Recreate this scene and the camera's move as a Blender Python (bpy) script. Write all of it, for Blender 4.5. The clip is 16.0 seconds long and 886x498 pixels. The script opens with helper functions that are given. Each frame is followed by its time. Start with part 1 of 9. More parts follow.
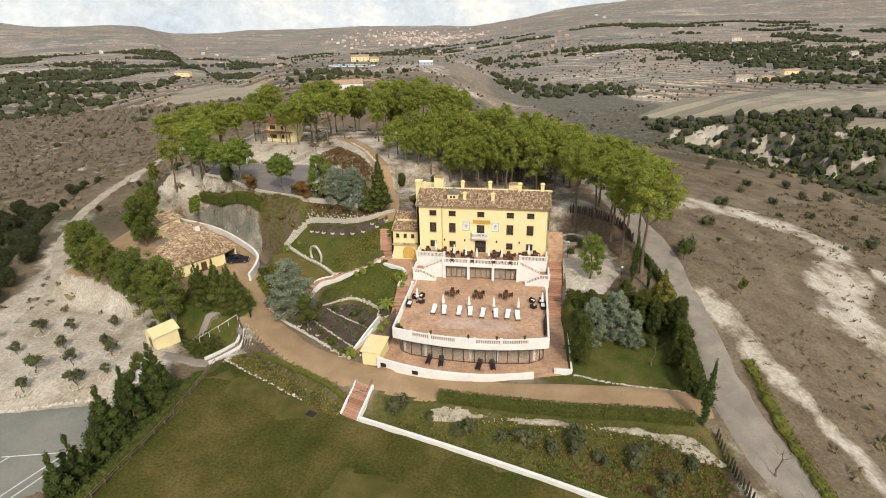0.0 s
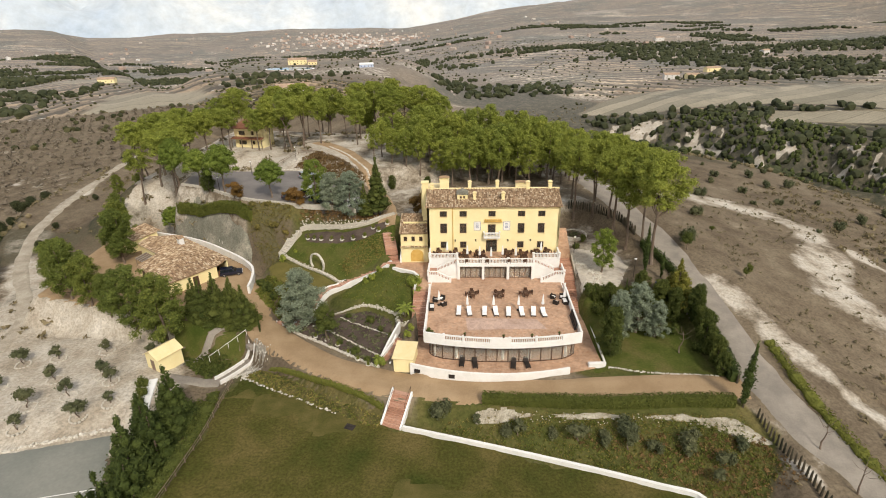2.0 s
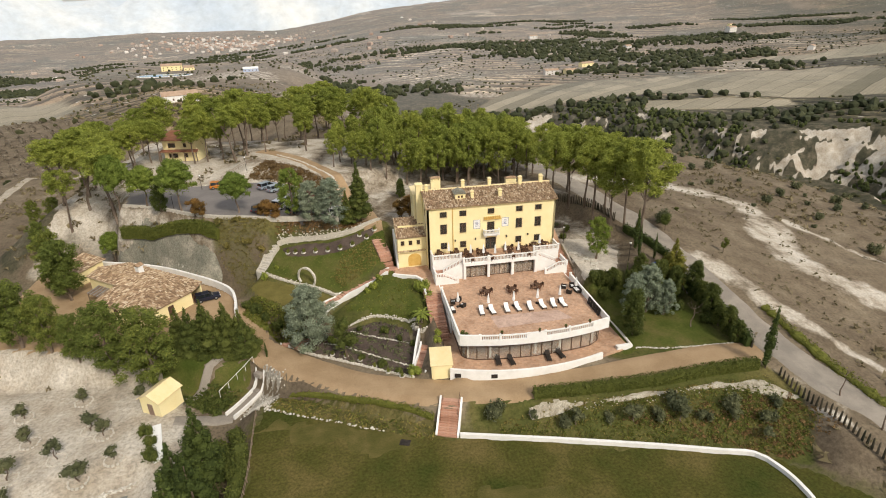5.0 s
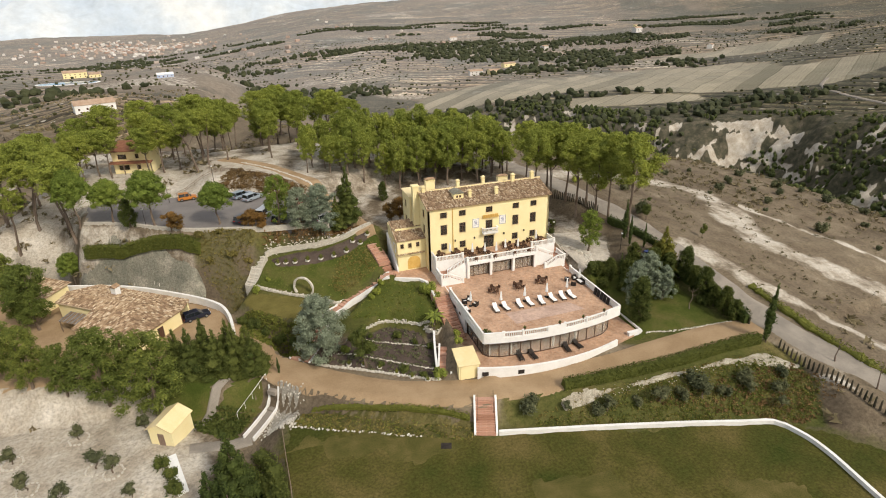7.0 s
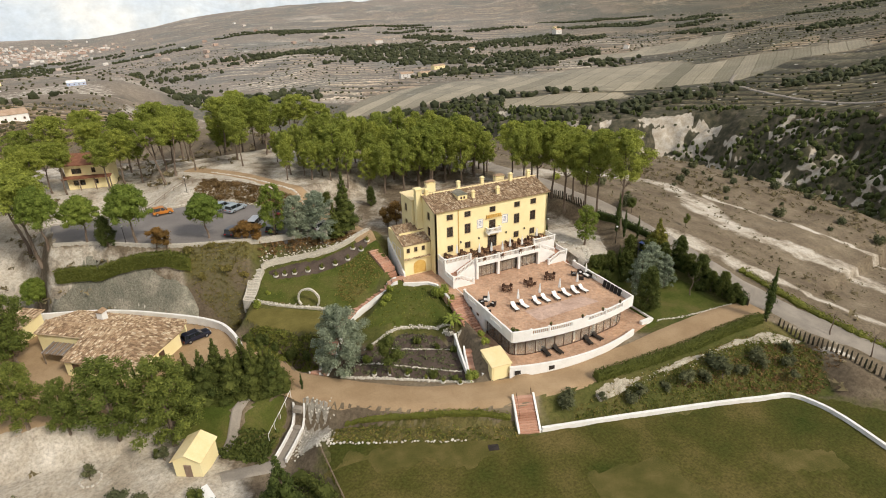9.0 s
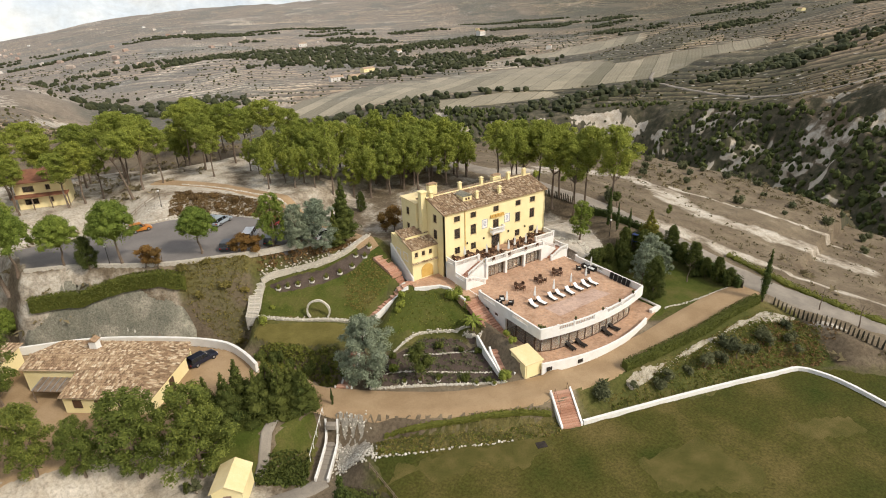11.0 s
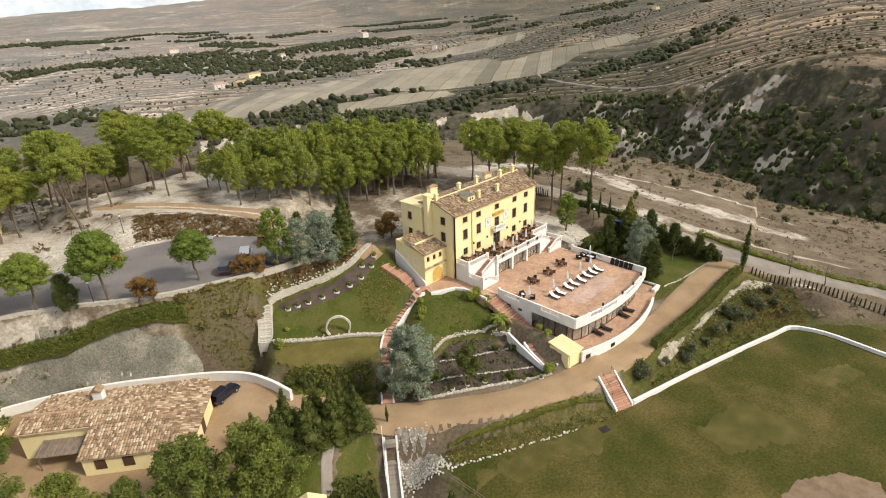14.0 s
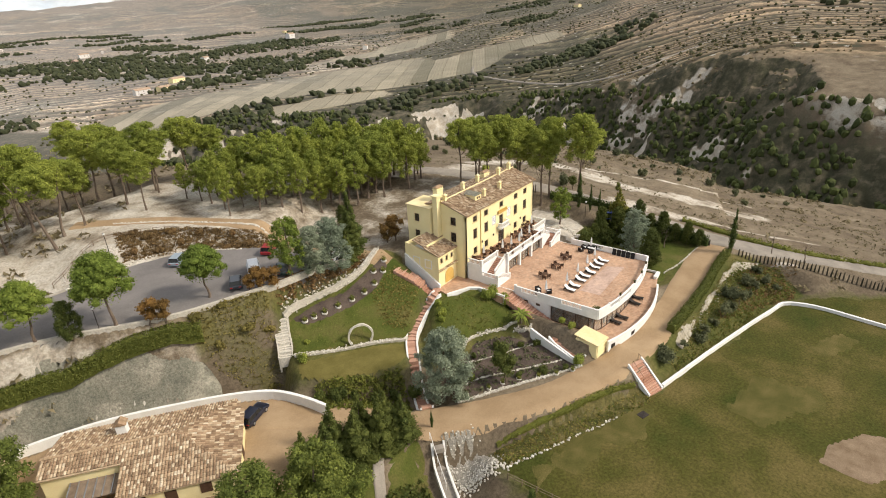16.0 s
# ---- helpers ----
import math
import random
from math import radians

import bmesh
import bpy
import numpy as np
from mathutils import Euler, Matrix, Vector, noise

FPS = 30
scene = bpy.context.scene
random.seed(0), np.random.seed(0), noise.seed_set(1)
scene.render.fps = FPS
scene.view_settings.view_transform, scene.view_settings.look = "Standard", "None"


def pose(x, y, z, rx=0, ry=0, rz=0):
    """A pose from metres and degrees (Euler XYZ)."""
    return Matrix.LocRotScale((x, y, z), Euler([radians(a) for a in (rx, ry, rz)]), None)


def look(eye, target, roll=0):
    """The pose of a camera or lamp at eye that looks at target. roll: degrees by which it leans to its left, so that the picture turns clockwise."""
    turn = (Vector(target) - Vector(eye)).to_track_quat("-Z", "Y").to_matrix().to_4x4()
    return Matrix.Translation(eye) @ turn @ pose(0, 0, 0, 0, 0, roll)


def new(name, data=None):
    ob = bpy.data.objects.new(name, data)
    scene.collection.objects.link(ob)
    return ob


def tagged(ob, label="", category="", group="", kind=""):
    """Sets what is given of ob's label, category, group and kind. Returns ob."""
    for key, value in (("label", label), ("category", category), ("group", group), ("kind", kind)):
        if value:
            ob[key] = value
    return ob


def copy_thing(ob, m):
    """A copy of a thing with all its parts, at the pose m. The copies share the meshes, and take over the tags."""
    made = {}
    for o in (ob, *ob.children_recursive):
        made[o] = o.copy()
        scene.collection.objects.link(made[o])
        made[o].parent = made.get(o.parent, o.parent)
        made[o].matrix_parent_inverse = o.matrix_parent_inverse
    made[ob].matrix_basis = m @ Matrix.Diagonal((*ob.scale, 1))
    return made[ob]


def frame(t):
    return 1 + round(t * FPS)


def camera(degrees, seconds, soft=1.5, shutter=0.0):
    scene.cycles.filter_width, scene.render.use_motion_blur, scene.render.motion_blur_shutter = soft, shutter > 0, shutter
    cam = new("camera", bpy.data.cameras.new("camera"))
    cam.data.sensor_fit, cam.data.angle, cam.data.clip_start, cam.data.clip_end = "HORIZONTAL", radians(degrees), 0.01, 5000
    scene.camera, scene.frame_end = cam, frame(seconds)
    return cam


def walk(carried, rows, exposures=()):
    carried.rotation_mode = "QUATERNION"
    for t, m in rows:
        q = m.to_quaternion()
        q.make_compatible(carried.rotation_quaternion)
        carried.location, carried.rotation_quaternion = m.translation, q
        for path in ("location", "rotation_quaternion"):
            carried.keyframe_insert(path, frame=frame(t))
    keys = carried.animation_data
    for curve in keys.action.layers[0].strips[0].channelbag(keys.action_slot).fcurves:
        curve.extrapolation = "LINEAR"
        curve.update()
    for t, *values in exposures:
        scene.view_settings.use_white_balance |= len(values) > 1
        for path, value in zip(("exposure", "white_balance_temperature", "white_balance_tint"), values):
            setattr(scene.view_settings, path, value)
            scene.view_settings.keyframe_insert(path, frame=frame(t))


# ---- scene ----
cam = camera(77.8, 16.0, soft=1.0)
PATH = [
    (0, (7.193, -88.395, 43.148), (6.905, -86.591, 42.334), -1.1),
    (0.5, (4.159, -88.514, 42.887), (3.921, -86.702, 42.073), -1.1),
    (1, (1.047, -88.61, 42.74), (0.861, -86.792, 41.928), -1.2),
    (1.5, (-1.996, -88.69, 42.802), (-2.13, -86.867, 41.99), -1.2),
    (2, (-5.092, -88.62, 42.874), (-5.168, -86.793, 42.062), -1.2),
    (2.5, (-8.262, -88.545, 42.965), (-8.278, -86.718, 42.152), -1.2),
    (3, (-11.301, -88.202, 42.925), (-11.257, -86.376, 42.111), -1.3),
    (3.5, (-14.279, -87.854, 42.888), (-14.172, -86.031, 42.074), -1.4),
    (4, (-17.333, -87.411, 42.955), (-17.151, -85.594, 42.139), -1.3),
    (4.5, (-20.383, -86.734, 42.868), (-20.137, -84.925, 42.051), -1.4),
    (7, (-35.461, -82.722, 42.814), (-34.902, -80.985, 41.997), -1.5),
    (7.5, (-38.287, -81.616, 42.819), (-37.664, -79.9, 42.002), -1.6),
    (8, (-41.297, -80.275, 42.795), (-40.616, -78.58, 41.979), -1.6),
    (8.5, (-44.203, -78.903, 42.794), (-43.466, -77.232, 41.979), -1.5),
    (9, (-46.948, -77.467, 42.874), (-46.162, -75.819, 42.059), -1.5),
    (11.5, (-60.104, -68.554, 42.943), (-59.056, -67.058, 42.127), -1.7),
    (12, (-62.514, -66.509, 42.895), (-61.421, -65.047, 42.078), -1.8),
    (12.5, (-64.859, -64.365, 43.026), (-63.72, -62.939, 42.21), -1.9),
    (13, (-67.164, -62.265, 43.172), (-65.977, -60.879, 42.353), -1.9),
    (13.5, (-69.494, -60.106, 43.227), (-68.253, -58.769, 42.408), -2.0),
    (14, (-71.661, -57.774, 43.316), (-70.374, -56.483, 42.495), -2.1),
    (14.5, (-73.693, -55.375, 43.375), (-72.362, -54.129, 42.552), -2.1),
    (15, (-75.648, -52.968, 43.458), (-74.28, -51.765, 42.634), -2.2),
    (15.5, (-77.378, -50.539, 43.64), (-75.978, -49.376, 42.811), -2.4),
    (16, (-79.211, -48.017, 43.763), (-77.777, -46.899, 42.931), -2.5),
]
walk(cam, [(t, look(eye, target, roll)) for t, eye, target, roll in PATH], exposures=[(0.0, 0.10), (8.0, 0.10), (12.0, 0.24), (16.0, 0.36)])

import functools

# ---- light ----
SUN_FROM = Vector((0.35, -0.75, 0.72)).normalized()
world = bpy.data.worlds.new("sky")
scene.world = world
world.use_nodes = True
wn, wl = world.node_tree.nodes, world.node_tree.links
sky = wn.new("ShaderNodeTexSky")
sky.sky_type, sky.sun_disc = "NISHITA", False
sky.sun_elevation = math.asin(SUN_FROM.z)
sky.sun_rotation = math.atan2(SUN_FROM.x, SUN_FROM.y)
sky.air_density, sky.dust_density, sky.ozone_density = 1.0, 4.0, 1.0
grey = wn.new("ShaderNodeMixRGB")
grey.inputs["Fac"].default_value = 0.55
grey.inputs["Color2"].default_value = (6.4, 6.3, 6.0, 1)
wl.new(sky.outputs["Color"], grey.inputs["Color1"])
wl.new(grey.outputs["Color"], wn["Background"].inputs["Color"])
wn["Background"].inputs["Strength"].default_value = 0.13
sun_data = bpy.data.lights.new("sun", "SUN")
sun_data.energy, sun_data.angle, sun_data.color = 2.6, radians(9), (1.0, 0.91, 0.77)
sun = new("sun", sun_data)
sun.matrix_world = look(SUN_FROM * 100, (0, 0, 0))

# ---- terrain ----


def sstep(a, b, t):
    t = np.clip((t - a) / (b - a), 0, 1)
    return t * t * (3 - 2 * t)


def hash2(i, j, k):
    n = (i * 374761393 + j * 668265263 + k * 974711) & 0x7FFFFFFF
    n = ((n ^ (n >> 13)) * 1274126177) & 0x7FFFFFFF
    return ((n ^ (n >> 16)) & 0xFFFF) / 65535.0


def vnoise(x, y, scale, k=0):
    """Smooth value noise from -1 to 1 with cells of that many metres."""
    x, y = np.asarray(x, float) / scale, np.asarray(y, float) / scale
    i, j = np.floor(x).astype(np.int64), np.floor(y).astype(np.int64)
    u, v = x - i, y - j
    u, v = u * u * (3 - 2 * u), v * v * (3 - 2 * v)
    a, b, c, d = hash2(i, j, k), hash2(i + 1, j, k), hash2(i, j + 1, k), hash2(i + 1, j + 1, k)
    return 2 * ((a * (1 - u) + b * u) * (1 - v) + (c * (1 - u) + d * u) * v) - 1


def fbm(x, y, scale, octaves=4, k=0):
    return sum(vnoise(x, y, scale / 2**n, k + n) / 2**n for n in range(octaves)) / 1.9


def along(x, y, line):
    """Distance to a line of points (x, y, value...) and the values at the nearest place."""
    x, y = np.asarray(x, float), np.asarray(y, float)
    best, val = np.full(x.shape, 1e9), np.zeros(x.shape)
    for p, q in zip(line, line[1:]):
        dx, dy = q[0] - p[0], q[1] - p[1]
        t = np.clip(((x - p[0]) * dx + (y - p[1]) * dy) / (dx * dx + dy * dy), 0, 1)
        d = np.hypot(x - p[0] - t * dx, y - p[1] - t * dy)
        v = p[2] + t * (q[2] - p[2]) if len(p) > 2 else t * 0
        near = d < best
        best, val = np.where(near, d, best), np.where(near, v, val)
    return best, val


def inside(x, y, poly):
    """Signed distance to a polygon: negative inside."""
    x, y = np.asarray(x, float), np.asarray(y, float)
    d, _ = along(x, y, list(poly) + [poly[0]])
    odd = np.zeros(x.shape, bool)
    for (ax, ay), (bx, by) in zip(poly, list(poly[1:]) + [poly[0]]):
        if ay != by:
            odd ^= ((ay > y) != (by > y)) & (x < ax + (y - ay) / (by - ay) * (bx - ax))
    return np.where(odd, -d, d)


RIDGE = [(14, -12, 6.5), (4, 60, 7), (-22, 100, 5.5), (-48, 160, 0), (-136, 340, -18), (-310, 930, -55)]
RAVINE = [(110, -420, -96), (165, -210, -86), (190, -110, -80), (212, -48, -76), (242, 8, -80), (276, 50, -86), (292, 92, -94), (338, 160, -100), (372, 235, -104), (372, 292, -106), (322, 345, -108), (258, 420, -110), (170, 530, -112), (80, 680, -116), (-20, 960, -130), (-160, 1400, -150)]
RAVINE_EAST = [p[:2] for p in RAVINE] + [(-160, 6000), (6000, 6000), (6000, -420)]
PATH_LINE = [(-50, 5, -4.7), (-43.5, -2, -5.2), (-40, -10, -5.5), (-31, -18.5, -5.2), (-22, -24.5, -4.7), (-13, -28, -4.3), (0, -29.6, -4.0), (12, -29.5, -3.6), (22, -29.3, -3.2), (31, -30, -2.9)]
ROAD_LINE = [(75, -120, -14), (52, -75, -9), (40.5, -48, -5.4), (34.5, -33, -3.2), (33, -20, -1.2), (32, -8, 1.2), (29.5, 10, 3.4), (25, 30, 4.8), (16, 55, 5.2), (0, 80, 5.0)]
LAWN = [(-38.4, -23.6), (-37, -22.5), (-14.5, -33.6), (-10, -34.4), (20.5, -43.6), (25, -47), (32, -58), (37, -80), (37, -125), (-46, -125), (-40.5, -60), (-38.8, -40)]
PARKING = [(-70, 31), (-62.7, 27.6), (-52, 20.5), (-43.2, 17.4), (-37, 15.6), (-31, 14.7), (-26.5, 13), (-23.5, 17), (-30, 29), (-39, 39), (-47, 41.5), (-57, 41), (-72, 42)]
YARD = [(-84, -2), (-70, -6), (-58, -8), (-47, -4), (-44.6, -0.5), (-45, 3), (-46.6, 7.3), (-50, 11), (-55, 15), (-61, 19.5), (-67, 22.5), (-75, 25.5), (-86, 27)]
GROVE = [(-120, -16), (-60, -10), (-52, -22), (-52, -31), (-70, -37), (-120, -45)]
COURT = [(-53.5, -31.5), (-47.5, -46), (-70, -60), (-90, -52), (-76, -38)]
GARDEN = [(-40.6, 9.6), (-36, 6.4), (-31.5, 3.4), (-27.5, 0.0), (-24.5, 1.6), (-20, 3), (-18.2, 6.5), (-18.8, 12.2), (-24, 11.6), (-28.5, 12.0), (-33.5, 13.6), (-38.5, 14)]
LOWLAWN = [(-41.5, 9.0), (-36, 5.4), (-31.5, 2.6), (-27.8, -0.8), (-29.5, -2.6), (-33.5, -3.0), (-37, -0.6), (-40.5, 1.6), (-42.8, 6.0)]
BEDS = [(-33.0, -12.9), (-25.6, -18), (-17.4, -23.8), (-15.6, -19), (-14.6, -13), (-20.8, -8.2), (-26, -9.2), (-30.6, -11)]
HOUSE_LAWN = [(-22.5, -1.8), (-18.3, 1.2), (-17, -1.8), (-14, -3), (-12.6, -4.5), (-13.2, -9), (-14.6, -11.5), (-22, -7.3), (-27, -5)]
BACKYARD = [(-20, 9), (14, 9), (20, 20), (0, 40), (-24, 30), (-25, 14)]
GUEST = [(-78, 62), (-60, 62), (-58, 80), (-78, 82)]
FORECOURT = [(-46, 44), (-37, 41), (-28, 32), (-16, 30), (-10, 45), (-25, 75), (-50, 72)]
EASTLAWN = [(13, -25.5), (29, -27.5), (28.5, -14), (20, -8), (13, -10)]
PATIO = [(13, -8), (20, -7), (24, 2), (20, 14), (12, 14)]
HOTEL = [(-12, -26.5), (14, -26.5), (13.5, -2), (13.5, 9.5), (-13, 9.5), (-16.6, 9), (-16.6, 1.8), (-12, -1)]
SCREEN = [(-54, -4), (-42.6, -6), (-40.2, -12), (-46, -12), (-54, -9)]
PLATEAU = [(-330, 690), (-200, 680), (-120, 760), (-130, 900), (-330, 880)]
WEST_BENCH = [(-84, -14), (-82, 8), (-92, 30), (-106, 62), (-112, 110), (-134, 116), (-131, 60), (-118, 30), (-106, 4), (-104, -18)]
ORCHARD = [(-142, 70), (-136, 130), (-140, 240), (-200, 282), (-345, 284), (-400, 278), (-430, 220), (-300, 100), (-200, 52)]
NORTHWEST = [(-88, 47), (-60, 45), (-52, 100), (-86, 108)]
SLOPE = [(-10, -31.5), (28, -33.4), (30.5, -37), (26, -46), (20, -42.8), (-10, -33.8)]
PADS = [
    (PLATEAU, -37, 0, 0, 150),
    (ORCHARD, -23.5, 0.085, 0.03, 55), (WEST_BENCH, -8.8, 0, 0.01, 14),
    (NORTHWEST, 3.0, 0, 0, 20), (SLOPE, -4.9, 0.02, 0.22, 4),
    (FORECOURT, 8.2, 0, 0, 16), (GUEST, 6.0, 0, 0, 10), (PARKING, 6.3, 0, 0, 7), (BACKYARD, 4.6, 0.03, 0, 6), (GROVE, -9.2, 0.02, 0, 14), (COURT, -10.4, 0, 0, 6),
    (YARD, -4.7, 0, 0, 3.6), (LAWN, -6.8, 0, 0, 5), (EASTLAWN, -3.0, 0.0, 0.03, 4), (PATIO, 0.4, 0, 0.06, 5), (HOUSE_LAWN, -1.4, 0.19, 0.28, 2.5),
    (SCREEN, -6.2, 0, 0, 3), (BEDS, -4.65, 0.03, 0.04, 2), (LOWLAWN, -3.1, 0, 0.05, 3.6), (GARDEN, 0.38, 0.268, 0.477, 2.4), ([(-15.7, -11.2), (-14.2, -11.2), (-14.2, -13.6), (-15.5, -13.8)], -2.9, 0, 0, 0.9), (HOTEL, -3.9, 0, 0, 1.2),
]


def height(x, y):
    """The lie of the land."""
    x, y = np.asarray(x, float), np.asarray(y, float)
    d, top = along(x, y, RIDGE)
    z = top - (66 + top) * (1 - np.exp(-np.maximum(d - 6, 0) / (190 + 170 * sstep(18, 60, x) * (1 - sstep(90, 260, y)))))
    r = np.hypot(x, y + 20)
    # the shoulder above the ravine
    ne = sstep(0, 60, x * 0.75 + y * 0.55 - 30)
    z = z - 46 * ne * sstep(82, 200, d)
    z = z + fbm(x, y, 60, 4, 3) * 5 * sstep(70, 220, r) + fbm(x, y, 420, 4, 9) * 22 * sstep(300, 900, r)
    # the dry slope east of the road, falling in two steps to the shoulder
    rd, rz = along(x, y, ROAD_LINE)
    east = sstep(-2, 10, np.where(x > np.interp(y, [-120, -75, -48, -20, 10, 30, 55, 80], [75, 52, 40.5, 33, 29.5, 25, 16, 0]), rd, -rd))
    out = np.maximum(rd - 3, 0)
    drop = 0.19 * np.minimum(out, 45) + 0.10 * np.clip(out - 45, 0, 36) + 0.45 * np.maximum(out - 80, 0)
    lee = rz - drop + 1.2 * fbm(x, y, 26, 3, 17) * sstep(8, 40, out)
    z = z + (lee - z) * east * (1 - sstep(35, 110, y - 0.15 * x)) * (1 - sstep(170, 280, out))
    # the land beyond the ravine: a broken bank, fields, a long rise
    wx, wy = x + 20 * fbm(x, y, 70, 3, 21), y + 20 * fbm(x, y, 70, 3, 25)
    dr, bed = along(wx, wy, RAVINE)
    sd = inside(x, y, RAVINE_EAST)
    side = sd < 0
    north = sstep(440, 900, y)
    az = np.arctan2(x, y)
    over = -70 + 0.018 * np.maximum(r - 520, 0) * (1 - 0.4 * sstep(1600, 3200, r)) + 30 * sstep(0.75, 1.3, az) * sstep(200, 430, r) + 60 * sstep(0.6, 1.5, az) * sstep(500, 1500, r)
    over = over + 44 * sstep(1.12, 1.55, az) * sstep(170, 300, r) + fbm(x, y, 300, 4, 9) * 14 * sstep(560, 1000, r) + fbm(x, y, 70, 3, 13) * 2.5
    rib = np.abs(fbm(x, y, 34, 4, 33)) * 20 + np.abs(fbm(x, y, 12, 3, 37)) * 8
    bank = bed + 0.95 * np.maximum(dr - 7, 0) - 5 + rib
    near_bank = bed + 0.92 * np.maximum(dr - 7, 0) + rib * 0.7
    soft = 3.0
    reach = 60 + 360 * north
    land = z + (over - z) * sstep(-1, 1, -sd / reach)
    cut = np.where(side, bank, near_bank) + 160 * north
    z = -soft * np.logaddexp(-land / soft, -cut / soft)
    # the wide valley and the mountains behind it
    z = z - 45 * sstep(900, 3000, r) * sstep(-900, 300, sd)
    high = 60 + 70 * np.exp(-(((az + 0.95) / 0.22) ** 2)) + 150 * sstep(0.0, 0.8, az)
    z = z + sstep(2600, 4600, r) * high * (1 + 0.5 * fbm(x, y, 900, 5, 41))
    near = r < 1000
    if near.any():
        xn, yn, zn = x[near], y[near], z[near]
        rd, rz = along(xn, yn, ROAD_LINE)
        zn = zn + (rz - zn) * (1 - sstep(3.5, 16, rd))
        for poly, level, sx, sy, soft in PADS:
            s = inside(xn, yn, poly)
            cx, cy = sum(p[0] for p in poly) / len(poly), sum(p[1] for p in poly) / len(poly)
            zn = zn + (level + sx * (xn - cx) + sy * (yn - cy) - zn) * (1 - sstep(0, soft, s))
        pd, pz = along(xn, yn, PATH_LINE)
        zn = zn + (pz - zn) * (1 - sstep(2.5, 4.0, pd)) * (inside(xn, yn, HOTEL) > 0)
        z[near] = zn
    return z


def terrace(x, y, z):
    """Counts the terrace steps of the far slopes."""
    return 0.032 * np.sqrt(x * x + y * y + z * z) + 1.2 * np.sin(0.011 * x + 0.004 * y) + 1.2 * np.sin(0.013 * y - 0.005 * x + 1)


# ---- end of terrain ----


# ---- materials ----


def shader(name, rough=0.8, metal=0.0, spec=0.3):
    m = bpy.data.materials.new(name)
    m.use_nodes = True
    nt = m.node_tree
    b = nt.nodes["Principled BSDF"]
    b.inputs["Roughness"].default_value, b.inputs["Metallic"].default_value = rough, metal
    b.inputs["Specular IOR Level"].default_value = spec
    return m, nt, b


def nnode(nt, kind, **sets):
    n = nt.nodes.new(kind)
    for key, value in sets.items():
        n.inputs[key.replace("_", " ")].default_value = value
    return n


def ramp(nt, fac, stops):
    n = nt.nodes.new("ShaderNodeValToRGB")
    while len(n.color_ramp.elements) < len(stops):
        n.color_ramp.elements.new(0.5)
    for e, (p, c) in zip(n.color_ramp.elements, stops):
        e.position, e.color = p, (*c, 1)
    nt.links.new(fac, n.inputs["Fac"])
    return n.outputs["Color"]


def mix(nt, fac, a, b, blend="MIX"):
    n = nt.nodes.new("ShaderNodeMixRGB")
    n.blend_type = blend
    for sock, v in ((n.inputs["Fac"], fac), (n.inputs["Color1"], a), (n.inputs["Color2"], b)):
        if isinstance(v, (int, float)):
            sock.default_value = v
        elif isinstance(v, tuple):
            sock.default_value = (*v, 1)
        else:
            nt.links.new(v, sock)
    return n.outputs["Color"]


def math_node(nt, op, a, b=0.0, clamp=False):
    n = nt.nodes.new("ShaderNodeMath")
    n.operation, n.use_clamp = op, clamp
    for sock, v in ((n.inputs[0], a), (n.inputs[1], b)):
        if isinstance(v, (int, float)):
            sock.default_value = v
        else:
            nt.links.new(v, sock)
    return n.outputs[0]


def noise_tex(nt, scale, detail=4.0, rough=0.6, coord="Object", stretch=None):
    tc = nt.nodes.new("ShaderNodeTexCoord")
    n = nnode(nt, "ShaderNodeTexNoise", Scale=scale, Detail=detail, Roughness=rough)
    if stretch:
        mp = nt.nodes.new("ShaderNodeMapping")
        mp.inputs["Scale"].default_value = stretch
        nt.links.new(tc.outputs[coord], mp.inputs["Vector"])
        nt.links.new(mp.outputs["Vector"], n.inputs["Vector"])
    else:
        nt.links.new(tc.outputs[coord], n.inputs["Vector"])
    return n.outputs["Fac"]


def bump(nt, b, fac, strength=0.3, dist=0.05):
    n = nnode(nt, "ShaderNodeBump", Strength=strength, Distance=dist)
    nt.links.new(fac, n.inputs["Height"])
    nt.links.new(n.outputs["Normal"], b.inputs["Normal"])


def surface(name, c1, c2, scale=1.0, rough=0.85, fine=14.0, fine_amount=0.25, bumps=0.3, bdist=0.03, spec=0.25, metal=0.0, c3=None, stretch=None):
    """Two colours in large patches, finer grain on top, and relief."""
    m, nt, b = shader(name, rough, metal, spec)
    big = noise_tex(nt, scale, 5.0, 0.62, stretch=stretch)
    small = noise_tex(nt, scale * fine, 5.0, 0.7)
    stops = [(0.36, c1), (0.64, c2)] if c3 is None else [(0.3, c1), (0.5, c2), (0.7, c3)]
    col = ramp(nt, big, stops)
    dark = ramp(nt, small, [(0.3, (1 - fine_amount,) * 3), (0.7, (1 + fine_amount * 0.4,) * 3)])
    col = mix(nt, 1.0, col, dark, "MULTIPLY")
    nt.links.new(col, b.inputs["Base Color"])
    if bumps:
        bump(nt, b, small, bumps, bdist)
    return m


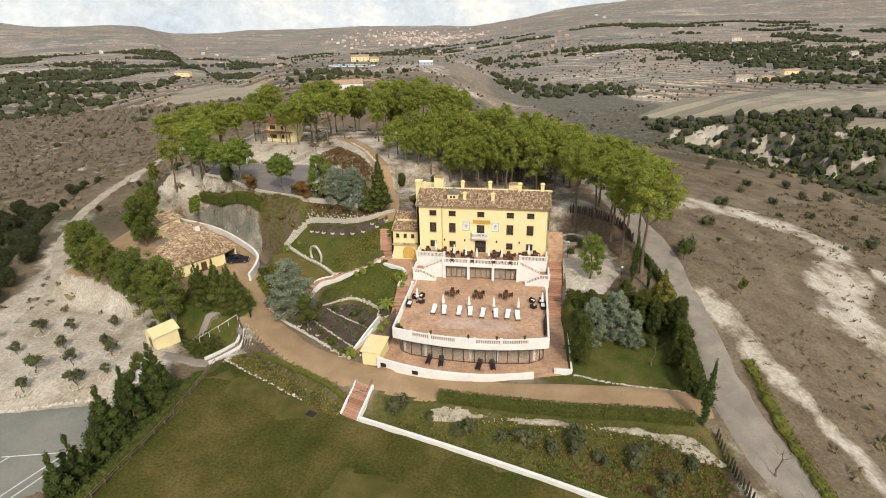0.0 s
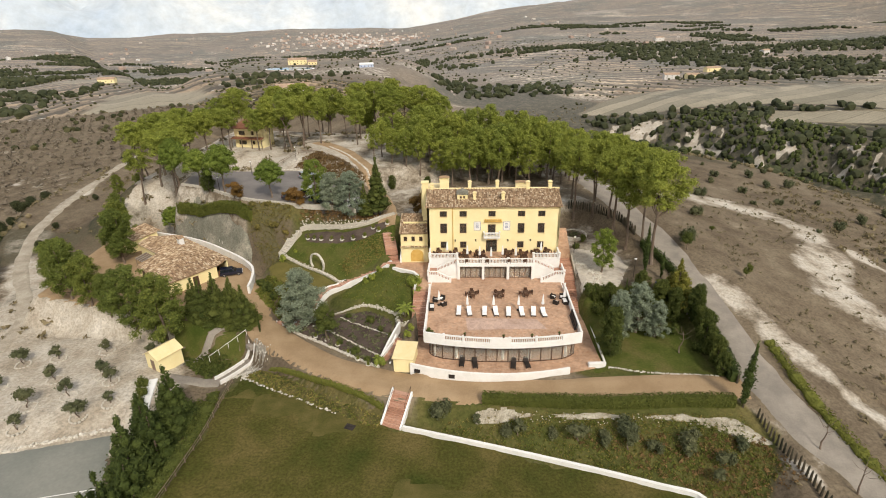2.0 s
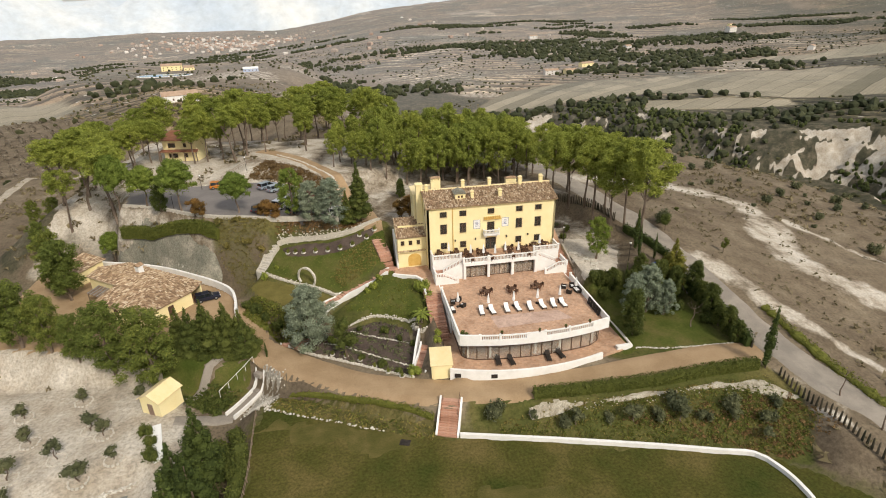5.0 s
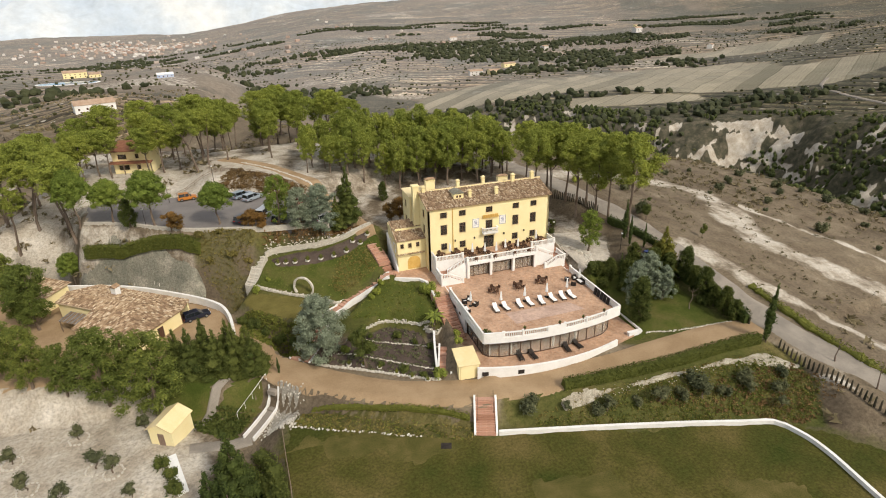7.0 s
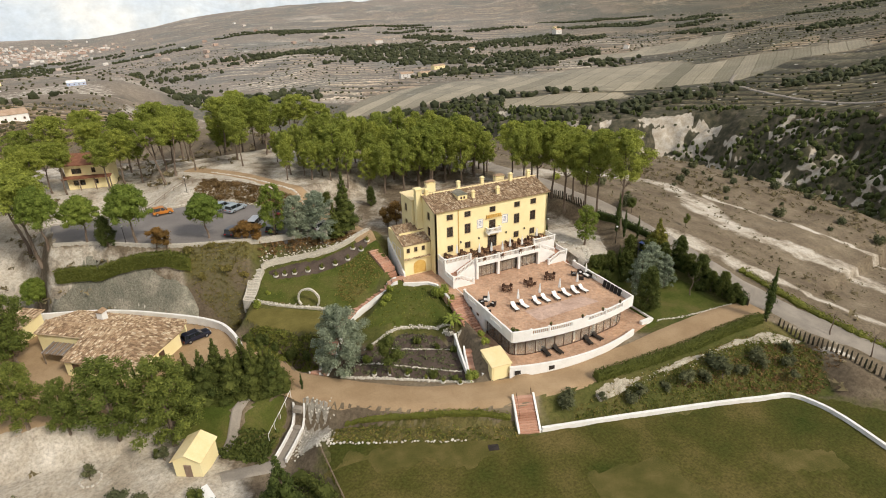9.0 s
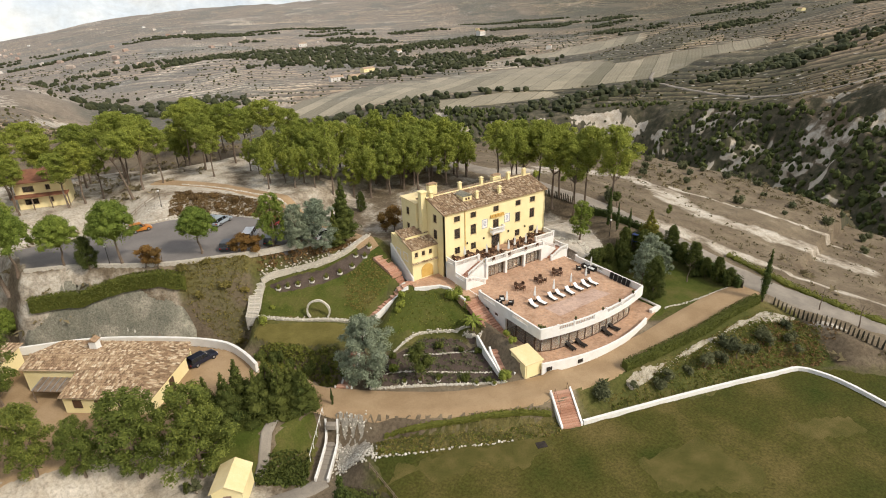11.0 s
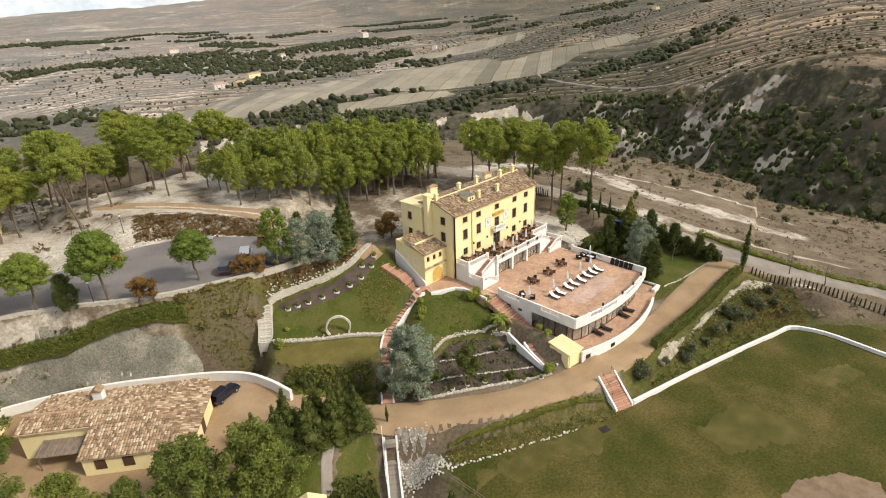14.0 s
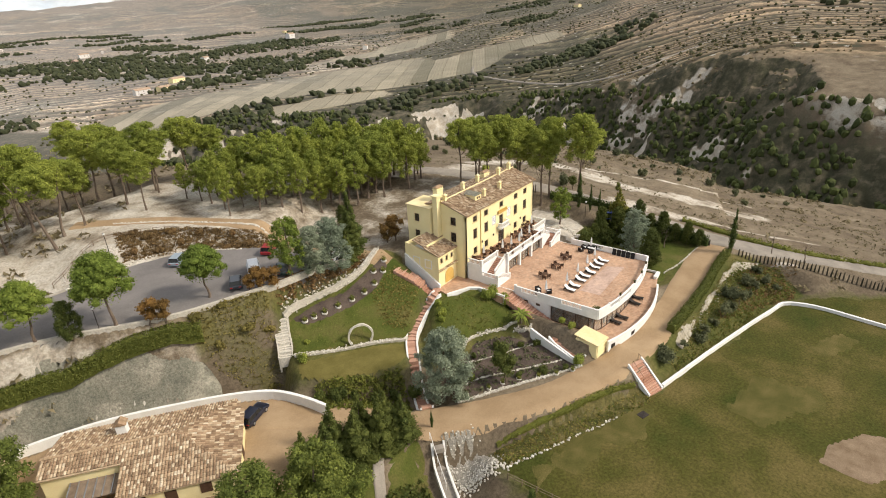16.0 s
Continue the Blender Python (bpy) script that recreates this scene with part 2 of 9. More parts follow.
def varied(name, stops, rough=0.8, scale=3.0, spec=0.25, amount=0.3, bumps=0.2, bdist=0.02, island=False, metal=0.0):
    """A colour by the piece (Object Info's Random, or by island), with grain."""
    m, nt, b = shader(name, rough, metal, spec)
    if island:
        r = nt.nodes.new("ShaderNodeNewGeometry").outputs["Random Per Island"]
    else:
        r = nt.nodes.new("ShaderNodeObjectInfo").outputs["Random"]
    col = ramp(nt, r, stops)
    grain = noise_tex(nt, scale, 5.0, 0.65)
    col = mix(nt, 1.0, col, ramp(nt, grain, [(0.3, (1 - amount,) * 3), (0.7, (1 + amount * 0.4,) * 3)]), "MULTIPLY")
    nt.links.new(col, b.inputs["Base Color"])
    bump(nt, b, grain, bumps, bdist)
    return m


def ground_material():
    m, nt, b = shader("ground", 0.95, 0.0, 0.1)
    zone = nt.nodes.new("ShaderNodeAttribute")
    zone.attribute_name = "zone"
    sep = nt.nodes.new("ShaderNodeSeparateColor")
    nt.links.new(zone.outputs["Color"], sep.inputs["Color"])
    zone2 = nt.nodes.new("ShaderNodeAttribute")
    zone2.attribute_name = "zone2"
    sep2 = nt.nodes.new("ShaderNodeSeparateColor")
    nt.links.new(zone2.outputs["Color"], sep2.inputs["Color"])
    big = noise_tex(nt, 0.02, 8.0, 0.68)
    mid = noise_tex(nt, 0.16, 7.0, 0.68)
    fine = noise_tex(nt, 2.2, 6.0, 0.75)
    dry = ramp(nt, mid, [(0.3, (0.09, 0.068, 0.045)), (0.45, (0.155, 0.12, 0.08)), (0.58, (0.20, 0.16, 0.108)), (0.72, (0.30, 0.25, 0.18))])
    dry = mix(nt, 0.35, dry, ramp(nt, big, [(0.35, (0.09, 0.07, 0.05)), (0.65, (0.22, 0.18, 0.13))]))
    pale = ramp(nt, mid, [(0.25, (0.28, 0.235, 0.175)), (0.42, (0.40, 0.35, 0.28)), (0.55, (0.48, 0.435, 0.365)), (0.75, (0.64, 0.60, 0.535))])
    green = ramp(nt, mid, [(0.3, (0.05, 0.062, 0.016)), (0.5, (0.085, 0.088, 0.026)), (0.7, (0.15, 0.125, 0.05))])
    scrub = ramp(nt, mid, [(0.3, (0.03, 0.035, 0.02)), (0.5, (0.07, 0.065, 0.04)), (0.7, (0.16, 0.135, 0.095))])

    def edge(v):
        """A mask with its edge broken up by noise."""
        t = math_node(nt, "MULTIPLY_ADD", mid, 1.1)
        t.node.inputs[2].default_value = -0.55
        s = math_node(nt, "ADD", v, t)
        r = ramp(nt, s, [(0.38, (0, 0, 0)), (0.62, (1, 1, 1))])
        return r

    col = mix(nt, edge(sep.outputs["Green"]), dry, pale)
    col = mix(nt, edge(sep.outputs["Blue"]), col, scrub)
    col = mix(nt, edge(sep.outputs["Red"]), col, green)
    tc = nt.nodes.new("ShaderNodeTexCoord")
    # ploughed strips, each with its own tone and a dark edge
    field = ramp(nt, big, [(0.3, (0.25, 0.225, 0.165)), (0.7, (0.34, 0.305, 0.235))])
    mp = nt.nodes.new("ShaderNodeMapping")
    mp.inputs["Rotation"].default_value = (0, 0, -2.16)
    nt.links.new(tc.outputs["Object"], mp.inputs["Vector"])
    px = nt.nodes.new("ShaderNodeSeparateXYZ")
    nt.links.new(mp.outputs["Vector"], px.inputs["Vector"])
    lane = math_node(nt, "ADD", math_node(nt, "MULTIPLY", px.outputs["X"], 0.046), math_node(nt, "MULTIPLY", noise_tex(nt, 0.004, 2.0), 0.9))
    tone = nt.nodes.new("ShaderNodeTexWhiteNoise")
    tone.noise_dimensions = "1D"
    nt.links.new(math_node(nt, "FLOOR", lane), tone.inputs["W"])
    field = mix(nt, 1.0, field, ramp(nt, tone.outputs["Value"], [(0.0, (0.66, 0.66, 0.6)), (0.5, (0.95, 0.94, 0.9)), (1.0, (1.22, 1.19, 1.14))]), "MULTIPLY")
    field = mix(nt, 1.0, field, ramp(nt, math_node(nt, "FRACT", lane), [(0.0, (0.45, 0.44, 0.38)), (0.09, (1.0, 1.0, 1.0))]), "MULTIPLY")
    furrow = math_node(nt, "FRACT", math_node(nt, "MULTIPLY", px.outputs["X"], 0.21))
    field = mix(nt, 0.5, field, mix(nt, 1.0, field, ramp(nt, furrow, [(0.0, (0.75, 0.75, 0.73)), (0.4, (1.08, 1.08, 1.06)), (1.0, (0.8, 0.8, 0.78))]), "MULTIPLY"))
    col = mix(nt, sep2.outputs["Green"], col, field)
    # steps of the far terraces, by height
    xyz = nt.nodes.new("ShaderNodeSeparateXYZ")
    nt.links.new(tc.outputs["Object"], xyz.inputs["Vector"])
    def swing(kx, ky, shift):
        t = math_node(nt, "ADD", math_node(nt, "MULTIPLY", xyz.outputs["X"], kx), math_node(nt, "MULTIPLY", xyz.outputs["Y"], ky))
        return math_node(nt, "MULTIPLY", math_node(nt, "SINE", math_node(nt, "ADD", t, shift)), 1.2)

    away = nt.nodes.new("ShaderNodeVectorMath")
    away.operation = "LENGTH"
    nt.links.new(tc.outputs["Object"], away.inputs[0])
    zz = math_node(nt, "ADD", math_node(nt, "MULTIPLY", away.outputs["Value"], 0.032), math_node(nt, "ADD", swing(0.011, 0.004, 0.0), swing(-0.005, 0.013, 1.0)))
    wild = noise_tex(nt, 0.05, 3.0, 0.6)
    zz = math_node(nt, "ADD", zz, math_node(nt, "MULTIPLY", wild, 1.1))
    saw = math_node(nt, "FRACT", zz)
    strip = ramp(nt, saw, [(0.0, (0.32, 0.31, 0.26)), (0.24, (0.42, 0.4, 0.34)), (0.32, (0.95, 0.93, 0.9)), (0.6, (1.2, 1.17, 1.12)), (0.68, (1.9, 1.86, 1.78)), (0.92, (1.75, 1.7, 1.62)), (1.0, (0.4, 0.38, 0.34))])
    gaps = ramp(nt, noise_tex(nt, 0.02, 4.0, 0.7), [(0.3, (0, 0, 0)), (0.42, (1, 1, 1))])
    col = mix(nt, math_node(nt, "MULTIPLY", sep2.outputs["Blue"], gaps), col, mix(nt, 1.0, col, strip, "MULTIPLY"))
    # parcels of land
    vor = nnode(nt, "ShaderNodeTexVoronoi", Scale=0.0075, Randomness=1.0)
    vm = nt.nodes.new("ShaderNodeMapping")
    vm.inputs["Rotation"].default_value = (0, 0, 0.6)
    vm.inputs["Scale"].default_value = (1.0, 2.2, 0.0)
    nt.links.new(tc.outputs["Object"], vm.inputs["Vector"])
    nt.links.new(vm.outputs["Vector"], vor.inputs["Vector"])
    vsep = nt.nodes.new("ShaderNodeSeparateColor")
    nt.links.new(vor.outputs["Color"], vsep.inputs["Color"])
    tone = ramp(nt, vsep.outputs["Red"], [(0.0, (0.55, 0.56, 0.5)), (0.35, (0.85, 0.85, 0.82)), (0.7, (1.0, 0.95, 0.9)), (0.86, (1.2, 1.14, 1.06)), (1.0, (1.7, 1.6, 1.5))])
    col = mix(nt, math_node(nt, "MULTIPLY", sep2.outputs["Blue"], 0.9), col, mix(nt, 1.0, col, tone, "MULTIPLY"))
    woods = ramp(nt, noise_tex(nt, 0.0032, 10.0, 0.74), [(0.525, (0, 0, 0)), (0.57, (1, 1, 1))])
    col = mix(nt, math_node(nt, "MULTIPLY", woods, math_node(nt, "MULTIPLY", sep2.outputs["Red"], 0.8)), col, (0.06, 0.068, 0.045))
    glade = ramp(nt, noise_tex(nt, 0.0065, 9.0, 0.78), [(0.6, (0, 0, 0)), (0.66, (1, 1, 1))])
    col = mix(nt, math_node(nt, "MULTIPLY", glade, math_node(nt, "MULTIPLY", sep2.outputs["Red"], 0.8)), col, (0.46, 0.42, 0.36))
    # bushes and pale stones dotted over the open land
    def dots(scale, reach, share, tint):
        v = nnode(nt, "ShaderNodeTexVoronoi", Scale=scale, Randomness=1.0)
        nt.links.new(tc.outputs["Object"], v.inputs["Vector"])
        s = nt.nodes.new("ShaderNodeSeparateColor")
        nt.links.new(v.outputs["Color"], s.inputs["Color"])
        near = ramp(nt, v.outputs["Distance"], [(reach * 0.6, (1, 1, 1)), (reach, (0, 0, 0))])
        some = ramp(nt, s.outputs["Red"], [(share - 0.02, (1, 1, 1)), (share + 0.02, (0, 0, 0))])
        return mix(nt, 1.0, near, some, "MULTIPLY"), tint

    wide = math_node(nt, "SUBTRACT", sep2.outputs["Blue"], sep2.outputs["Green"], True)
    for mask, tint in (dots(0.16, 0.42, 0.5, (0.055, 0.055, 0.032)), dots(0.07, 0.34, 0.45, (0.045, 0.05, 0.028)), dots(0.11, 0.3, 0.22, (0.52, 0.49, 0.43))):
        col = mix(nt, math_node(nt, "MULTIPLY", mix(nt, 1.0, mask, wide, "MULTIPLY"), 0.85), col, tint)
    # haze put into the colour: ground mixed towards pale grey far out
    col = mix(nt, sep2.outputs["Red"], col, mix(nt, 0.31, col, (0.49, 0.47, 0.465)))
    col = mix(nt, 1.0, col, ramp(nt, fine, [(0.28, (0.5, 0.5, 0.5)), (0.5, (0.95, 0.95, 0.95)), (0.72, (1.3, 1.3, 1.3))]), "MULTIPLY")
    nt.links.new(col, b.inputs["Base Color"])
    bump(nt, b, fine, 0.6, 0.12)
    return m


M_GROUND = ground_material()
M_LAWN = surface("lawn", (0.042, 0.056, 0.010), (0.080, 0.076, 0.018), 0.10, 0.95, 30, 0.5, 0.8, 0.08, 0.1, c3=(0.15, 0.118, 0.042))
M_GRASS = surface("garden_grass", (0.05, 0.07, 0.012), (0.085, 0.098, 0.022), 0.25, 0.95, 18, 0.35, 0.6, 0.06, 0.1, c3=(0.13, 0.115, 0.04))
M_GRAVEL = surface("gravel", (0.31, 0.215, 0.125), (0.39, 0.28, 0.17), 0.25, 0.95, 30, 0.2, 0.4, 0.02, 0.1)
M_ROAD = surface("road", (0.23, 0.205, 0.175), (0.32, 0.285, 0.24), 0.3, 0.95, 24, 0.2, 0.4, 0.02, 0.1)
M_ASPHALT = surface("asphalt", (0.165, 0.152, 0.145), (0.225, 0.207, 0.195), 0.15, 0.9, 30, 0.2, 0.3, 0.01, 0.2)
M_COURT = surface("court", (0.17, 0.18, 0.16), (0.24, 0.24, 0.21), 0.08, 0.9, 30, 0.12, 0.1, 0.01, 0.2)
M_SOIL = surface("garden_soil", (0.07, 0.052, 0.045), (0.12, 0.092, 0.075), 0.5, 0.95, 12, 0.4, 0.7, 0.06, 0.1)
M_YELLOW = surface("yellow_render", (0.82, 0.70, 0.38), (0.86, 0.76, 0.45), 0.35, 0.9, 20, 0.06, 0.15, 0.006, 0.2)
M_WHITE = surface("white_paint", (0.74, 0.73, 0.70), (0.82, 0.81, 0.79), 0.7, 0.8, 14, 0.08, 0.15, 0.006, 0.25)
M_TILE = varied("roof_tile", [(0.0, (0.21, 0.14, 0.088)), (0.35, (0.34, 0.232, 0.145)), (0.65, (0.44, 0.32, 0.205)), (0.88, (0.55, 0.43, 0.295)), (1.0, (0.66, 0.56, 0.42))], 0.9, 2.5, 0.15, 0.4, 0.3, 0.02, island=True)
M_BARK = surface("bark", (0.13, 0.095, 0.07), (0.24, 0.19, 0.15), 1.2, 0.95, 8, 0.4, 0.8, 0.05, 0.1, stretch=(1, 1, 0.2))


def leaf_material(name, dark, light, warm=None):
    m, nt, b = shader(name, 0.75, 0.0, 0.2)
    isl = nt.nodes.new("ShaderNodeNewGeometry").outputs["Random Per Island"]
    obj = nt.nodes.new("ShaderNodeObjectInfo").outputs["Random"]
    big = noise_tex(nt, 0.6, 4.0, 0.6)
    v = math_node(nt, "ADD", math_node(nt, "MULTIPLY", isl, 0.55), math_node(nt, "MULTIPLY", big, 0.5))
    col = ramp(nt, v, [(0.2, dark), (0.75, light)] + ([(0.95, warm)] if warm else []))
    col = mix(nt, 1.0, col, ramp(nt, obj, [(0.0, (0.82, 0.85, 0.8)), (1.0, (1.15, 1.1, 1.0))]), "MULTIPLY")
    nt.links.new(col, b.inputs["Base Color"])
    thin = nt.nodes.new("ShaderNodeBsdfTranslucent")
    nt.links.new(col, thin.inputs["Color"])
    both = nt.nodes.new("ShaderNodeMixShader")
    both.inputs["Fac"].default_value = 0.32
    nt.links.new(b.outputs["BSDF"], both.inputs[1])
    nt.links.new(thin.outputs["BSDF"], both.inputs[2])
    out = next(n for n in nt.nodes if n.type == "OUTPUT_MATERIAL")
    nt.links.new(both.outputs["Shader"], out.inputs["Surface"])
    return m


M_PINE = leaf_material("pine_needles", (0.14, 0.178, 0.036), (0.345, 0.385, 0.078), (0.44, 0.47, 0.13))
M_CYPRESS = leaf_material("cypress_leaves", (0.03, 0.046, 0.013), (0.085, 0.115, 0.03))
M_BLUE = leaf_material("blue_needles", (0.13, 0.16, 0.115), (0.36, 0.41, 0.31))
M_BUSH = leaf_material("bush_leaves", (0.045, 0.065, 0.015), (0.135, 0.155, 0.04))
M_OLIVE = leaf_material("olive_leaves", (0.06, 0.07, 0.035), (0.17, 0.18, 0.10))
M_RUST = leaf_material("russet_leaves", (0.11, 0.062, 0.02), (0.26, 0.155, 0.05))
M_OAK = leaf_material("oak_leaves", (0.028, 0.036, 0.018), (0.085, 0.095, 0.045))
M_SCRUB = leaf_material("scrub_leaves", (0.12, 0.103, 0.058), (0.26, 0.22, 0.14))

# ---- mesh helpers ----


def mesh_from(name, verts, faces, material, smooth=False):
    me = bpy.data.meshes.new(name)
    me.from_pydata([tuple(v) for v in verts], [], faces)
    me.materials.append(material)
    if smooth:
        me.polygons.foreach_set("use_smooth", [True] * len(me.polygons))
    me.update()
    return me


def part(name, bm, material, parent, label="", at=None, smooth=False):
    """Links a bmesh, or a mesh, as one object under a thing or a part."""
    if isinstance(bm, bmesh.types.BMesh):
        me = bpy.data.meshes.new(name)
        bm.to_mesh(me)
        bm.free()
        me.materials.append(material)
        if smooth:
            me.polygons.foreach_set("use_smooth", [True] * len(me.polygons))
    else:
        me = bm
    ob = new(name, me)
    if parent is not None:
        ob.parent = parent
    if at is not None:
        ob.matrix_basis = at
    if label:
        ob["label"] = label
    return ob


def thing(name, label, category, at=None, group="", kind=""):
    ob = new(name)
    ob.empty_display_size = 0.3
    if at is not None:
        ob.matrix_basis = at
    return tagged(ob, label, category, group, kind)


def box(bm, x0, x1, y0, y1, z0, z1, bevel=0.0, m=None):
    r = bmesh.ops.create_cube(bm, size=1.0, matrix=Matrix.Translation(((x0 + x1) / 2, (y0 + y1) / 2, (z0 + z1) / 2)) @ Matrix.Diagonal((abs(x1 - x0), abs(y1 - y0), abs(z1 - z0), 1)))
    if bevel:
        edges = list({e for v in r["verts"] for e in v.link_edges})
        r = bmesh.ops.bevel(bm, geom=edges, offset=bevel, segments=1, affect="EDGES")
    if m is not None:
        bmesh.ops.transform(bm, matrix=m, verts=r["verts"])
    return r["verts"]


def cyl(bm, x, y, z0, z1, r0, r1=None, seg=10):
    r1 = r0 if r1 is None else r1
    return bmesh.ops.create_cone(bm, cap_ends=True, segments=seg, radius1=r0, radius2=max(r1, 0.001), depth=z1 - z0, matrix=Matrix.Translation((x, y, (z0 + z1) / 2)))["verts"]


def prism(bm, pts, z0, z1):
    """An upright prism over a polygon; z0 and z1 may be functions of (x, y)."""
    f0 = z0 if callable(z0) else (lambda x, y: z0)
    f1 = z1 if callable(z1) else (lambda x, y: z1)
    lo = [bm.verts.new((x, y, f0(x, y))) for x, y in pts]
    hi = [bm.verts.new((x, y, f1(x, y))) for x, y in pts]
    n = len(pts)
    area = sum(pts[i][0] * pts[(i + 1) % n][1] - pts[(i + 1) % n][0] * pts[i][1] for i in range(n))
    if area < 0:
        lo, hi = lo[::-1], hi[::-1]
    bm.faces.new(hi)
    bm.faces.new(lo[::-1])
    for i in range(n):
        j = (i + 1) % n
        bm.faces.new((lo[i], lo[j], hi[j], hi[i]))


def spline(pts, step=1.0):
    """Points every step metres along a smooth curve (Catmull-Rom) through pts."""
    out = []
    P = [np.array(p, float) for p in pts]
    P = [2 * P[0] - P[1]] + P + [2 * P[-1] - P[-2]]
    for a, b, c, d in zip(P, P[1:], P[2:], P[3:]):
        n = max(1, int(np.linalg.norm((c - b)[:2]) / step))
        for k in range(n):
            t = k / n
            out.append(0.5 * (2 * b + (c - a) * t + (2 * a - 5 * b + 4 * c - d) * t**2 + (3 * b - a - 3 * c + d) * t**3))
    out.append(P[-2])
    return out


def hz(x, y):
    return float(height(np.array([float(x)]), np.array([float(y)]))[0])


# ---- the ground ----


def axis(lo, hi, fine, reach, grow, more):
    """Grid lines: fine from lo to hi, a little wider up to more, then ever wider."""
    a = list(np.arange(lo, hi + fine / 2, fine))
    s = fine
    while a[-1] < reach:
        s = min(s * 1.06, more[1]) if a[-1] < more[0] else s * (grow + 0.008)
        a.append(a[-1] + s)
    s = fine
    while a[0] > -reach:
        s *= grow
        a.insert(0, a[0] - s)
    return np.array(a)


def build_ground():
    X, Y = np.meshgrid(axis(-92, 62, 0.8, 4650, 1.029, (470, 2.6)), axis(-66, 84, 0.8, 4650, 1.029, (560, 2.8)))
    Z = height(X, Y)
    Z = Z + 0.12 * fbm(X, Y, 3.0, 3, 77) * (np.hypot(X, Y) < 300)
    ny, nx = X.shape
    i = np.arange(nx * ny).reshape(ny, nx)
    faces = np.stack([i[:-1, :-1], i[:-1, 1:], i[1:, 1:], i[1:, :-1]], -1).reshape(-1, 4)
    me = bpy.data.meshes.new("ground")
    me.from_pydata(np.stack([X, Y, Z], -1).reshape(-1, 3).tolist(), [], faces.tolist())
    me.polygons.foreach_set("use_smooth", [True] * len(faces))
    r = np.hypot(X, Y + 20)
    gy, gx = np.gradient(Z)
    sy, sx = np.gradient(Y)[0], np.gradient(X)[1]
    slope = np.hypot(gx / sx, gy / sy)
    # green, pale soil, dark scrub
    red, grn, blu = (np.zeros_like(X) for _ in range(3))
    near = r < 330
    xs, ys = X[near], Y[near]
    g = np.zeros_like(xs)
    p = np.zeros_like(xs)
    s = np.zeros_like(xs)
    for poly, v in ((LAWN, 0.6), (GARDEN, 0.7), (LOWLAWN, 0.6), (HOUSE_LAWN, 0.9), (EASTLAWN, 0.8), (BEDS, 0.3)):
        g = np.maximum(g, v * (1 - sstep(0, 5, inside(xs, ys, poly))))
    g = np.maximum(g, 0.8 * (1 - sstep(0, 3, inside(xs, ys, SLOPE))))
    g = np.maximum(g, 0.5 * (1 - sstep(0, 3, inside(xs, ys, [(-50, 16.6), (-43, 10.5), (-39.4, 15.8), (-44, 18), (-49.6, 19.4)]))))
    g = np.maximum(g, 0.5 * (1 - sstep(0, 2, inside(xs, ys, [(-36, -20.8), (-15.6, -32.0), (-16.5, -33.8), (-37.2, -23.8)]))))
    p = np.maximum(p, 0.95 * (1 - sstep(0, 9, inside(xs, ys, GROVE))))
    p = np.maximum(p, 0.45 * (1 - sstep(1, 4, along(xs, ys, [(-74, 29.6), (-66, 25.6), (-60, 22.3), (-52, 17)])[0])))
    for poly, v, w in (([(-94, -16), (-91, 3), (-80, -1), (-64, -11), (-70, -16)], 0.85, 4), (FORECOURT, 0.56, 6), ([(-80, 44.5), (-58, 44.5), (-48, 47), (-52, 60), (-80, 64)], 0.72, 6), (PATIO, 0.5, 5), (BACKYARD, 0.42, 8), (GUEST, 0.45, 8), ([(-25, 40), (-12, 33), (22, 30), (24, 46), (4, 58), (-20, 58)], 0.42, 8), (NORTHWEST, 0.55, 20)):
        p = np.maximum(p, v * (1 - sstep(0, w, inside(xs, ys, poly))))
    p = np.maximum(p, 0.85 * (1 - sstep(1.5, 5, along(xs, ys, [(-95, 88), (-75, 72), (-58, 63), (-46, 60)])[0])))
    p = np.maximum(p, 0.8 * (1 - sstep(2, 7, along(xs, ys, [(-56, 43), (-38, 36)])[0])))
    for line, w in (([(31, 30), (55, 37), (69, 27), (64, 8), (58, -4), (75, -30)], 5.5), ([(36, -8), (42, -25), (50, -45)], 2.5), ([(69, 27), (80, 0), (95, -30)], 1.6), ([(-82, -14), (-88, -2), (-95, 8), (-106, 22), (-114, 36)], 5), ([(-121, 56), (-127, 86)], 2.2), ([(-90, 33), (-88, 42), (-86, 56), (-80, 62)], 3.0), ([(-6, -33.5), (10, -34.2), (28, -37), (36, -52)], 0.9), ([(-75, 45), (-62, 30)], 3.5)):
        p = np.maximum(p, 0.62 * (1 - sstep(w * 0.2, w * 1.7, along(xs, ys, [tuple(q) for q in spline(line, 5.0)])[0] + 2.5 * fbm(xs, ys, 12, 3, 63))))
    p = np.maximum(p, 0.1 * (1 - sstep(0, 30, inside(xs, ys, ORCHARD))))
    p = p + 0.25 * sstep(0.1, 0.5, fbm(xs, ys, 30, 3, 61))
    s = 0.55 * sstep(0.05, 0.45, fbm(xs, ys, 34, 4, 71)) * sstep(60, 120, r[near]) * sstep(0, 20, inside(xs, ys, ORCHARD))
    red[near], grn[near], blu[near] = g, np.clip(p, 0, 1), s
    far = ~near
    blu = np.where(far, 0.45 * sstep(0.0, 0.4, fbm(X, Y, 160, 4, 71)) + 0.4 * sstep(0.15, 0.4, fbm(X, Y, 420, 3, 75)), blu)
    steep = sstep(0.45, 0.75, slope) * (r > 110) * (r < 1200) * (along(X, Y, RAVINE)[0] > 60)
    bare = sstep(0.05, 0.25, fbm(X, Y, 44, 4, 82))
    grn = np.maximum(grn * (1 - steep), steep * bare)
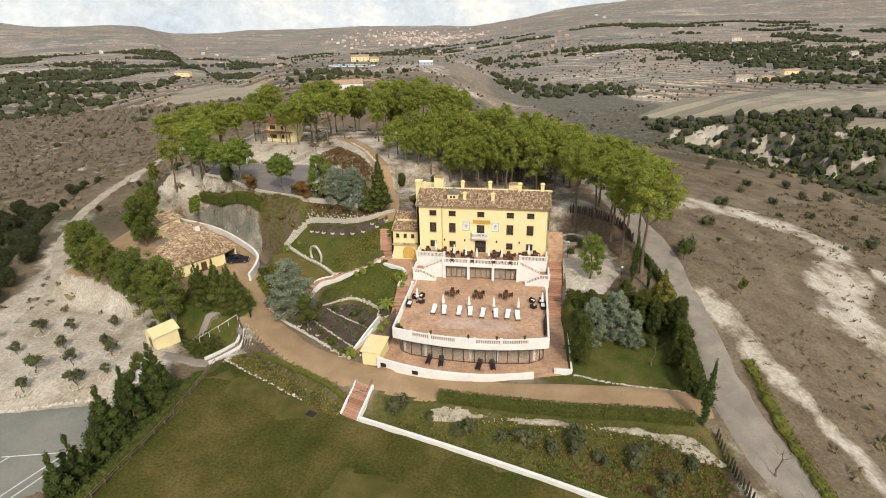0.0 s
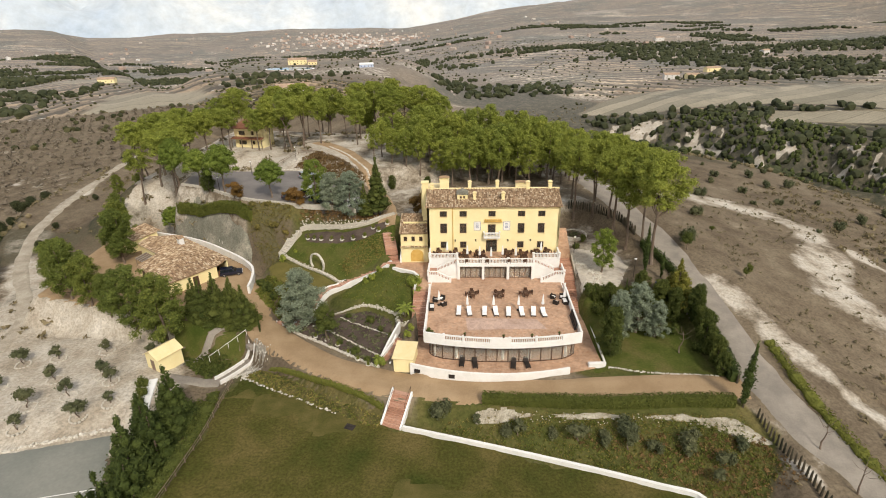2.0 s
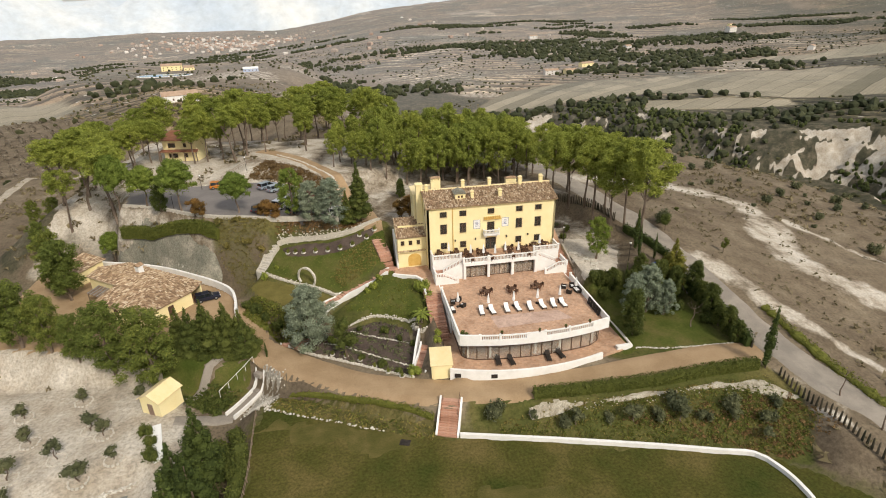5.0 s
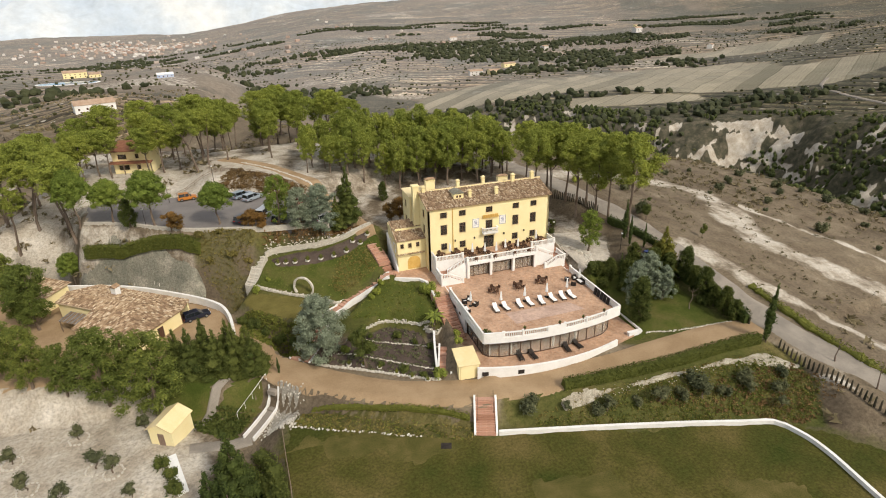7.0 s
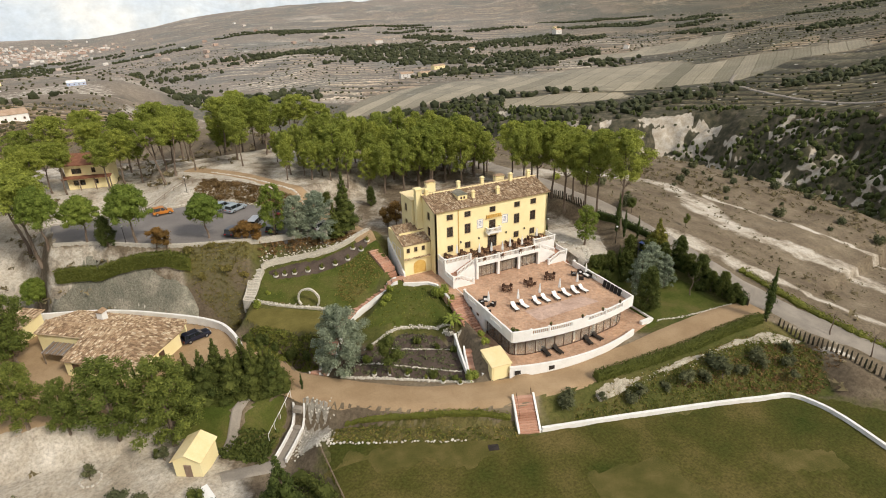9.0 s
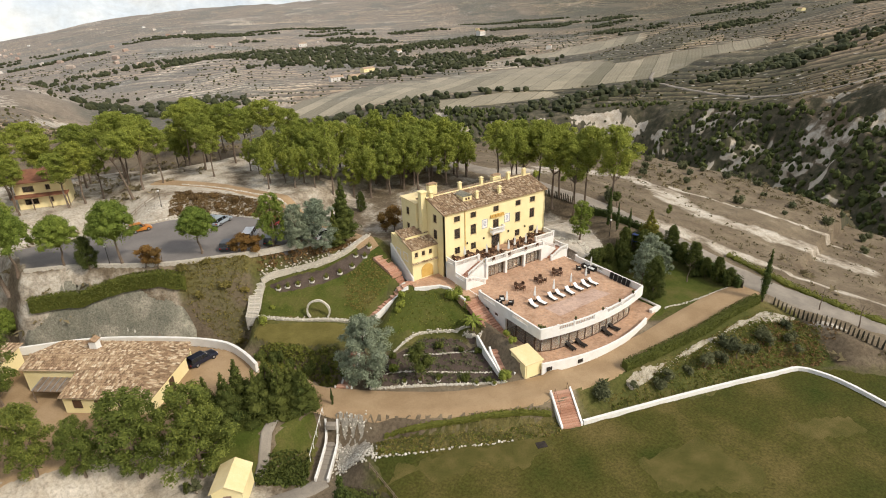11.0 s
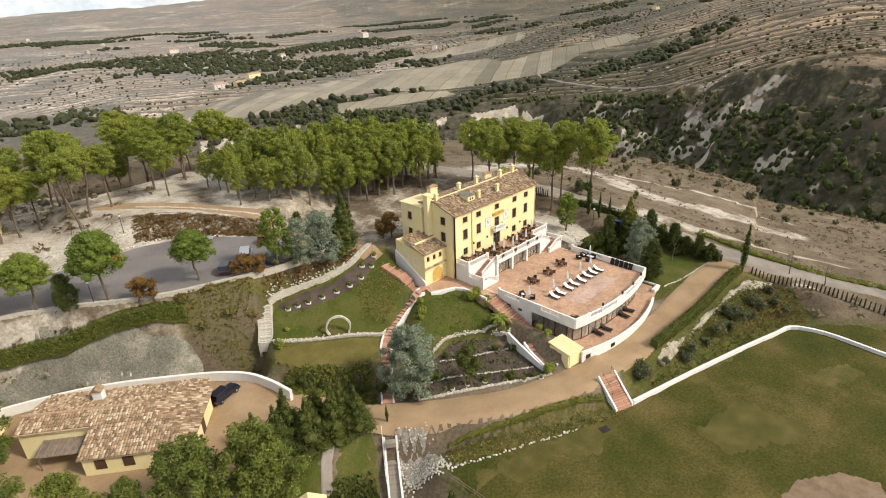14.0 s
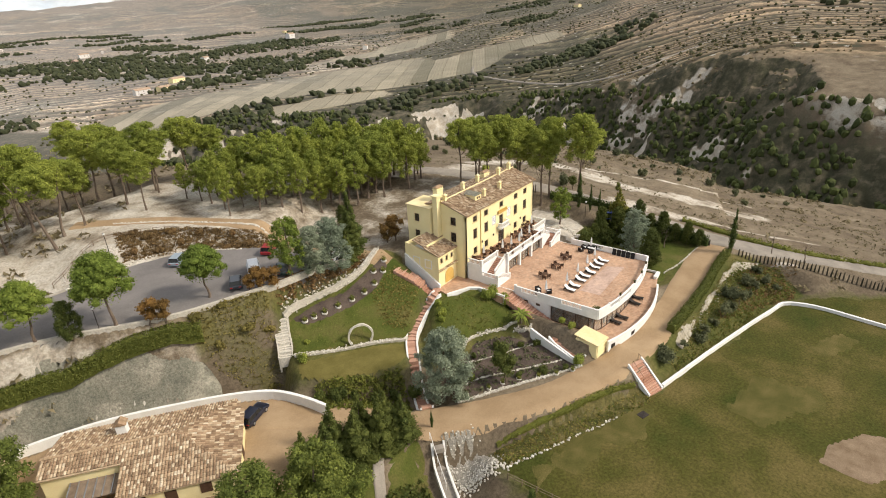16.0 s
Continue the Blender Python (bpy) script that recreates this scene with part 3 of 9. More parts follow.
    blu = np.maximum(blu, steep * (1 - bare) * 0.9)
    dr = along(X, Y, RAVINE)[0]
    gorge = (1 - sstep(45, 85, dr)) * (r > 170) * (r < 900)
    rock = sstep(0.3, 0.5, slope) * sstep(0.02, 0.16, fbm(X, Y, 44, 4, 85) + 0.7 * fbm(X, Y, 13, 3, 86) + 0.3 * fbm(X, Y, 6.5, 2, 87) - 0.34 * (1 - sstep(180, 235, Y)))
    blu = np.maximum(blu, gorge * (1 - rock) * 0.75)
    grn = np.where(gorge > 0, np.maximum(grn * (1 - gorge), gorge * rock), grn)
    turn = np.arctan2(X, Y)
    blu = blu + 0.5 * sstep(0.4, 0.9, turn) * (1 - 0.9 * sstep(1.1, 1.35, turn)) * far
    blu = blu * (1 - rock * (gorge > 0.15))
    grn = np.where(r > 700, 0.1 + 0.4 * sstep(0.0, 0.4, fbm(X, Y, 160, 4, 83)), grn)
    # pale fields and terrace strips
    fld = np.zeros_like(X)
    for poly in FIELDS:
        fld = np.maximum(fld, 1 - sstep(-1, 5, inside(X, Y, poly)))
    blu, grn = blu * (1 - fld), grn * (1 - fld)
    az = np.arctan2(X, Y)
    # strip weights the painted haze and far woods by distance, weaker eastward
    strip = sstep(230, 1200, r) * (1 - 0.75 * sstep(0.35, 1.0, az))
    mask = np.where(r > 230, sstep(-0.5, -0.2, fbm(X, Y, 330, 3, 95)), 0) * (1 - steep) * (1 - fld) * (1 - sstep(3600, 4400, r)) * sstep(55, 110, dr) * sstep(0, 25, inside(X, Y, ORCHARD))
    z1 = np.stack([red, np.clip(grn, 0, 1), np.clip(blu, 0, 1), np.ones_like(X)], -1)
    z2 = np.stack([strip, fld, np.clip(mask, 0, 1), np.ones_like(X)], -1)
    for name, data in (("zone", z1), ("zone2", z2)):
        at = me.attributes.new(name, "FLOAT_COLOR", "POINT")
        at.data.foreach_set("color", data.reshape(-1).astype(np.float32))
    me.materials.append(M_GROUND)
    tagged(new("ground", me), "dry stony hillside with scrub, falling to a wide valley", "ground", kind="structure")


FIELDS = [[(140, 605), (208, 680), (372, 682), (570, 715), (720, 668), (740, 634), (716, 571), (792, 533), (898, 440), (850, 392), (742, 440), (603, 403), (560, 440), (500, 474), (420, 543), (350, 559), (218, 562)], [(-350, 292), (-382, 360), (-450, 612), (-332, 604), (-285, 540), (-262, 380), (-252, 298)], [(300, 470), (330, 520), (420, 505), (470, 470), (455, 440), (400, 452), (340, 470)], [(660, 820), (900, 860), (1100, 820), (1000, 740), (760, 750)], [(-640, 760), (-420, 830), (-300, 800), (-520, 720)]]
build_ground()


def drape(name, poly, lift, material, label, category, step=0.7, ragged=0.0, k=5):
    """A sheet that lies on the ground within a polygon; its rim dips into the ground."""
    xs, ys = [p[0] for p in poly], [p[1] for p in poly]
    X, Y = np.meshgrid(np.arange(min(xs) - 1, max(xs) + 1 + step, step), np.arange(min(ys) - 1, max(ys) + 1 + step, step))
    s = inside(X, Y, poly) + ragged * fbm(X, Y, 4.0, 3, k)
    Z = height(X, Y) + lift - np.clip(s + 0.2, 0, 1.2) * 0.4
    keep = s < step
    idx = -np.ones(X.shape, int)
    idx[keep] = np.arange(keep.sum())
    verts = np.stack([X[keep], Y[keep], Z[keep]], -1)
    q = np.stack([idx[:-1, :-1], idx[:-1, 1:], idx[1:, 1:], idx[1:, :-1]], -1).reshape(-1, 4)
    q = q[(q >= 0).all(1)]
    me = mesh_from(name, verts.tolist(), q.tolist(), material, True)
    return tagged(new(name, me), label, category, kind="structure")


def ribbon(name, line, half, lift, material, label, category, ragged=0.0):
    """A way along a line that lies on the ground, with its shoulders sunk in."""
    pts = spline([p[:2] for p in line], 0.8)
    verts, faces = [], []
    offs = [-1.25, -1.0, -0.5, 0, 0.5, 1.0, 1.25]
    for n, p in enumerate(pts):
        q = pts[min(n + 1, len(pts) - 1)] - pts[max(n - 1, 0)]
        nx, ny = -q[1] / np.hypot(*q), q[0] / np.hypot(*q)
        for o in offs:
            w = half * o + ragged * float(vnoise(p[0] + o * 7, p[1], 3.0, 8)) * (abs(o) >= 1)
            x, y = p[0] + nx * w, p[1] + ny * w
            verts.append((x, y, lift if abs(o) <= 1 else -0.12))
    verts = np.array(verts)
    verts[:, 2] += height(verts[:, 0].copy(), verts[:, 1].copy())
    c = len(offs)
    for n in range(len(pts) - 1):
        for j in range(c - 1):
            a = n * c + j
            faces.append((a, a + c, a + c + 1, a + 1))
    me = mesh_from(name, verts.tolist(), [f[::-1] for f in faces], material, True)
    return tagged(new(name, me), label, category, kind="structure")


drape("lawn", LAWN, 0.10, M_LAWN, "mown green lawn with worn yellow patches", "lawn", 1.2, 1.2)
M_WORN = surface("worn_grass", (0.072, 0.072, 0.018), (0.105, 0.094, 0.028), 0.3, 0.95, 24, 0.45, 0.6, 0.06, 0.1, c3=(0.155, 0.126, 0.046))
drape("lawn_patch", [(-13.0, -41.5), (-3.5, -44.0), (-1.4, -51.5), (-5.1, -52.2), (-14.4, -46.6)], 0.125, M_WORN, "faded rectangle of worn grass in the lawn", "lawn", 0.8, 1.8)
drape("lawn_patch", [(8.1, -49.0), (16.3, -52.1), (15.0, -55.6), (6.8, -52.0)], 0.125, M_WORN, "faded patch of worn grass in the lawn", "lawn", 0.8, 0.9)
drape("lawn_patch", [(-36, -24.6), (-24, -30.8), (-17, -34.6), (-19, -36.6), (-30, -32), (-38.5, -28)], 0.125, M_WORN, "dry worn grass along the edge of the lawn", "lawn", 0.8, 2.2)
drape("parking_ground", PARKING, 0.10, M_ASPHALT, "grey asphalt parking place", "parking", 0.8)
drape("yard_ground", YARD, 0.10, M_GRAVEL, "sandy gravel yard beside the annex", "yard", 0.8)
drape("tennis_court_ground", COURT, 0.10, M_COURT, "grey-green tennis court with white lines", "tennis court", 0.8)
drape("garden_lawn", GARDEN, 0.10, M_GRASS, "green garden lawn behind a low stone wall", "lawn", 0.6, 0.3)
M_OLIVE_LAWN = surface("olive_lawn", (0.12, 0.105, 0.03), (0.165, 0.14, 0.045), 0.4, 0.95, 20, 0.25, 0.5, 0.05, 0.1)
drape("lower_lawn", LOWLAWN, 0.10, M_OLIVE_LAWN, "small olive-green lawn below the stone wall", "lawn", 0.6, 0.3)
drape("house_lawn", HOUSE_LAWN, 0.10, M_GRASS, "bright green lawn beside the terrace", "lawn", 0.6, 0.4)
drape("east_lawn", EASTLAWN, 0.10, M_GRASS, "shaded green lawn under blue conifers", "lawn", 0.6, 0.4)
drape("garden_bed_ground", BEDS, 0.10, M_SOIL, "dark soil of the terraced garden beds", "garden bed", 0.6, 0.3)
ribbon("gravel_path", PATH_LINE, 2.1, 0.14, M_GRAVEL, "sandy gravel path round the terrace", "path", 0.25)
M_CONCRETE = surface("sprayed_concrete", (0.17, 0.17, 0.135), (0.25, 0.24, 0.19), 0.22, 0.95, 14, 0.5, 0.9, 0.12, 0.1, c3=(0.42, 0.385, 0.31))
ribbon("retaining_slope", [(-74, 28), (-66.2, 25), (-60, 21.6), (-54.5, 17.4), (-50.5, 14.2)], 1.5, 0.34, M_CONCRETE, "grey sprayed concrete on the cut slope behind the annex", "retaining wall", 0.9)
ribbon("hill_path", [(-46, 64), (-41, 59), (-35, 51), (-27, 35), (-21, 20), (-20, 10)], 1.5, 0.12, M_GRAVEL, "dirt path climbing to the pine wood", "path", 0.3)
ribbon("shed_path", [(-43, -20.3), (-47, -20.6), (-50.5, -20.8)], 0.9, 0.1, M_ROAD, "pale earth path to the small shed", "path", 0.2)
M_TRACK = surface("pale_track", (0.34, 0.295, 0.23), (0.48, 0.43, 0.35), 0.4, 0.95, 12, 0.35, 0.6, 0.05, 0.1)
ribbon("farm_track", [(-84, -14), (-87, -4), (-93, 5), (-105, 20), (-115, 38), (-121, 56), (-127, 86), (-130, 116), (-124, 150)], 1.2, 0.15, M_TRACK, "pale farm track with two ruts", "track", 0.4)
ribbon("road", ROAD_LINE, 2.3, 0.14, M_ROAD, "pale unpaved road along the fence", "road", 0.35)
ribbon("far_track", [(640, 440), (583, 400), (538, 343), (508, 280), (472, 195), (454, 149), (450, 120), (495, 112), (540, 90)], 1.8, 0.7, M_ROAD, "pale track along the far bank of the ravine", "track", 0.5)
M_PLANTED = surface("planted_slope", (0.055, 0.062, 0.017), (0.10, 0.09, 0.032), 0.5, 0.95, 8, 0.4, 0.7, 0.08, 0.1, c3=(0.18, 0.145, 0.06))
drape("planted_slope_ground", [(-35.6, -20.6), (-30, -23.4), (-24, -27.0), (-19, -29.5), (-15.6, -31.4), (-16.4, -33.8), (-22.4, -31.2), (-29, -28.0), (-36.6, -23.4)], 0.14, M_PLANTED, "planted olive-green slope below the gravel path", "slope", 0.6, 0.3)
drape("groundcover_bed", [(-55, -8.5), (-46, -7.6), (-45, -9), (-47.4, -11), (-50.6, -14.6), (-53.6, -14)], 0.12, M_GRASS, "dark green groundcover beside the conifers", "groundcover", 0.6, 0.6)
drape("groundcover_bed", [(-43.4, -11.0), (-41.2, -13.4), (-44.2, -17.4), (-47.6, -17.6), (-48.4, -14.6)], 0.12, M_GRASS, "dark green groundcover beside the sloping walk", "groundcover", 0.6, 0.5)
ribbon("shed_path", [(-52.6, -18.6), (-51.0, -16.3), (-48.0, -12.9), (-45.4, -10.4), (-43.2, -9.6)], 0.6, 0.2, M_ROAD, "narrow pale earth path through the groundcover", "path", 0.12)
M_RUBBLE = surface("rubble", (0.27, 0.245, 0.20), (0.42, 0.39, 0.335), 1.2, 0.95, 5, 0.45, 1.0, 0.15, 0.1)
drape("rubble_ground", [(-38.6, -14.8), (-35.8, -16.9), (-37.2, -22.4), (-40.8, -19.4)], 0.14, M_RUBBLE, "pale rough stone facing of the slope beside the walk", "slope", 0.5, 0.2)


# ---- building materials ----
def floor_material(name, c1, c2, mortar, w=0.3, h=0.3, offset=0.5):
    m, nt, b = shader(name, 0.85, 0.0, 0.25)
    tc = nt.nodes.new("ShaderNodeTexCoord")
    br = nt.nodes.new("ShaderNodeTexBrick")
    br.offset = offset
    for key, v in (("Color1", c1), ("Color2", c2), ("Mortar", mortar)):
        br.inputs[key].default_value = (*v, 1)
    for key, v in (("Scale", 1.0), ("Mortar Size", 0.012), ("Brick Width", w), ("Row Height", h)):
        br.inputs[key].default_value = v
    nt.links.new(tc.outputs["Object"], br.inputs["Vector"])
    big = noise_tex(nt, 0.35, 5.0, 0.65)
    mid = noise_tex(nt, 1.6, 6.0, 0.7)
    col = mix(nt, 1.0, br.outputs["Color"], ramp(nt, big, [(0.3, (0.78, 0.74, 0.7)), (0.5, (1, 1, 1)), (0.72, (1.18, 1.16, 1.12))]), "MULTIPLY")
    col = mix(nt, 1.0, col, ramp(nt, mid, [(0.3, (0.72, 0.7, 0.68)), (0.5, (1, 1, 1)), (0.7, (1.15, 1.13, 1.1))]), "MULTIPLY")
    nt.links.new(col, b.inputs["Base Color"])
    bump(nt, b, br.outputs["Fac"], -0.3, 0.01)
    return m


M_TERRACOTTA = floor_material("terracotta_floor", (0.50, 0.325, 0.22), (0.41, 0.25, 0.16), (0.45, 0.35, 0.27), 0.34, 0.34)
M_PALEFLOOR = floor_material("pale_floor", (0.50, 0.36, 0.29), (0.46, 0.33, 0.27), (0.43, 0.32, 0.26), 0.45, 0.45)
M_BRICKSTEP = varied("brick_step", [(0.0, (0.36, 0.19, 0.125)), (0.5, (0.46, 0.26, 0.18)), (1.0, (0.54, 0.33, 0.24))], 0.85, 5.0)
M_BROWN = surface("brown_frame", (0.075, 0.04, 0.025), (0.115, 0.065, 0.04), 2.0, 0.6, 8, 0.2, 0.1, 0.005)
M_DRAPES = surface("brown_drapes", (0.36, 0.24, 0.16), (0.46, 0.32, 0.22), 2.0, 0.85, 8, 0.2, 0.1, 0.005)
M_SHUTTER = surface("faded_shutter", (0.22, 0.15, 0.11), (0.3, 0.22, 0.17), 2.0, 0.7, 8, 0.2, 0.1, 0.005)
M_CURTAIN = surface("white_curtain", (0.6, 0.58, 0.55), (0.72, 0.7, 0.67), 3.0, 0.9, 6, 0.15, 0.2, 0.01)
M_PALEROOF = surface("pale_yellow_roof", (0.74, 0.60, 0.32), (0.8, 0.67, 0.40), 0.6, 0.85, 16, 0.08, 0.1, 0.01)
M_OCHRE = surface("ochre_trim", (0.58, 0.36, 0.09), (0.66, 0.44, 0.14), 1.0, 0.85, 12, 0.12, 0.15, 0.01)
M_STONE = varied("limestone", [(0.0, (0.42, 0.38, 0.31)), (0.5, (0.56, 0.52, 0.45)), (1.0, (0.68, 0.65, 0.58))], 0.95, 4.0, 0.15, 0.3, 0.5, 0.03, island=True)
M_DARK = surface("dark_rattan", (0.02, 0.016, 0.014), (0.045, 0.036, 0.03), 3.0, 0.7, 10, 0.4, 0.5, 0.01)
M_RATTAN = surface("brown_rattan", (0.07, 0.035, 0.02), (0.12, 0.065, 0.04), 3.0, 0.7, 10, 0.3, 0.4, 0.01)
M_CLOTH = surface("white_cloth", (0.76, 0.76, 0.75), (0.84, 0.84, 0.83), 1.5, 0.9, 6, 0.08, 0.15, 0.01)
M_METAL = surface("grey_metal", (0.35, 0.35, 0.36), (0.45, 0.45, 0.46), 2.0, 0.45, 10, 0.1, 0.0, metal=0.7)
M_RUSTROOF = surface("red_brown_roof", (0.20, 0.085, 0.05), (0.29, 0.135, 0.08), 0.8, 0.9, 14, 0.3, 0.4, 0.03)
M_WOOD = surface("weathered_wood", (0.16, 0.115, 0.08), (0.28, 0.215, 0.155), 1.5, 0.9, 10, 0.3, 0.4, 0.01)


def glass_material(name, tint):
    m, nt, b = shader(name, 0.04, 0.0, 0.5)
    b.inputs["Base Color"].default_value = (*tint, 1)
    b.inputs["Transmission Weight"].default_value = 0.85
    b.inputs["IOR"].default_value = 1.3
    return m


M_GLASS = glass_material("terrace_glass", (0.62, 0.61, 0.57))
M_PANE = glass_material("window_glass", (0.22, 0.21, 0.19))

# ---- building helpers ----


def wall_grid(L, z0, z1, T, openings):
    """A wall along x from 0 to L, outer face at y = 0, with openings (x0, x1, z0, z1) cut through."""
    xs = sorted({0.0, L, *[v for o in openings for v in o[:2]]})
    zs = sorted({z0, z1, *[v for o in openings for v in o[2:]]})
    solid = [[not any(o[0] < (a + b) / 2 < o[1] and o[2] < (c + d) / 2 < o[3] for o in openings) for c, d in zip(zs, zs[1:])] for a, b in zip(xs, xs[1:])]
    bm = bmesh.new()
    cache = {}

    def v(x, y, z):
        k = (round(x, 4), round(y, 4), round(z, 4))
        if k not in cache:
            cache[k] = bm.verts.new(k)
        return cache[k]

    def full(i, j):
        return 0 <= i < len(xs) - 1 and 0 <= j < len(zs) - 1 and solid[i][j]

    for i in range(len(xs) - 1):
        for j in range(len(zs) - 1):
            if not solid[i][j]:
                continue
            a, b, c, d = xs[i], xs[i + 1], zs[j], zs[j + 1]
            bm.faces.new((v(a, 0, c), v(b, 0, c), v(b, 0, d), v(a, 0, d)))
            bm.faces.new((v(a, T, c), v(a, T, d), v(b, T, d), v(b, T, c)))
            if not full(i - 1, j):
                bm.faces.new((v(a, 0, c), v(a, 0, d), v(a, T, d), v(a, T, c)))
            if not full(i + 1, j):
                bm.faces.new((v(b, 0, c), v(b, T, c), v(b, T, d), v(b, 0, d)))
            if not full(i, j - 1):
                bm.faces.new((v(a, 0, c), v(a, T, c), v(b, T, c), v(b, 0, c)))
            if not full(i, j + 1):
                bm.faces.new((v(a, 0, d), v(b, 0, d), v(b, T, d), v(a, T, d)))
    return bm


def window_unit(w, h, curtain=False, door=False):
    """Meshes of a window that stands in an opening w x h: frame, pane, sill, surround; x to the right, outside is -y."""
    bm = bmesh.new()
    f = 0.09
    for x0, x1, z0, z1 in ((-w / 2, -w / 2 + f, 0, h), (w / 2 - f, w / 2, 0, h), (-w / 2 + f, w / 2 - f, 0, f), (-w / 2 + f, w / 2 - f, h - f, h), (-f * 0.6, f * 0.6, f, h - f)):
        box(bm, x0, x1, 0.10, 0.18, z0, z1)
    if h > 1.5:
        for x0, x1 in ((-w / 2 + f, -f * 0.6), (f * 0.6, w / 2 - f)):
            box(bm, x0, x1, 0.11, 0.17, h * 0.64, h * 0.64 + 0.06)
    frame_me = bpy.data.meshes.new("window_frame")
    bm.to_mesh(frame_me)
    bm.free()
    frame_me.materials.append(M_BROWN)
    bm = bmesh.new()
    box(bm, -w / 2 + 0.02, w / 2 - 0.02, 0.135, 0.15, 0.02, h - 0.02)
    pane_me = bpy.data.meshes.new("pane")
    bm.to_mesh(pane_me)
    bm.free()
    pane_me.materials.append(M_PANE)
    bm = bmesh.new()
    if not door:
        box(bm, -w / 2 - 0.12, w / 2 + 0.12, -0.10, 0.12, -0.09, 0.0, 0.015)
    s = 0.13
    for x0, x1, z0, z1 in ((-w / 2 - s, -w / 2, 0, h + s), (w / 2, w / 2 + s, 0, h + s), (-w / 2, w / 2, h, h + s)):
        box(bm, x0, x1, -0.025, 0.02, z0, z1)
    sill_me = bpy.data.meshes.new("surround")
    bm.to_mesh(sill_me)
    bm.free()
    sill_me.materials.append(M_PALEROOF)
    bm = bmesh.new()
    n = 10
    for x0, x1 in ((-w / 2 + 0.05, -0.06), (0.06, w / 2 - 0.05)):
        for k in range(n):
            a, b = x0 + (x1 - x0) * k / n, x0 + (x1 - x0) * (k + 1) / n
            y = 0.2 + 0.03 * (k % 2)
            q = [bm.verts.new(p) for p in ((a, y, 0.05), (b, 0.43 - y, 0.05), (b, 0.43 - y, h - 0.05), (a, y, h - 0.05))]
            bm.faces.new(q)
    cur_me = bpy.data.meshes.new("curtain")
    bm.to_mesh(cur_me)
    bm.free()
    cur_me.materials.append(M_CURTAIN if curtain == 1 else M_SHUTTER)
    return frame_me, pane_me, sill_me, cur_me if curtain else None


def put_window(parent, unit, m, label=""):
    w = part("window", unit[0], None, parent, label, at=m)
    pane = part("pane", unit[1], None, w)
    pane.visible_shadow = False
    part("surround", unit[2], None, w)
    if unit[3]:
        part("curtain", unit[3], None, w)
    return w


def tile_plane(poly, origin, U, V, pitch=0.28, row=0.42, seed=1, over=0.0):
    """Barrel tiles over a polygon in (u, v), v running up the slope."""
    rnd = random.Random(seed)
    U, V = Vector(U).normalized(), Vector(V).normalized()
    N = U.cross(V).normalized()
    us, vs = [p[0] for p in poly], [p[1] for p in poly]
    cells = [(u, v) for u in np.arange(min(us) + pitch / 2, max(us), pitch) for v in np.arange(min(vs), max(vs), row)]
    A = np.array(cells)
    ok = inside(A[:, 0], A[:, 1] + row / 2, poly) < 0.06
    verts, faces = [], []
    prof = [(-0.5, 0.0), (-0.32, 0.55), (0.0, 0.8), (0.32, 0.55), (0.5, 0.0)]
    for (u, v), k in zip(cells, ok):
        if not k:
            continue
        du, dz = rnd.uniform(-0.02, 0.02), rnd.uniform(0, 0.02)
        base = len(verts)
        for vv, wd, lift in ((v - over, 1.0, 0.045), (v + row * 1.12, 0.78, 0.0)):
            for a, b in prof:
                p = Vector(origin) + U * (u + du + a * pitch * 0.92 * wd) + V * vv + N * (b * pitch * 0.42 * wd + lift + dz)
                verts.append(p)
        for j in range(4):
            faces.append((base + j, base + j + 1, base + 5 + j + 1, base + 5 + j))
        faces.append((base, base + 1, base + 2, base + 3, base + 4))
    return mesh_from("tiles", verts, [f[::-1] for f in faces], M_TILE)


@functools.lru_cache(None)
def baluster_mesh(h):
    bm = bmesh.new()
    for za, zb, ra, rb in ((0.13, h * 0.45, 0.05, 0.078), (h * 0.45, h - 0.12, 0.078, 0.042)):
        bmesh.ops.create_cone(bm, cap_ends=False, segments=6, radius1=ra, radius2=rb, depth=zb - za, matrix=Matrix.Translation((0, 0, (za + zb) / 2)))
    me = bpy.data.meshes.new("baluster")
    bm.to_mesh(me)
    bm.free()
    me.materials.append(M_WHITE)
    return me


def balustrade(parent, p0, p1, h=0.95, label="", solid=0.0):
    """A run of white balusters between a plinth and a rail, from p0 to p1, which may climb."""
    p0, p1 = Vector(p0), Vector(p1)
    d = p1 - p0
    L = Vector((d.x, d.y, 0)).length
    n = Vector((-d.y, d.x, 0)).normalized()
    bm = bmesh.new()

    def bar(z0, z1, t):
        q = []
        for p in (p0, p1):
            for s in (-1, 1):
                for z in (z0, z1):
                    q.append(bm.verts.new(p + n * s * t + Vector((0, 0, z))))
        a, b, c, e, f, g_, h_, i = q
        for face in ((a, c, e, b), (f, g_, i, h_), (a, b, g_, f), (c, h_, i, e), (b, e, i, g_), (a, f, h_, c)):
            bm.faces.new(face)

    bar(0, 0.14, 0.11)
    bmesh.ops.recalc_face_normals(bm, faces=bm.faces)
    rail = part("balustrade", bm, M_WHITE, parent, label)
    bm = bmesh.new()
    bar(h - 0.13, h, 0.13)
    bmesh.ops.recalc_face_normals(bm, faces=bm.faces)
    part("rail", bm, M_WHITE, rail)
    count = max(1, int(L / 0.235))
    me = baluster_mesh(h)
    for k in range(count):
        part("baluster", me, None, rail, at=Matrix.Translation(p0 + d * ((k + 0.5) / count)))
    return rail


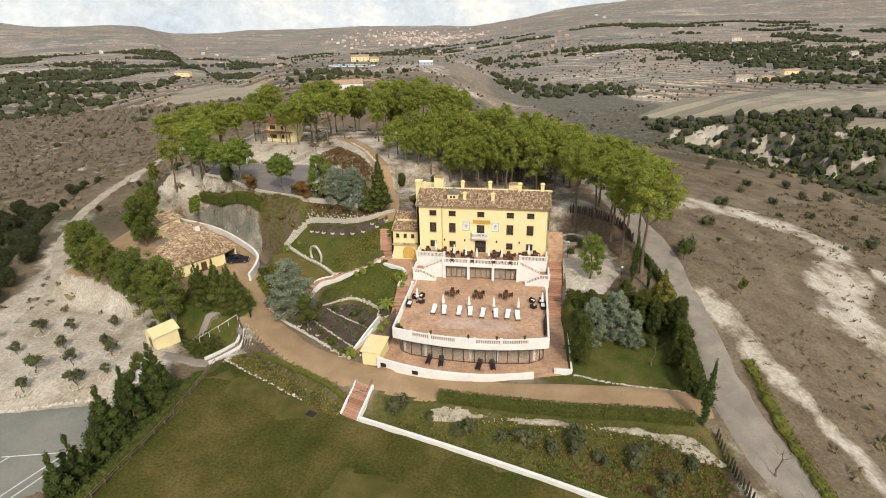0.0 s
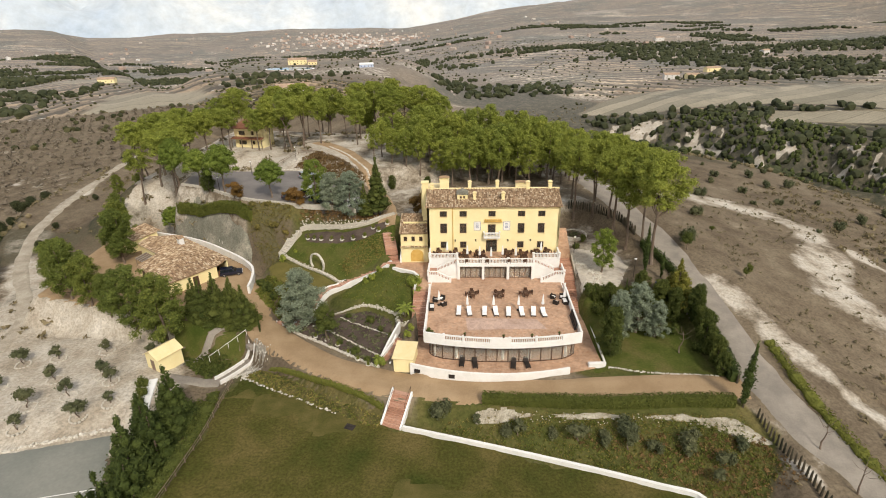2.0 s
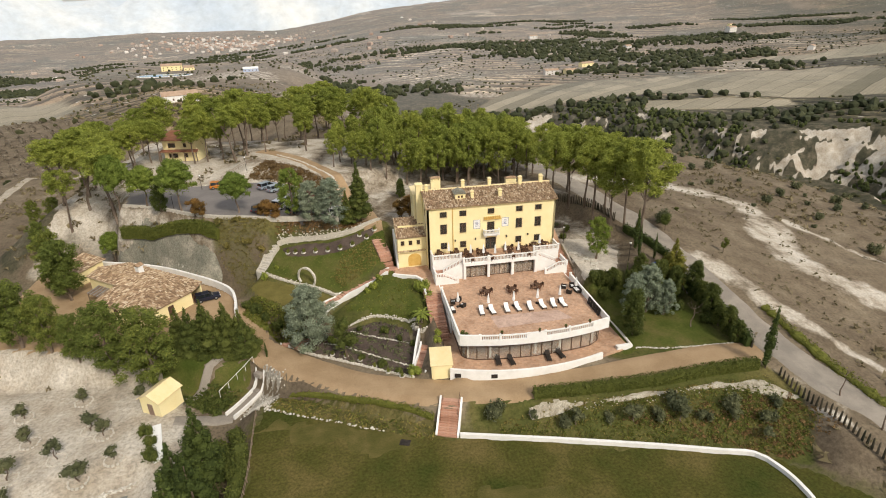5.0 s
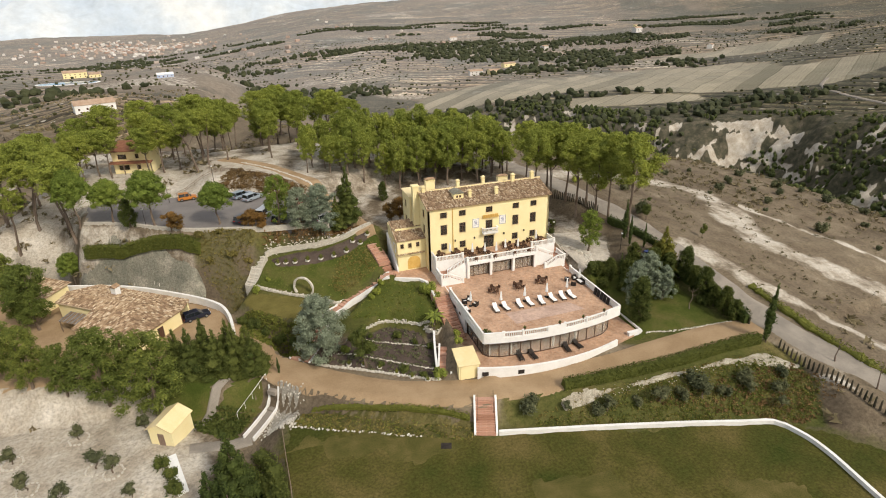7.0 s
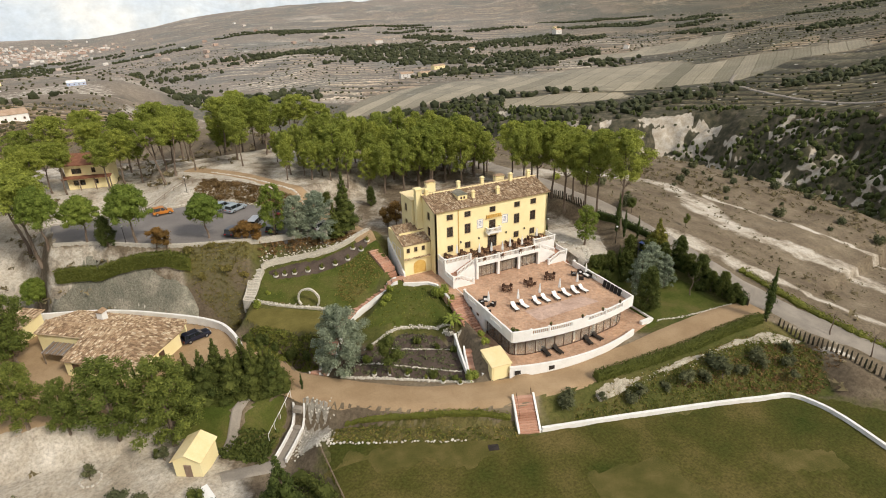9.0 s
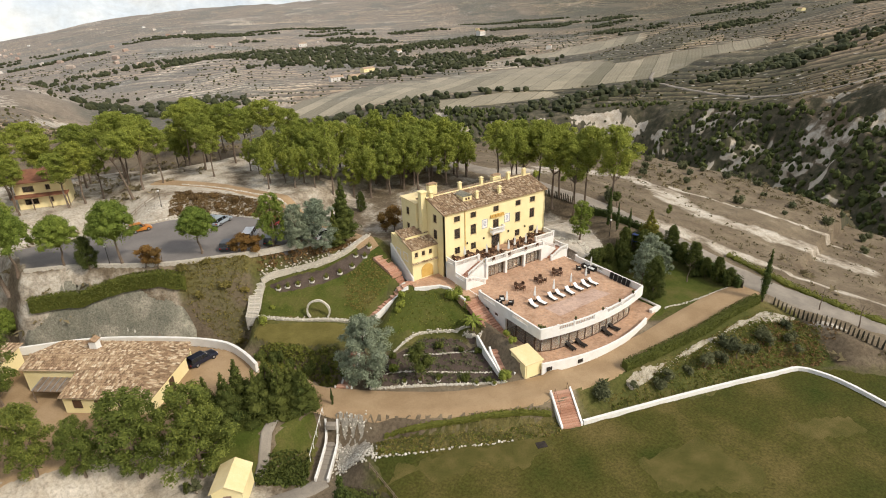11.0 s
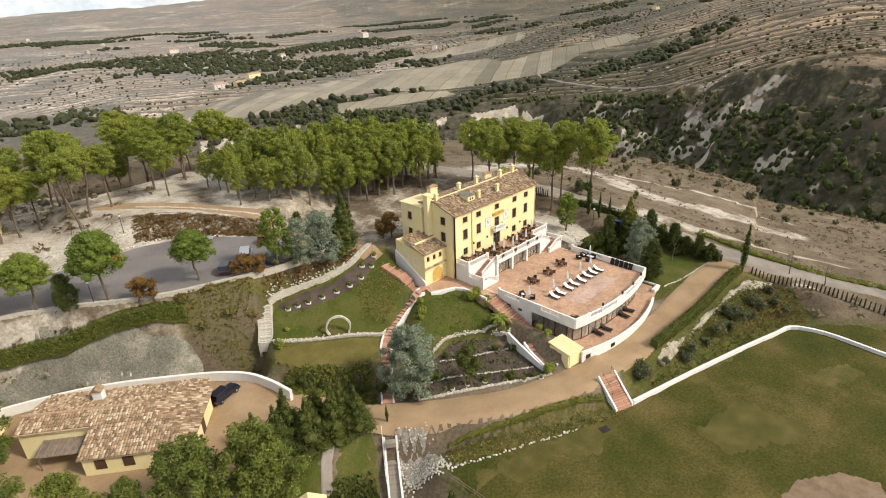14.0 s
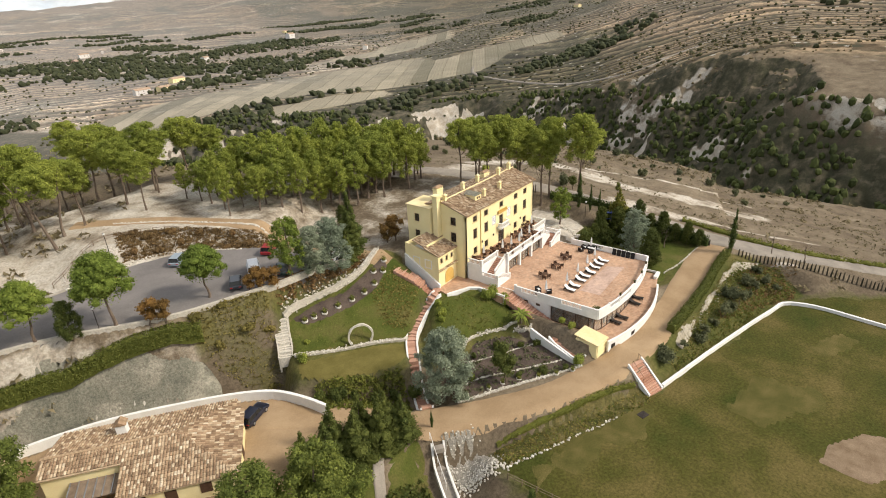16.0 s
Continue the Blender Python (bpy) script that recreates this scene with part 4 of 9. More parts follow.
def post(parent, x, y, z, h=1.08, t=0.17):
    bm = bmesh.new()
    box(bm, x - t, x + t, y - t, y + t, z, z + h, 0.02)
    box(bm, x - t - 0.05, x + t + 0.05, y - t - 0.05, y + t + 0.05, z + h, z + h + 0.08, 0.02)
    return part("post", bm, M_WHITE, parent)


def strip_wall(pts, z0, z1, t=0.16, closed=False):
    """One continuous wall along points; z0 and z1 are numbers or functions of (x, y)."""
    f0 = z0 if callable(z0) else (lambda x, y: z0)
    f1 = z1 if callable(z1) else (lambda x, y: z1)
    bm = bmesh.new()
    rings = []
    n = len(pts)
    for k, p in enumerate(pts):
        a, b = pts[max(k - 1, 0)], pts[min(k + 1, n - 1)]
        dx, dy = b[0] - a[0], b[1] - a[1]
        L = math.hypot(dx, dy)
        nx, ny = -dy / L * t, dx / L * t
        z_lo, z_hi = f0(p[0], p[1]), f1(p[0], p[1])
        rings.append([bm.verts.new(q) for q in ((p[0] + nx, p[1] + ny, z_lo), (p[0] - nx, p[1] - ny, z_lo), (p[0] - nx, p[1] - ny, z_hi), (p[0] + nx, p[1] + ny, z_hi))])
    for r, q in zip(rings, rings[1:]):
        for i in range(4):
            j = (i + 1) % 4
            bm.faces.new((r[i], r[j], q[j], q[i]))
    bm.faces.new(rings[0][::-1])
    bm.faces.new(rings[-1])
    bmesh.ops.recalc_face_normals(bm, faces=bm.faces)
    return bm


# ---- the hotel ----
hotel = thing("hotel", "four-storey yellow country hotel with tiled roof and white terraces", "hotel", pose(0, 0, 0))
COLS = [-8.6, -5.2, -0.25, 4.8, 8.25]
openings = []
SMALL, TALL, LOW = (1.2, 1.0), (1.15, 1.8), (1.1, 1.2)
for i, x in enumerate(COLS):
    openings.append((x - 0.6, x + 0.6, 9.55, 10.55))
    if i == 2:
        openings.append((x - 0.65, x + 0.65, 6.05, 8.1))
        openings.append((x - 0.95, x + 0.95, 2.9, 5.15))
    else:
        openings.append((x - 0.575, x + 0.575, 6.5, 8.3))
        openings.append((x - 0.55, x + 0.55, 3.7, 4.9))
part("wall", wall_grid(22.8, -0.3, 11.4, 0.35, [(a + 11.4, b + 11.4, c, d) for a, b, c, d in openings]), M_YELLOW, hotel, "pale yellow rendered front wall", at=pose(-11.4, 0, 0))
unit_small, unit_tall, unit_tall_c = window_unit(*SMALL), window_unit(*TALL), window_unit(*TALL, curtain=2)
unit_low, unit_low_c = window_unit(*LOW), window_unit(*LOW, curtain=2)
for i, x in enumerate(COLS):
    put_window(hotel, unit_small, pose(x, 0, 9.55))
    if i == 2:
        put_window(hotel, window_unit(1.3, 2.05, door=True), pose(x, 0, 6.05), "glazed balcony door in a dark frame")
        put_window(hotel, window_unit(1.9, 2.25, door=True), pose(x, 0, 2.9), "glazed brown entrance door")
    else:
        put_window(hotel, unit_tall_c if i == 1 else unit_tall, pose(x, 0, 6.5))
        put_window(hotel, unit_low_c if i == 1 else unit_low, pose(x, 0, 3.7))
side = [(2.5, 9.3, 10.7), (2.5, 6.3, 8.0), (2.6, 3.6, 4.7)]
part("wall", wall_grid(9.6, -0.3, 11.4, 0.35, [(9.6 - y - 0.55, 9.6 - y + 0.55, a, b) for y, a, b in side]), M_YELLOW, hotel, "yellow rendered west wall", at=pose(-11.4, 9.6, 0, 0, 0, -90))
for y, a, b in side:
    put_window(hotel, window_unit(1.1, b - a), pose(-11.4, y, a, 0, 0, -90))
part("wall", wall_grid(9.6, -0.3, 11.4, 0.35, []), M_YELLOW, hotel, at=pose(11.4, 0, 0, 0, 0, 90))
part("wall", wall_grid(22.8, 0, 11.4, 0.35, []), M_YELLOW, hotel, at=pose(11.4, 9.6, 0, 0, 0, 180))
for x in (-11.4, 11.05):
    bm = bmesh.new()
    a = [bm.verts.new((xx, y, z)) for xx in (x, x + 0.35) for y, z in ((0, 11.4), (9.6, 11.4), (4.8, 12.88))]
    bm.faces.new((a[0], a[1], a[2]))
    bm.faces.new((a[3], a[5], a[4]))
    for i, j in ((0, 1), (1, 2), (2, 0)):
        bm.faces.new((a[i], a[i + 3], a[j + 3], a[j]))
    bmesh.ops.recalc_face_normals(bm, faces=bm.faces)
    part("gable", bm, M_YELLOW, hotel)
# downpipe and cornice
bm = bmesh.new()
box(bm, -7.05, -6.93, -0.12, -0.02, 2.95, 11.3)
part("downpipe", bm, M_OCHRE, hotel, "ochre downpipe on the front wall")
bm = bmesh.new()
box(bm, -11.5, 11.5, -0.22, -0.005, 11.18, 11.38, 0.03)
part("cornice", bm, M_YELLOW, hotel)
# roof
slope = (13.0 - 11.45) / 5.3
for side_y, sgn, nm in ((-0.5, 1, "front"), (10.1, -1, "rear")):
    bm = bmesh.new()
    pts = [(-11.65, side_y, 11.36), (11.65, side_y, 11.36), (11.65, 4.8, 12.96), (-11.65, 4.8, 12.96)]
    lo = [bm.verts.new(p) for p in pts]
    hi = [bm.verts.new((p[0], p[1], p[2] + 0.12)) for p in pts]
    bm.faces.new(hi)
    bm.faces.new(lo[::-1])
    for i in range(4):
        bm.faces.new((lo[i], lo[(i + 1) % 4], hi[(i + 1) % 4], hi[i]))
    bmesh.ops.recalc_face_normals(bm, faces=bm.faces)
    roof = part("roof", bm, M_TILE, hotel, "weathered brown clay tile roof")
    W = math.hypot(5.3, 1.6)
    poly = [(0, 0), (23.3, 0), (23.3, W), (0, W)]
    if sgn > 0:
        me = tile_plane(poly, (-11.65, side_y, 11.48), (1, 0, 0), (0, 5.3, 1.6), seed=3)
    else:
        me = tile_plane(poly, (11.65, side_y, 11.48), (-1, 0, 0), (0, -5.3, 1.6), seed=4)
    t = part("tiles", me, None, roof)
    t["kind"] = "stuff"
bm = bmesh.new()
for k in range(52):
    x = -11.6 + k * 0.45
    vs = bmesh.ops.create_cone(bm, cap_ends=True, segments=8, radius1=0.2, radius2=0.17, depth=0.5, matrix=Matrix.Translation((x + 0.2, 4.8, 13.05)) @ Matrix.Rotation(math.pi / 2, 4, "Y"))
part("ridge_cap", bm, M_PALEROOF, hotel, "pale mortared ridge tiles")


def chimney(x, y, z0, z1, w=0.5, wide=0.0, parent=hotel):
    """A yellow stack with openings under a small tiled cap."""
    bm = bmesh.new()
    wx = w + wide
    box(bm, x - wx / 2, x + wx / 2, y - w / 2, y + w / 2, z0, z1 - 0.42, 0.015)
    box(bm, x - wx / 2 - 0.06, x + wx / 2 + 0.06, y - w / 2 - 0.06, y + w / 2 + 0.06, z1 - 0.42, z1 - 0.34, 0.015)
    for sx in (-1, 1):
        for sy in (-1, 1):
            box(bm, x + sx * (wx / 2 - 0.06) - 0.05, x + sx * (wx / 2 - 0.06) + 0.05, y + sy * (w / 2 - 0.06) - 0.05, y + sy * (w / 2 - 0.06) + 0.05, z1 - 0.34, z1)
    box(bm, x - wx * 0.3, x + wx * 0.3, y - w * 0.3, y + w * 0.3, z1 - 0.34, z1 - 0.1)
    st = part("chimney", bm, M_YELLOW, parent, "yellow chimney with a small tiled cap")
    bm = bmesh.new()
    o = 0.12
    v = [bm.verts.new(p) for p in ((x - wx / 2 - o, y - w / 2 - o, z1), (x + wx / 2 + o, y - w / 2 - o, z1), (x + wx / 2 + o, y + w / 2 + o, z1), (x - wx / 2 - o, y + w / 2 + o, z1), (x - wx * 0.3, y, z1 + 0.28), (x + wx * 0.3, y, z1 + 0.28))]
    for f in ((0, 1, 5, 4), (2, 3, 4, 5), (1, 2, 5), (3, 0, 4), (3, 2, 1, 0)):
        bm.faces.new([v[i] for i in f])
    part("cap", bm, M_TILE if wide else M_PALEROOF, st)


for x, y, z0, z1, w, wide in ((-10.7, 4.6, 12.3, 14.0, 0.55, 0), (-4.0, 5.6, 12.3, 14.1, 0.55, 0), (0.9, 5.8, 12.2, 14.1, 0.55, 0), (6.2, 4.6, 12.4, 14.3, 0.6, 0), (10.1, 4.7, 12.4, 14.3, 0.6, 0), (-3.2, 1.7, 11.6, 13.3, 0.5, 0), (1.7, 1.6, 11.6, 13.3, 0.55, 0), (-8.6, 7.6, 11.6, 14.4, 0.9, 0.8), (5.2, 7.0, 11.8, 13.6, 0.9, 1.0)):
    chimney(x, y, z0, z1, w, wide)
# dormer
bm = bmesh.new()
box(bm, -6.2, -4.4, 1.5, 3.6, 11.7, 13.05, 0.02)
dormer = part("dormer", bm, M_YELLOW, hotel, "small yellow dormer with two openings")
bm = bmesh.new()
v = [bm.verts.new(p) for p in ((-6.35, 1.35, 13.05), (-4.25, 1.35, 13.05), (-4.25, 3.8, 13.05), (-6.35, 3.8, 13.05), (-5.3, 1.35, 13.55), (-5.3, 3.8, 13.55))]
for f in ((0, 1, 4), (2, 3, 5), (1, 2, 5, 4), (3, 0, 4, 5), (3, 2, 1, 0)):
    bm.faces.new([v[i] for i in f])
part("roof", bm, M_CONCRETE, dormer, "pale grey dormer roof")
bm = bmesh.new()
box(bm, -5.75, -5.4, 1.47, 1.6, 12.35, 12.75)
box(bm, -5.2, -4.85, 1.47, 1.6, 12.35, 12.75)
part("opening", bm, M_BROWN, dormer)
# big stack and the rear stair block on the west side
bm = bmesh.new()
box(bm, -12.5, -11.42, 4.9, 5.9, -0.3, 14.0, 0.03)
box(bm, -12.65, -11.3, 4.75, 6.05, 14.0, 14.25, 0.03)
part("chimney_breast", bm, M_YELLOW, hotel, "broad yellow chimney breast on the west wall")
part("wall", wall_grid(5.0, -0.3, 11.9, 0.3, [(1.6, 2.6, 9.2, 10.6), (1.6, 2.6, 6.0, 7.6)]), M_YELLOW, hotel, "yellow wall of the rear stair block", at=pose(-12.8, 11.2, 0, 0, 0, -90))
for z, h in ((9.2, 1.4), (6.0, 1.6)):
    put_window(hotel, window_unit(1.0, h), pose(-12.8, 9.1, z, 0, 0, -90))
bm = bmesh.new()
box(bm, -12.45, -8.0, 6.2, 11.2, -0.2, 11.85)
part("stair_block", bm, M_YELLOW, hotel)
bm = bmesh.new()
box(bm, -13.0, -7.9, 6.05, 11.4, 11.9, 12.08, 0.03)
part("roof", bm, M_PALEROOF, hotel)
# plaques, name board, lamps
for x in (-2.75, 2.3):
    bm = bmesh.new()
    box(bm, x - 0.6, x + 0.6, -0.03, 0.004, 7.0, 8.65)
    pl = part("plaque", bm, M_WHITE, hotel, "white tiled plaque with a blue border")
    bm = bmesh.new()
    for a in ((x - 0.6, x + 0.6, 7.0, 7.07), (x - 0.6, x + 0.6, 8.58, 8.65), (x - 0.6, x - 0.53, 7.07, 8.58), (x + 0.53, x + 0.6, 7.07, 8.58)):
        box(bm, a[0], a[1], -0.045, -0.028, a[2], a[3])
    for k in range(4):
        box(bm, x - 0.28, x + 0.28 - 0.08 * (k % 2), -0.045, -0.028, 7.45 + k * 0.24, 7.56 + k * 0.24)
    part("border", bm, surface("plaque_blue", (0.22, 0.24, 0.36), (0.32, 0.34, 0.45), 2.0), pl)
bm = bmesh.new()
box(bm, -1.55, 1.5, -0.35, -0.02, 8.6, 8.7)
for k in range(9):
    box(bm, -1.5 + k * 0.33, -1.26 + k * 0.33, -0.3, -0.02, 8.7, 9.12, 0.02)
part("name_board", bm, M_OCHRE, hotel, "ochre lettered canopy above the balcony door")
for x in (-6.6, -3.0, 2.6, 6.5):
    bm = bmesh.new()
    box(bm, x - 0.1, x + 0.1, -0.22, -0.02, 5.0, 5.35, 0.02)
    part("wall_lamp", bm, M_DARK, hotel, "dark wall lantern")
# balcony
bm = bmesh.new()
box(bm, -1.65, 1.15, -0.95, -0.01, 5.8, 6.0, 0.03)
for x in (-1.2, 0.7):
    box(bm, x - 0.08, x + 0.08, -0.6, -0.01, 5.45, 5.8)
balc = part("balcony", bm, M_WHITE, hotel, "small white balcony with balusters")
for p, q in (((-1.6, -0.88, 6.0), (1.1, -0.88, 6.0)), ((-1.6, -0.8, 6.0), (-1.6, -0.1, 6.0)), ((1.1, -0.8, 6.0), (1.1, -0.1, 6.0))):
    r = balustrade(hotel, p, q, 0.9)

# west wing
bm = bmesh.new()
openw = [(0.55, 1.15, 4.2, 5.05), (1.95, 2.55, 4.2, 5.05), (3.35, 3.95, 4.2, 5.05)]
part("wall", wall_grid(5.0, -0.3, 5.55, 0.3, openw), M_YELLOW, hotel, "yellow front wall of the low west wing", at=pose(-16.45, 2.0, 0))
unit_w = window_unit(0.6, 0.85)
for a in openw:
    put_window(hotel, unit_w, pose(-16.45 + (a[0] + a[1]) / 2, 2.0, 4.2))
bm.free()
bm = bmesh.new()
prism(bm, [(-16.45, 2.31), (-16.1, 2.31), (-16.1, 9.0), (-16.45, 9.0)], -0.3, lambda x, y: 5.55 + min(y - 2.0, 4.4) * 0.26 if y > 2.4 else 5.55)
prism(bm, [(-16.1, 8.7), (-11.41, 8.7), (-11.41, 9.0), (-16.1, 9.0)], -0.3, 6.6)
box(bm, -16.1, -11.41, 4.5, 4.7, 5.9, 6.9)
part("wall", bm, M_YELLOW, hotel)
bm = bmesh.new()
box(bm, -16.1, -11.45, 2.32, 8.65, 5.2, 5.3)
part("ceiling_slab", bm, M_WHITE, hotel)
roofw = None
for y0, z0, L, sd in ((1.75, 5.62, 3.0, 7), (4.7, 6.75, 2.4, 8)):
    bm = bmesh.new()
    v = [bm.verts.new(p) for p in ((-16.7, y0, z0), (-11.42, y0, z0), (-11.42, y0 + L, z0 + L * 0.3), (-16.7, y0 + L, z0 + L * 0.3))]
    u = [bm.verts.new((w.co.x, w.co.y, w.co.z + 0.1)) for w in v]
    bm.faces.new(u)
    bm.faces.new(v[::-1])
    for i in range(4):
        bm.faces.new((v[i], v[(i + 1) % 4], u[(i + 1) % 4], u[i]))
    roofw = part("roof", bm, M_TILE, hotel, "small tiled roof of the west wing")
    tl = part("tiles", tile_plane([(0, 0), (5.25, 0), (5.25, L * 1.04), (0, L * 1.04)], (-16.7, y0, z0 + 0.1), (1, 0, 0), (0, 1, 0.3), seed=sd), None, roofw)
    tl["kind"] = "stuff"
bm = bmesh.new()
box(bm, -16.6, -11.45, 1.6, 2.0, 2.95, 3.08)
can = part("canopy", bm, M_YELLOW, hotel)
part("tiles", tile_plane([(0, 0), (5.1, 0), (5.1, 0.55), (0, 0.55)], (-16.6, 1.5, 3.08), (1, 0, 0), (0, 1, 0.35), pitch=0.24, seed=11), None, can)["kind"] = "stuff"
bm = bmesh.new()
n = 12
ring = [(-13.6 + 1.15 * math.cos(math.pi * k / n), 1.55 + 1.0 * math.sin(math.pi * k / n)) for k in range(n + 1)] + [(-14.75, 0.2), (-12.45, 0.2)]
vs = [bm.verts.new((x, 1.985, z)) for x, z in ring]
us = [bm.verts.new((x, 1.93, z)) for x, z in ring]
bm.faces.new(us[::-1])
for i in range(len(vs)):
    bm.faces.new((vs[i], vs[(i + 1) % len(vs)], us[(i + 1) % len(vs)], us[i]))
bmesh.ops.recalc_face_normals(bm, faces=bm.faces)
part("niche", bm, M_OCHRE, hotel, "ochre arched niche on the wing")
for y in (4.1, 6.6):
    bm = bmesh.new()
    for a in ((y - 0.75, y + 0.75, 3.0, 3.14), (y - 0.75, y + 0.75, 4.46, 4.6), (y - 0.75, y - 0.61, 3.14, 4.46), (y + 0.61, y + 0.75, 3.14, 4.46)):
        box(bm, -16.5, -16.44, a[0], a[1], a[2], a[3])
    part("blind_window", bm, M_WHITE, hotel, "white framed blind window")
bm = bmesh.new()
prism(bm, [(-16.75, 1.7), (-16.46, 1.7), (-16.46, 9.0), (-16.75, 9.0)], -0.5, lambda x, y: 0.9 + (y - 2) * 0.55)
part("plinth", bm, M_WHITE, hotel, "stepped white plinth beside the brick steps")

# upper terrace
terr = thing("upper_terrace", "white raised terrace with balusters and twin stairs before the hotel", "terrace", pose(0, 0, 0))
bm = bmesh.new()
prism(bm, [(-11.1, -2.9), (-6.2, -2.9), (-6.2, -5.0), (6.7, -5.0), (6.7, -2.9), (11.3, -2.9), (11.3, -0.01), (-11.1, -0.01)], 2.6, 2.9)
part("slab", bm, M_WHITE, terr)
bm = bmesh.new()
prism(bm, [(-10.95, -2.75), (-6.05, -2.75), (-6.05, -4.85), (6.55, -4.85), (6.55, -2.75), (11.15, -2.75), (11.15, -0.03), (-10.95, -0.03)], 2.9, 2.93)
part("floor", bm, M_TERRACOTTA, terr, "terracotta tiled upper terrace floor")
bm = bmesh.new()
bm.free()
for q in ((-11.1, -6.2, -2.9, -2.65, -0.2, 2.6), (6.7, 11.3, -2.9, -2.65, -0.2, 2.6), (-11.1, -10.85, -2.65, -0.01, -0.2, 2.6), (11.05, 11.3, -2.65, -0.01, -0.2, 2.6), (-6.2, -5.95, -4.5, -2.9, -0.2, 2.6), (6.45, 6.7, -4.5, -2.9, -0.2, 2.6)):
    bm = bmesh.new()
    box(bm, *q)
    part("wall", bm, M_WHITE, terr)
for x in (-6.0, -1.85, 2.35, 6.5):
    bm = bmesh.new()
    box(bm, x - 0.22, x + 0.22, -4.99, -4.5, -0.2, 2.6, 0.02)
    part("pillar", bm, M_WHITE, terr)
bm = bmesh.new()
box(bm, -6.2, 6.7, -5.06, -5.003, 2.45, 2.95)
part("fascia", bm, M_WHITE, terr)
for x0, x1 in ((-5.78, -2.07), (-1.63, 2.13), (2.57, 6.28)):
    bm = bmesh.new()
    n = 4
    for k in range(n + 1):
        x = x0 + (x1 - x0 - 0.08) * k / n
        box(bm, x, x + 0.08, -4.3, -4.22, 0, 2.6)
    box(bm, x0, x1, -4.3, -4.22, 2.45, 2.6)
    box(bm, x0, x1, -4.3, -4.22, 0.0, 0.1)
    fr = part("glazed_door", bm, M_BROWN, terr, "brown framed glazed garden room doors")
    for k in range(n):
        bm = bmesh.new()
        a = x0 + (x1 - x0) * k / n
        box(bm, a + 0.06, a + (x1 - x0) / n - 0.02, -4.27, -4.25, 0.1, 2.45)
        pn = part("pane", bm, M_GLASS, fr)
        pn.visible_shadow = False
    bm = bmesh.new()
    for k in range(36):
        a, b = x0 + (x1 - x0) * k / 36, x0 + (x1 - x0) * (k + 1) / 36
        y = -3.95 + 0.06 * (k % 2)
        bm.faces.new([bm.verts.new(p) for p in ((a, y, 0.05), (b, -7.84 - y, 0.05), (b, -7.84 - y, 2.5), (a, y, 2.5))])
    part("curtain", bm, M_DRAPES, fr, "brown curtain behind the glass")
for p, q in (((-11.0, -2.78, 2.93), (-6.4, -2.78, 2.93)), ((-11.0, -2.7, 2.93), (-11.0, -0.2, 2.93)), ((-6.1, -4.9, 2.93), (-1.95, -4.9, 2.93)), ((-1.7, -4.9, 2.93), (2.25, -4.9, 2.93)), ((2.45, -4.9, 2.93), (6.6, -4.9, 2.93)), ((6.9, -2.78, 2.93), (11.2, -2.78, 2.93)), ((11.2, -2.7, 2.93), (11.2, -0.2, 2.93))):
    balustrade(terr, p, q, 0.95)
for x, y in ((-11.0, -2.78), (-6.15, -4.9), (-1.83, -4.9), (2.35, -4.9), (6.65, -4.9), (11.2, -2.78), (-6.25, -2.85), (6.8, -2.85)):
    post(terr, x, y, 2.93, 1.0)
for s, cx in ((-1, -6.2), (1, 6.7)):
    # upper flight outward, landing, lower flight back
    bm = bmesh.new()
    for k in range(10):
        x = cx + s * (0.35 * k)
        z = 2.9 - 0.17 * (k + 1)
        box(bm, min(x, x + s * 0.36), max(x, x + s * 0.36), -4.4, -2.92, -0.2, z)
    box(bm, min(cx + s * 3.5, cx + s * 4.8), max(cx + s * 3.5, cx + s * 4.8), -5.9, -2.92, -0.2, 1.2)
    for k in range(7):
        x = cx + s * (3.5 - 0.33 * k)
        z = 1.2 - 0.17 * (k + 1)
        if z > 0.02:
            box(bm, min(x, x - s * 0.34), max(x, x - s * 0.34), -5.9, -4.62, -0.2, z)
    st = part("stairs", bm, M_BRICKSTEP, terr, "brick-tread terrace stairs")
    bm = bmesh.new()
    prism(bm, [(cx, -4.62), (cx + s * 3.5, -4.62), (cx + s * 3.5, -4.4), (cx, -4.4)], -0.2, lambda x, y: 2.95 - abs(x - cx) * 0.48)
    prism(bm, [(cx + s * 3.5, -6.1), (cx + s * 4.8, -6.1), (cx + s * 4.8, -5.9), (cx + s * 3.5, -5.9)], -0.2, 1.25)
    prism(bm, [(cx + s * 1.2, -6.1), (cx + s * 3.5, -6.1), (cx + s * 3.5, -5.9), (cx + s * 1.2, -5.9)], -0.2, lambda x, y: 1.25 - (3.5 - abs(x - cx)) * 0.5)
    xo = cx + s * 4.8
    box(bm, min(xo, xo + s * 0.2), max(xo, xo + s * 0.2), -6.1, -2.92, -0.2, 1.25)
    part("stair_wall", bm, M_WHITE, terr)
    balustrade(terr, (cx, -4.51, 2.95), (cx + s * 3.5, -4.51, 1.27), 0.85)
    balustrade(terr, (cx + s * 1.3, -6.0, 0.12), (cx + s * 3.5, -6.0, 1.25), 0.85)
    balustrade(terr, (cx + s * 3.5, -6.0, 1.25), (cx + s * 4.9, -6.0, 1.25), 0.85)
    balustrade(terr, (xo + s * 0.1, -5.9, 1.25), (xo + s * 0.1, -3.0, 1.25), 0.85)
    post(terr, cx + s * 1.2, -6.0, -0.1, 1.1)
    post(terr, xo + s * 0.1, -6.0, 1.25, 0.9)

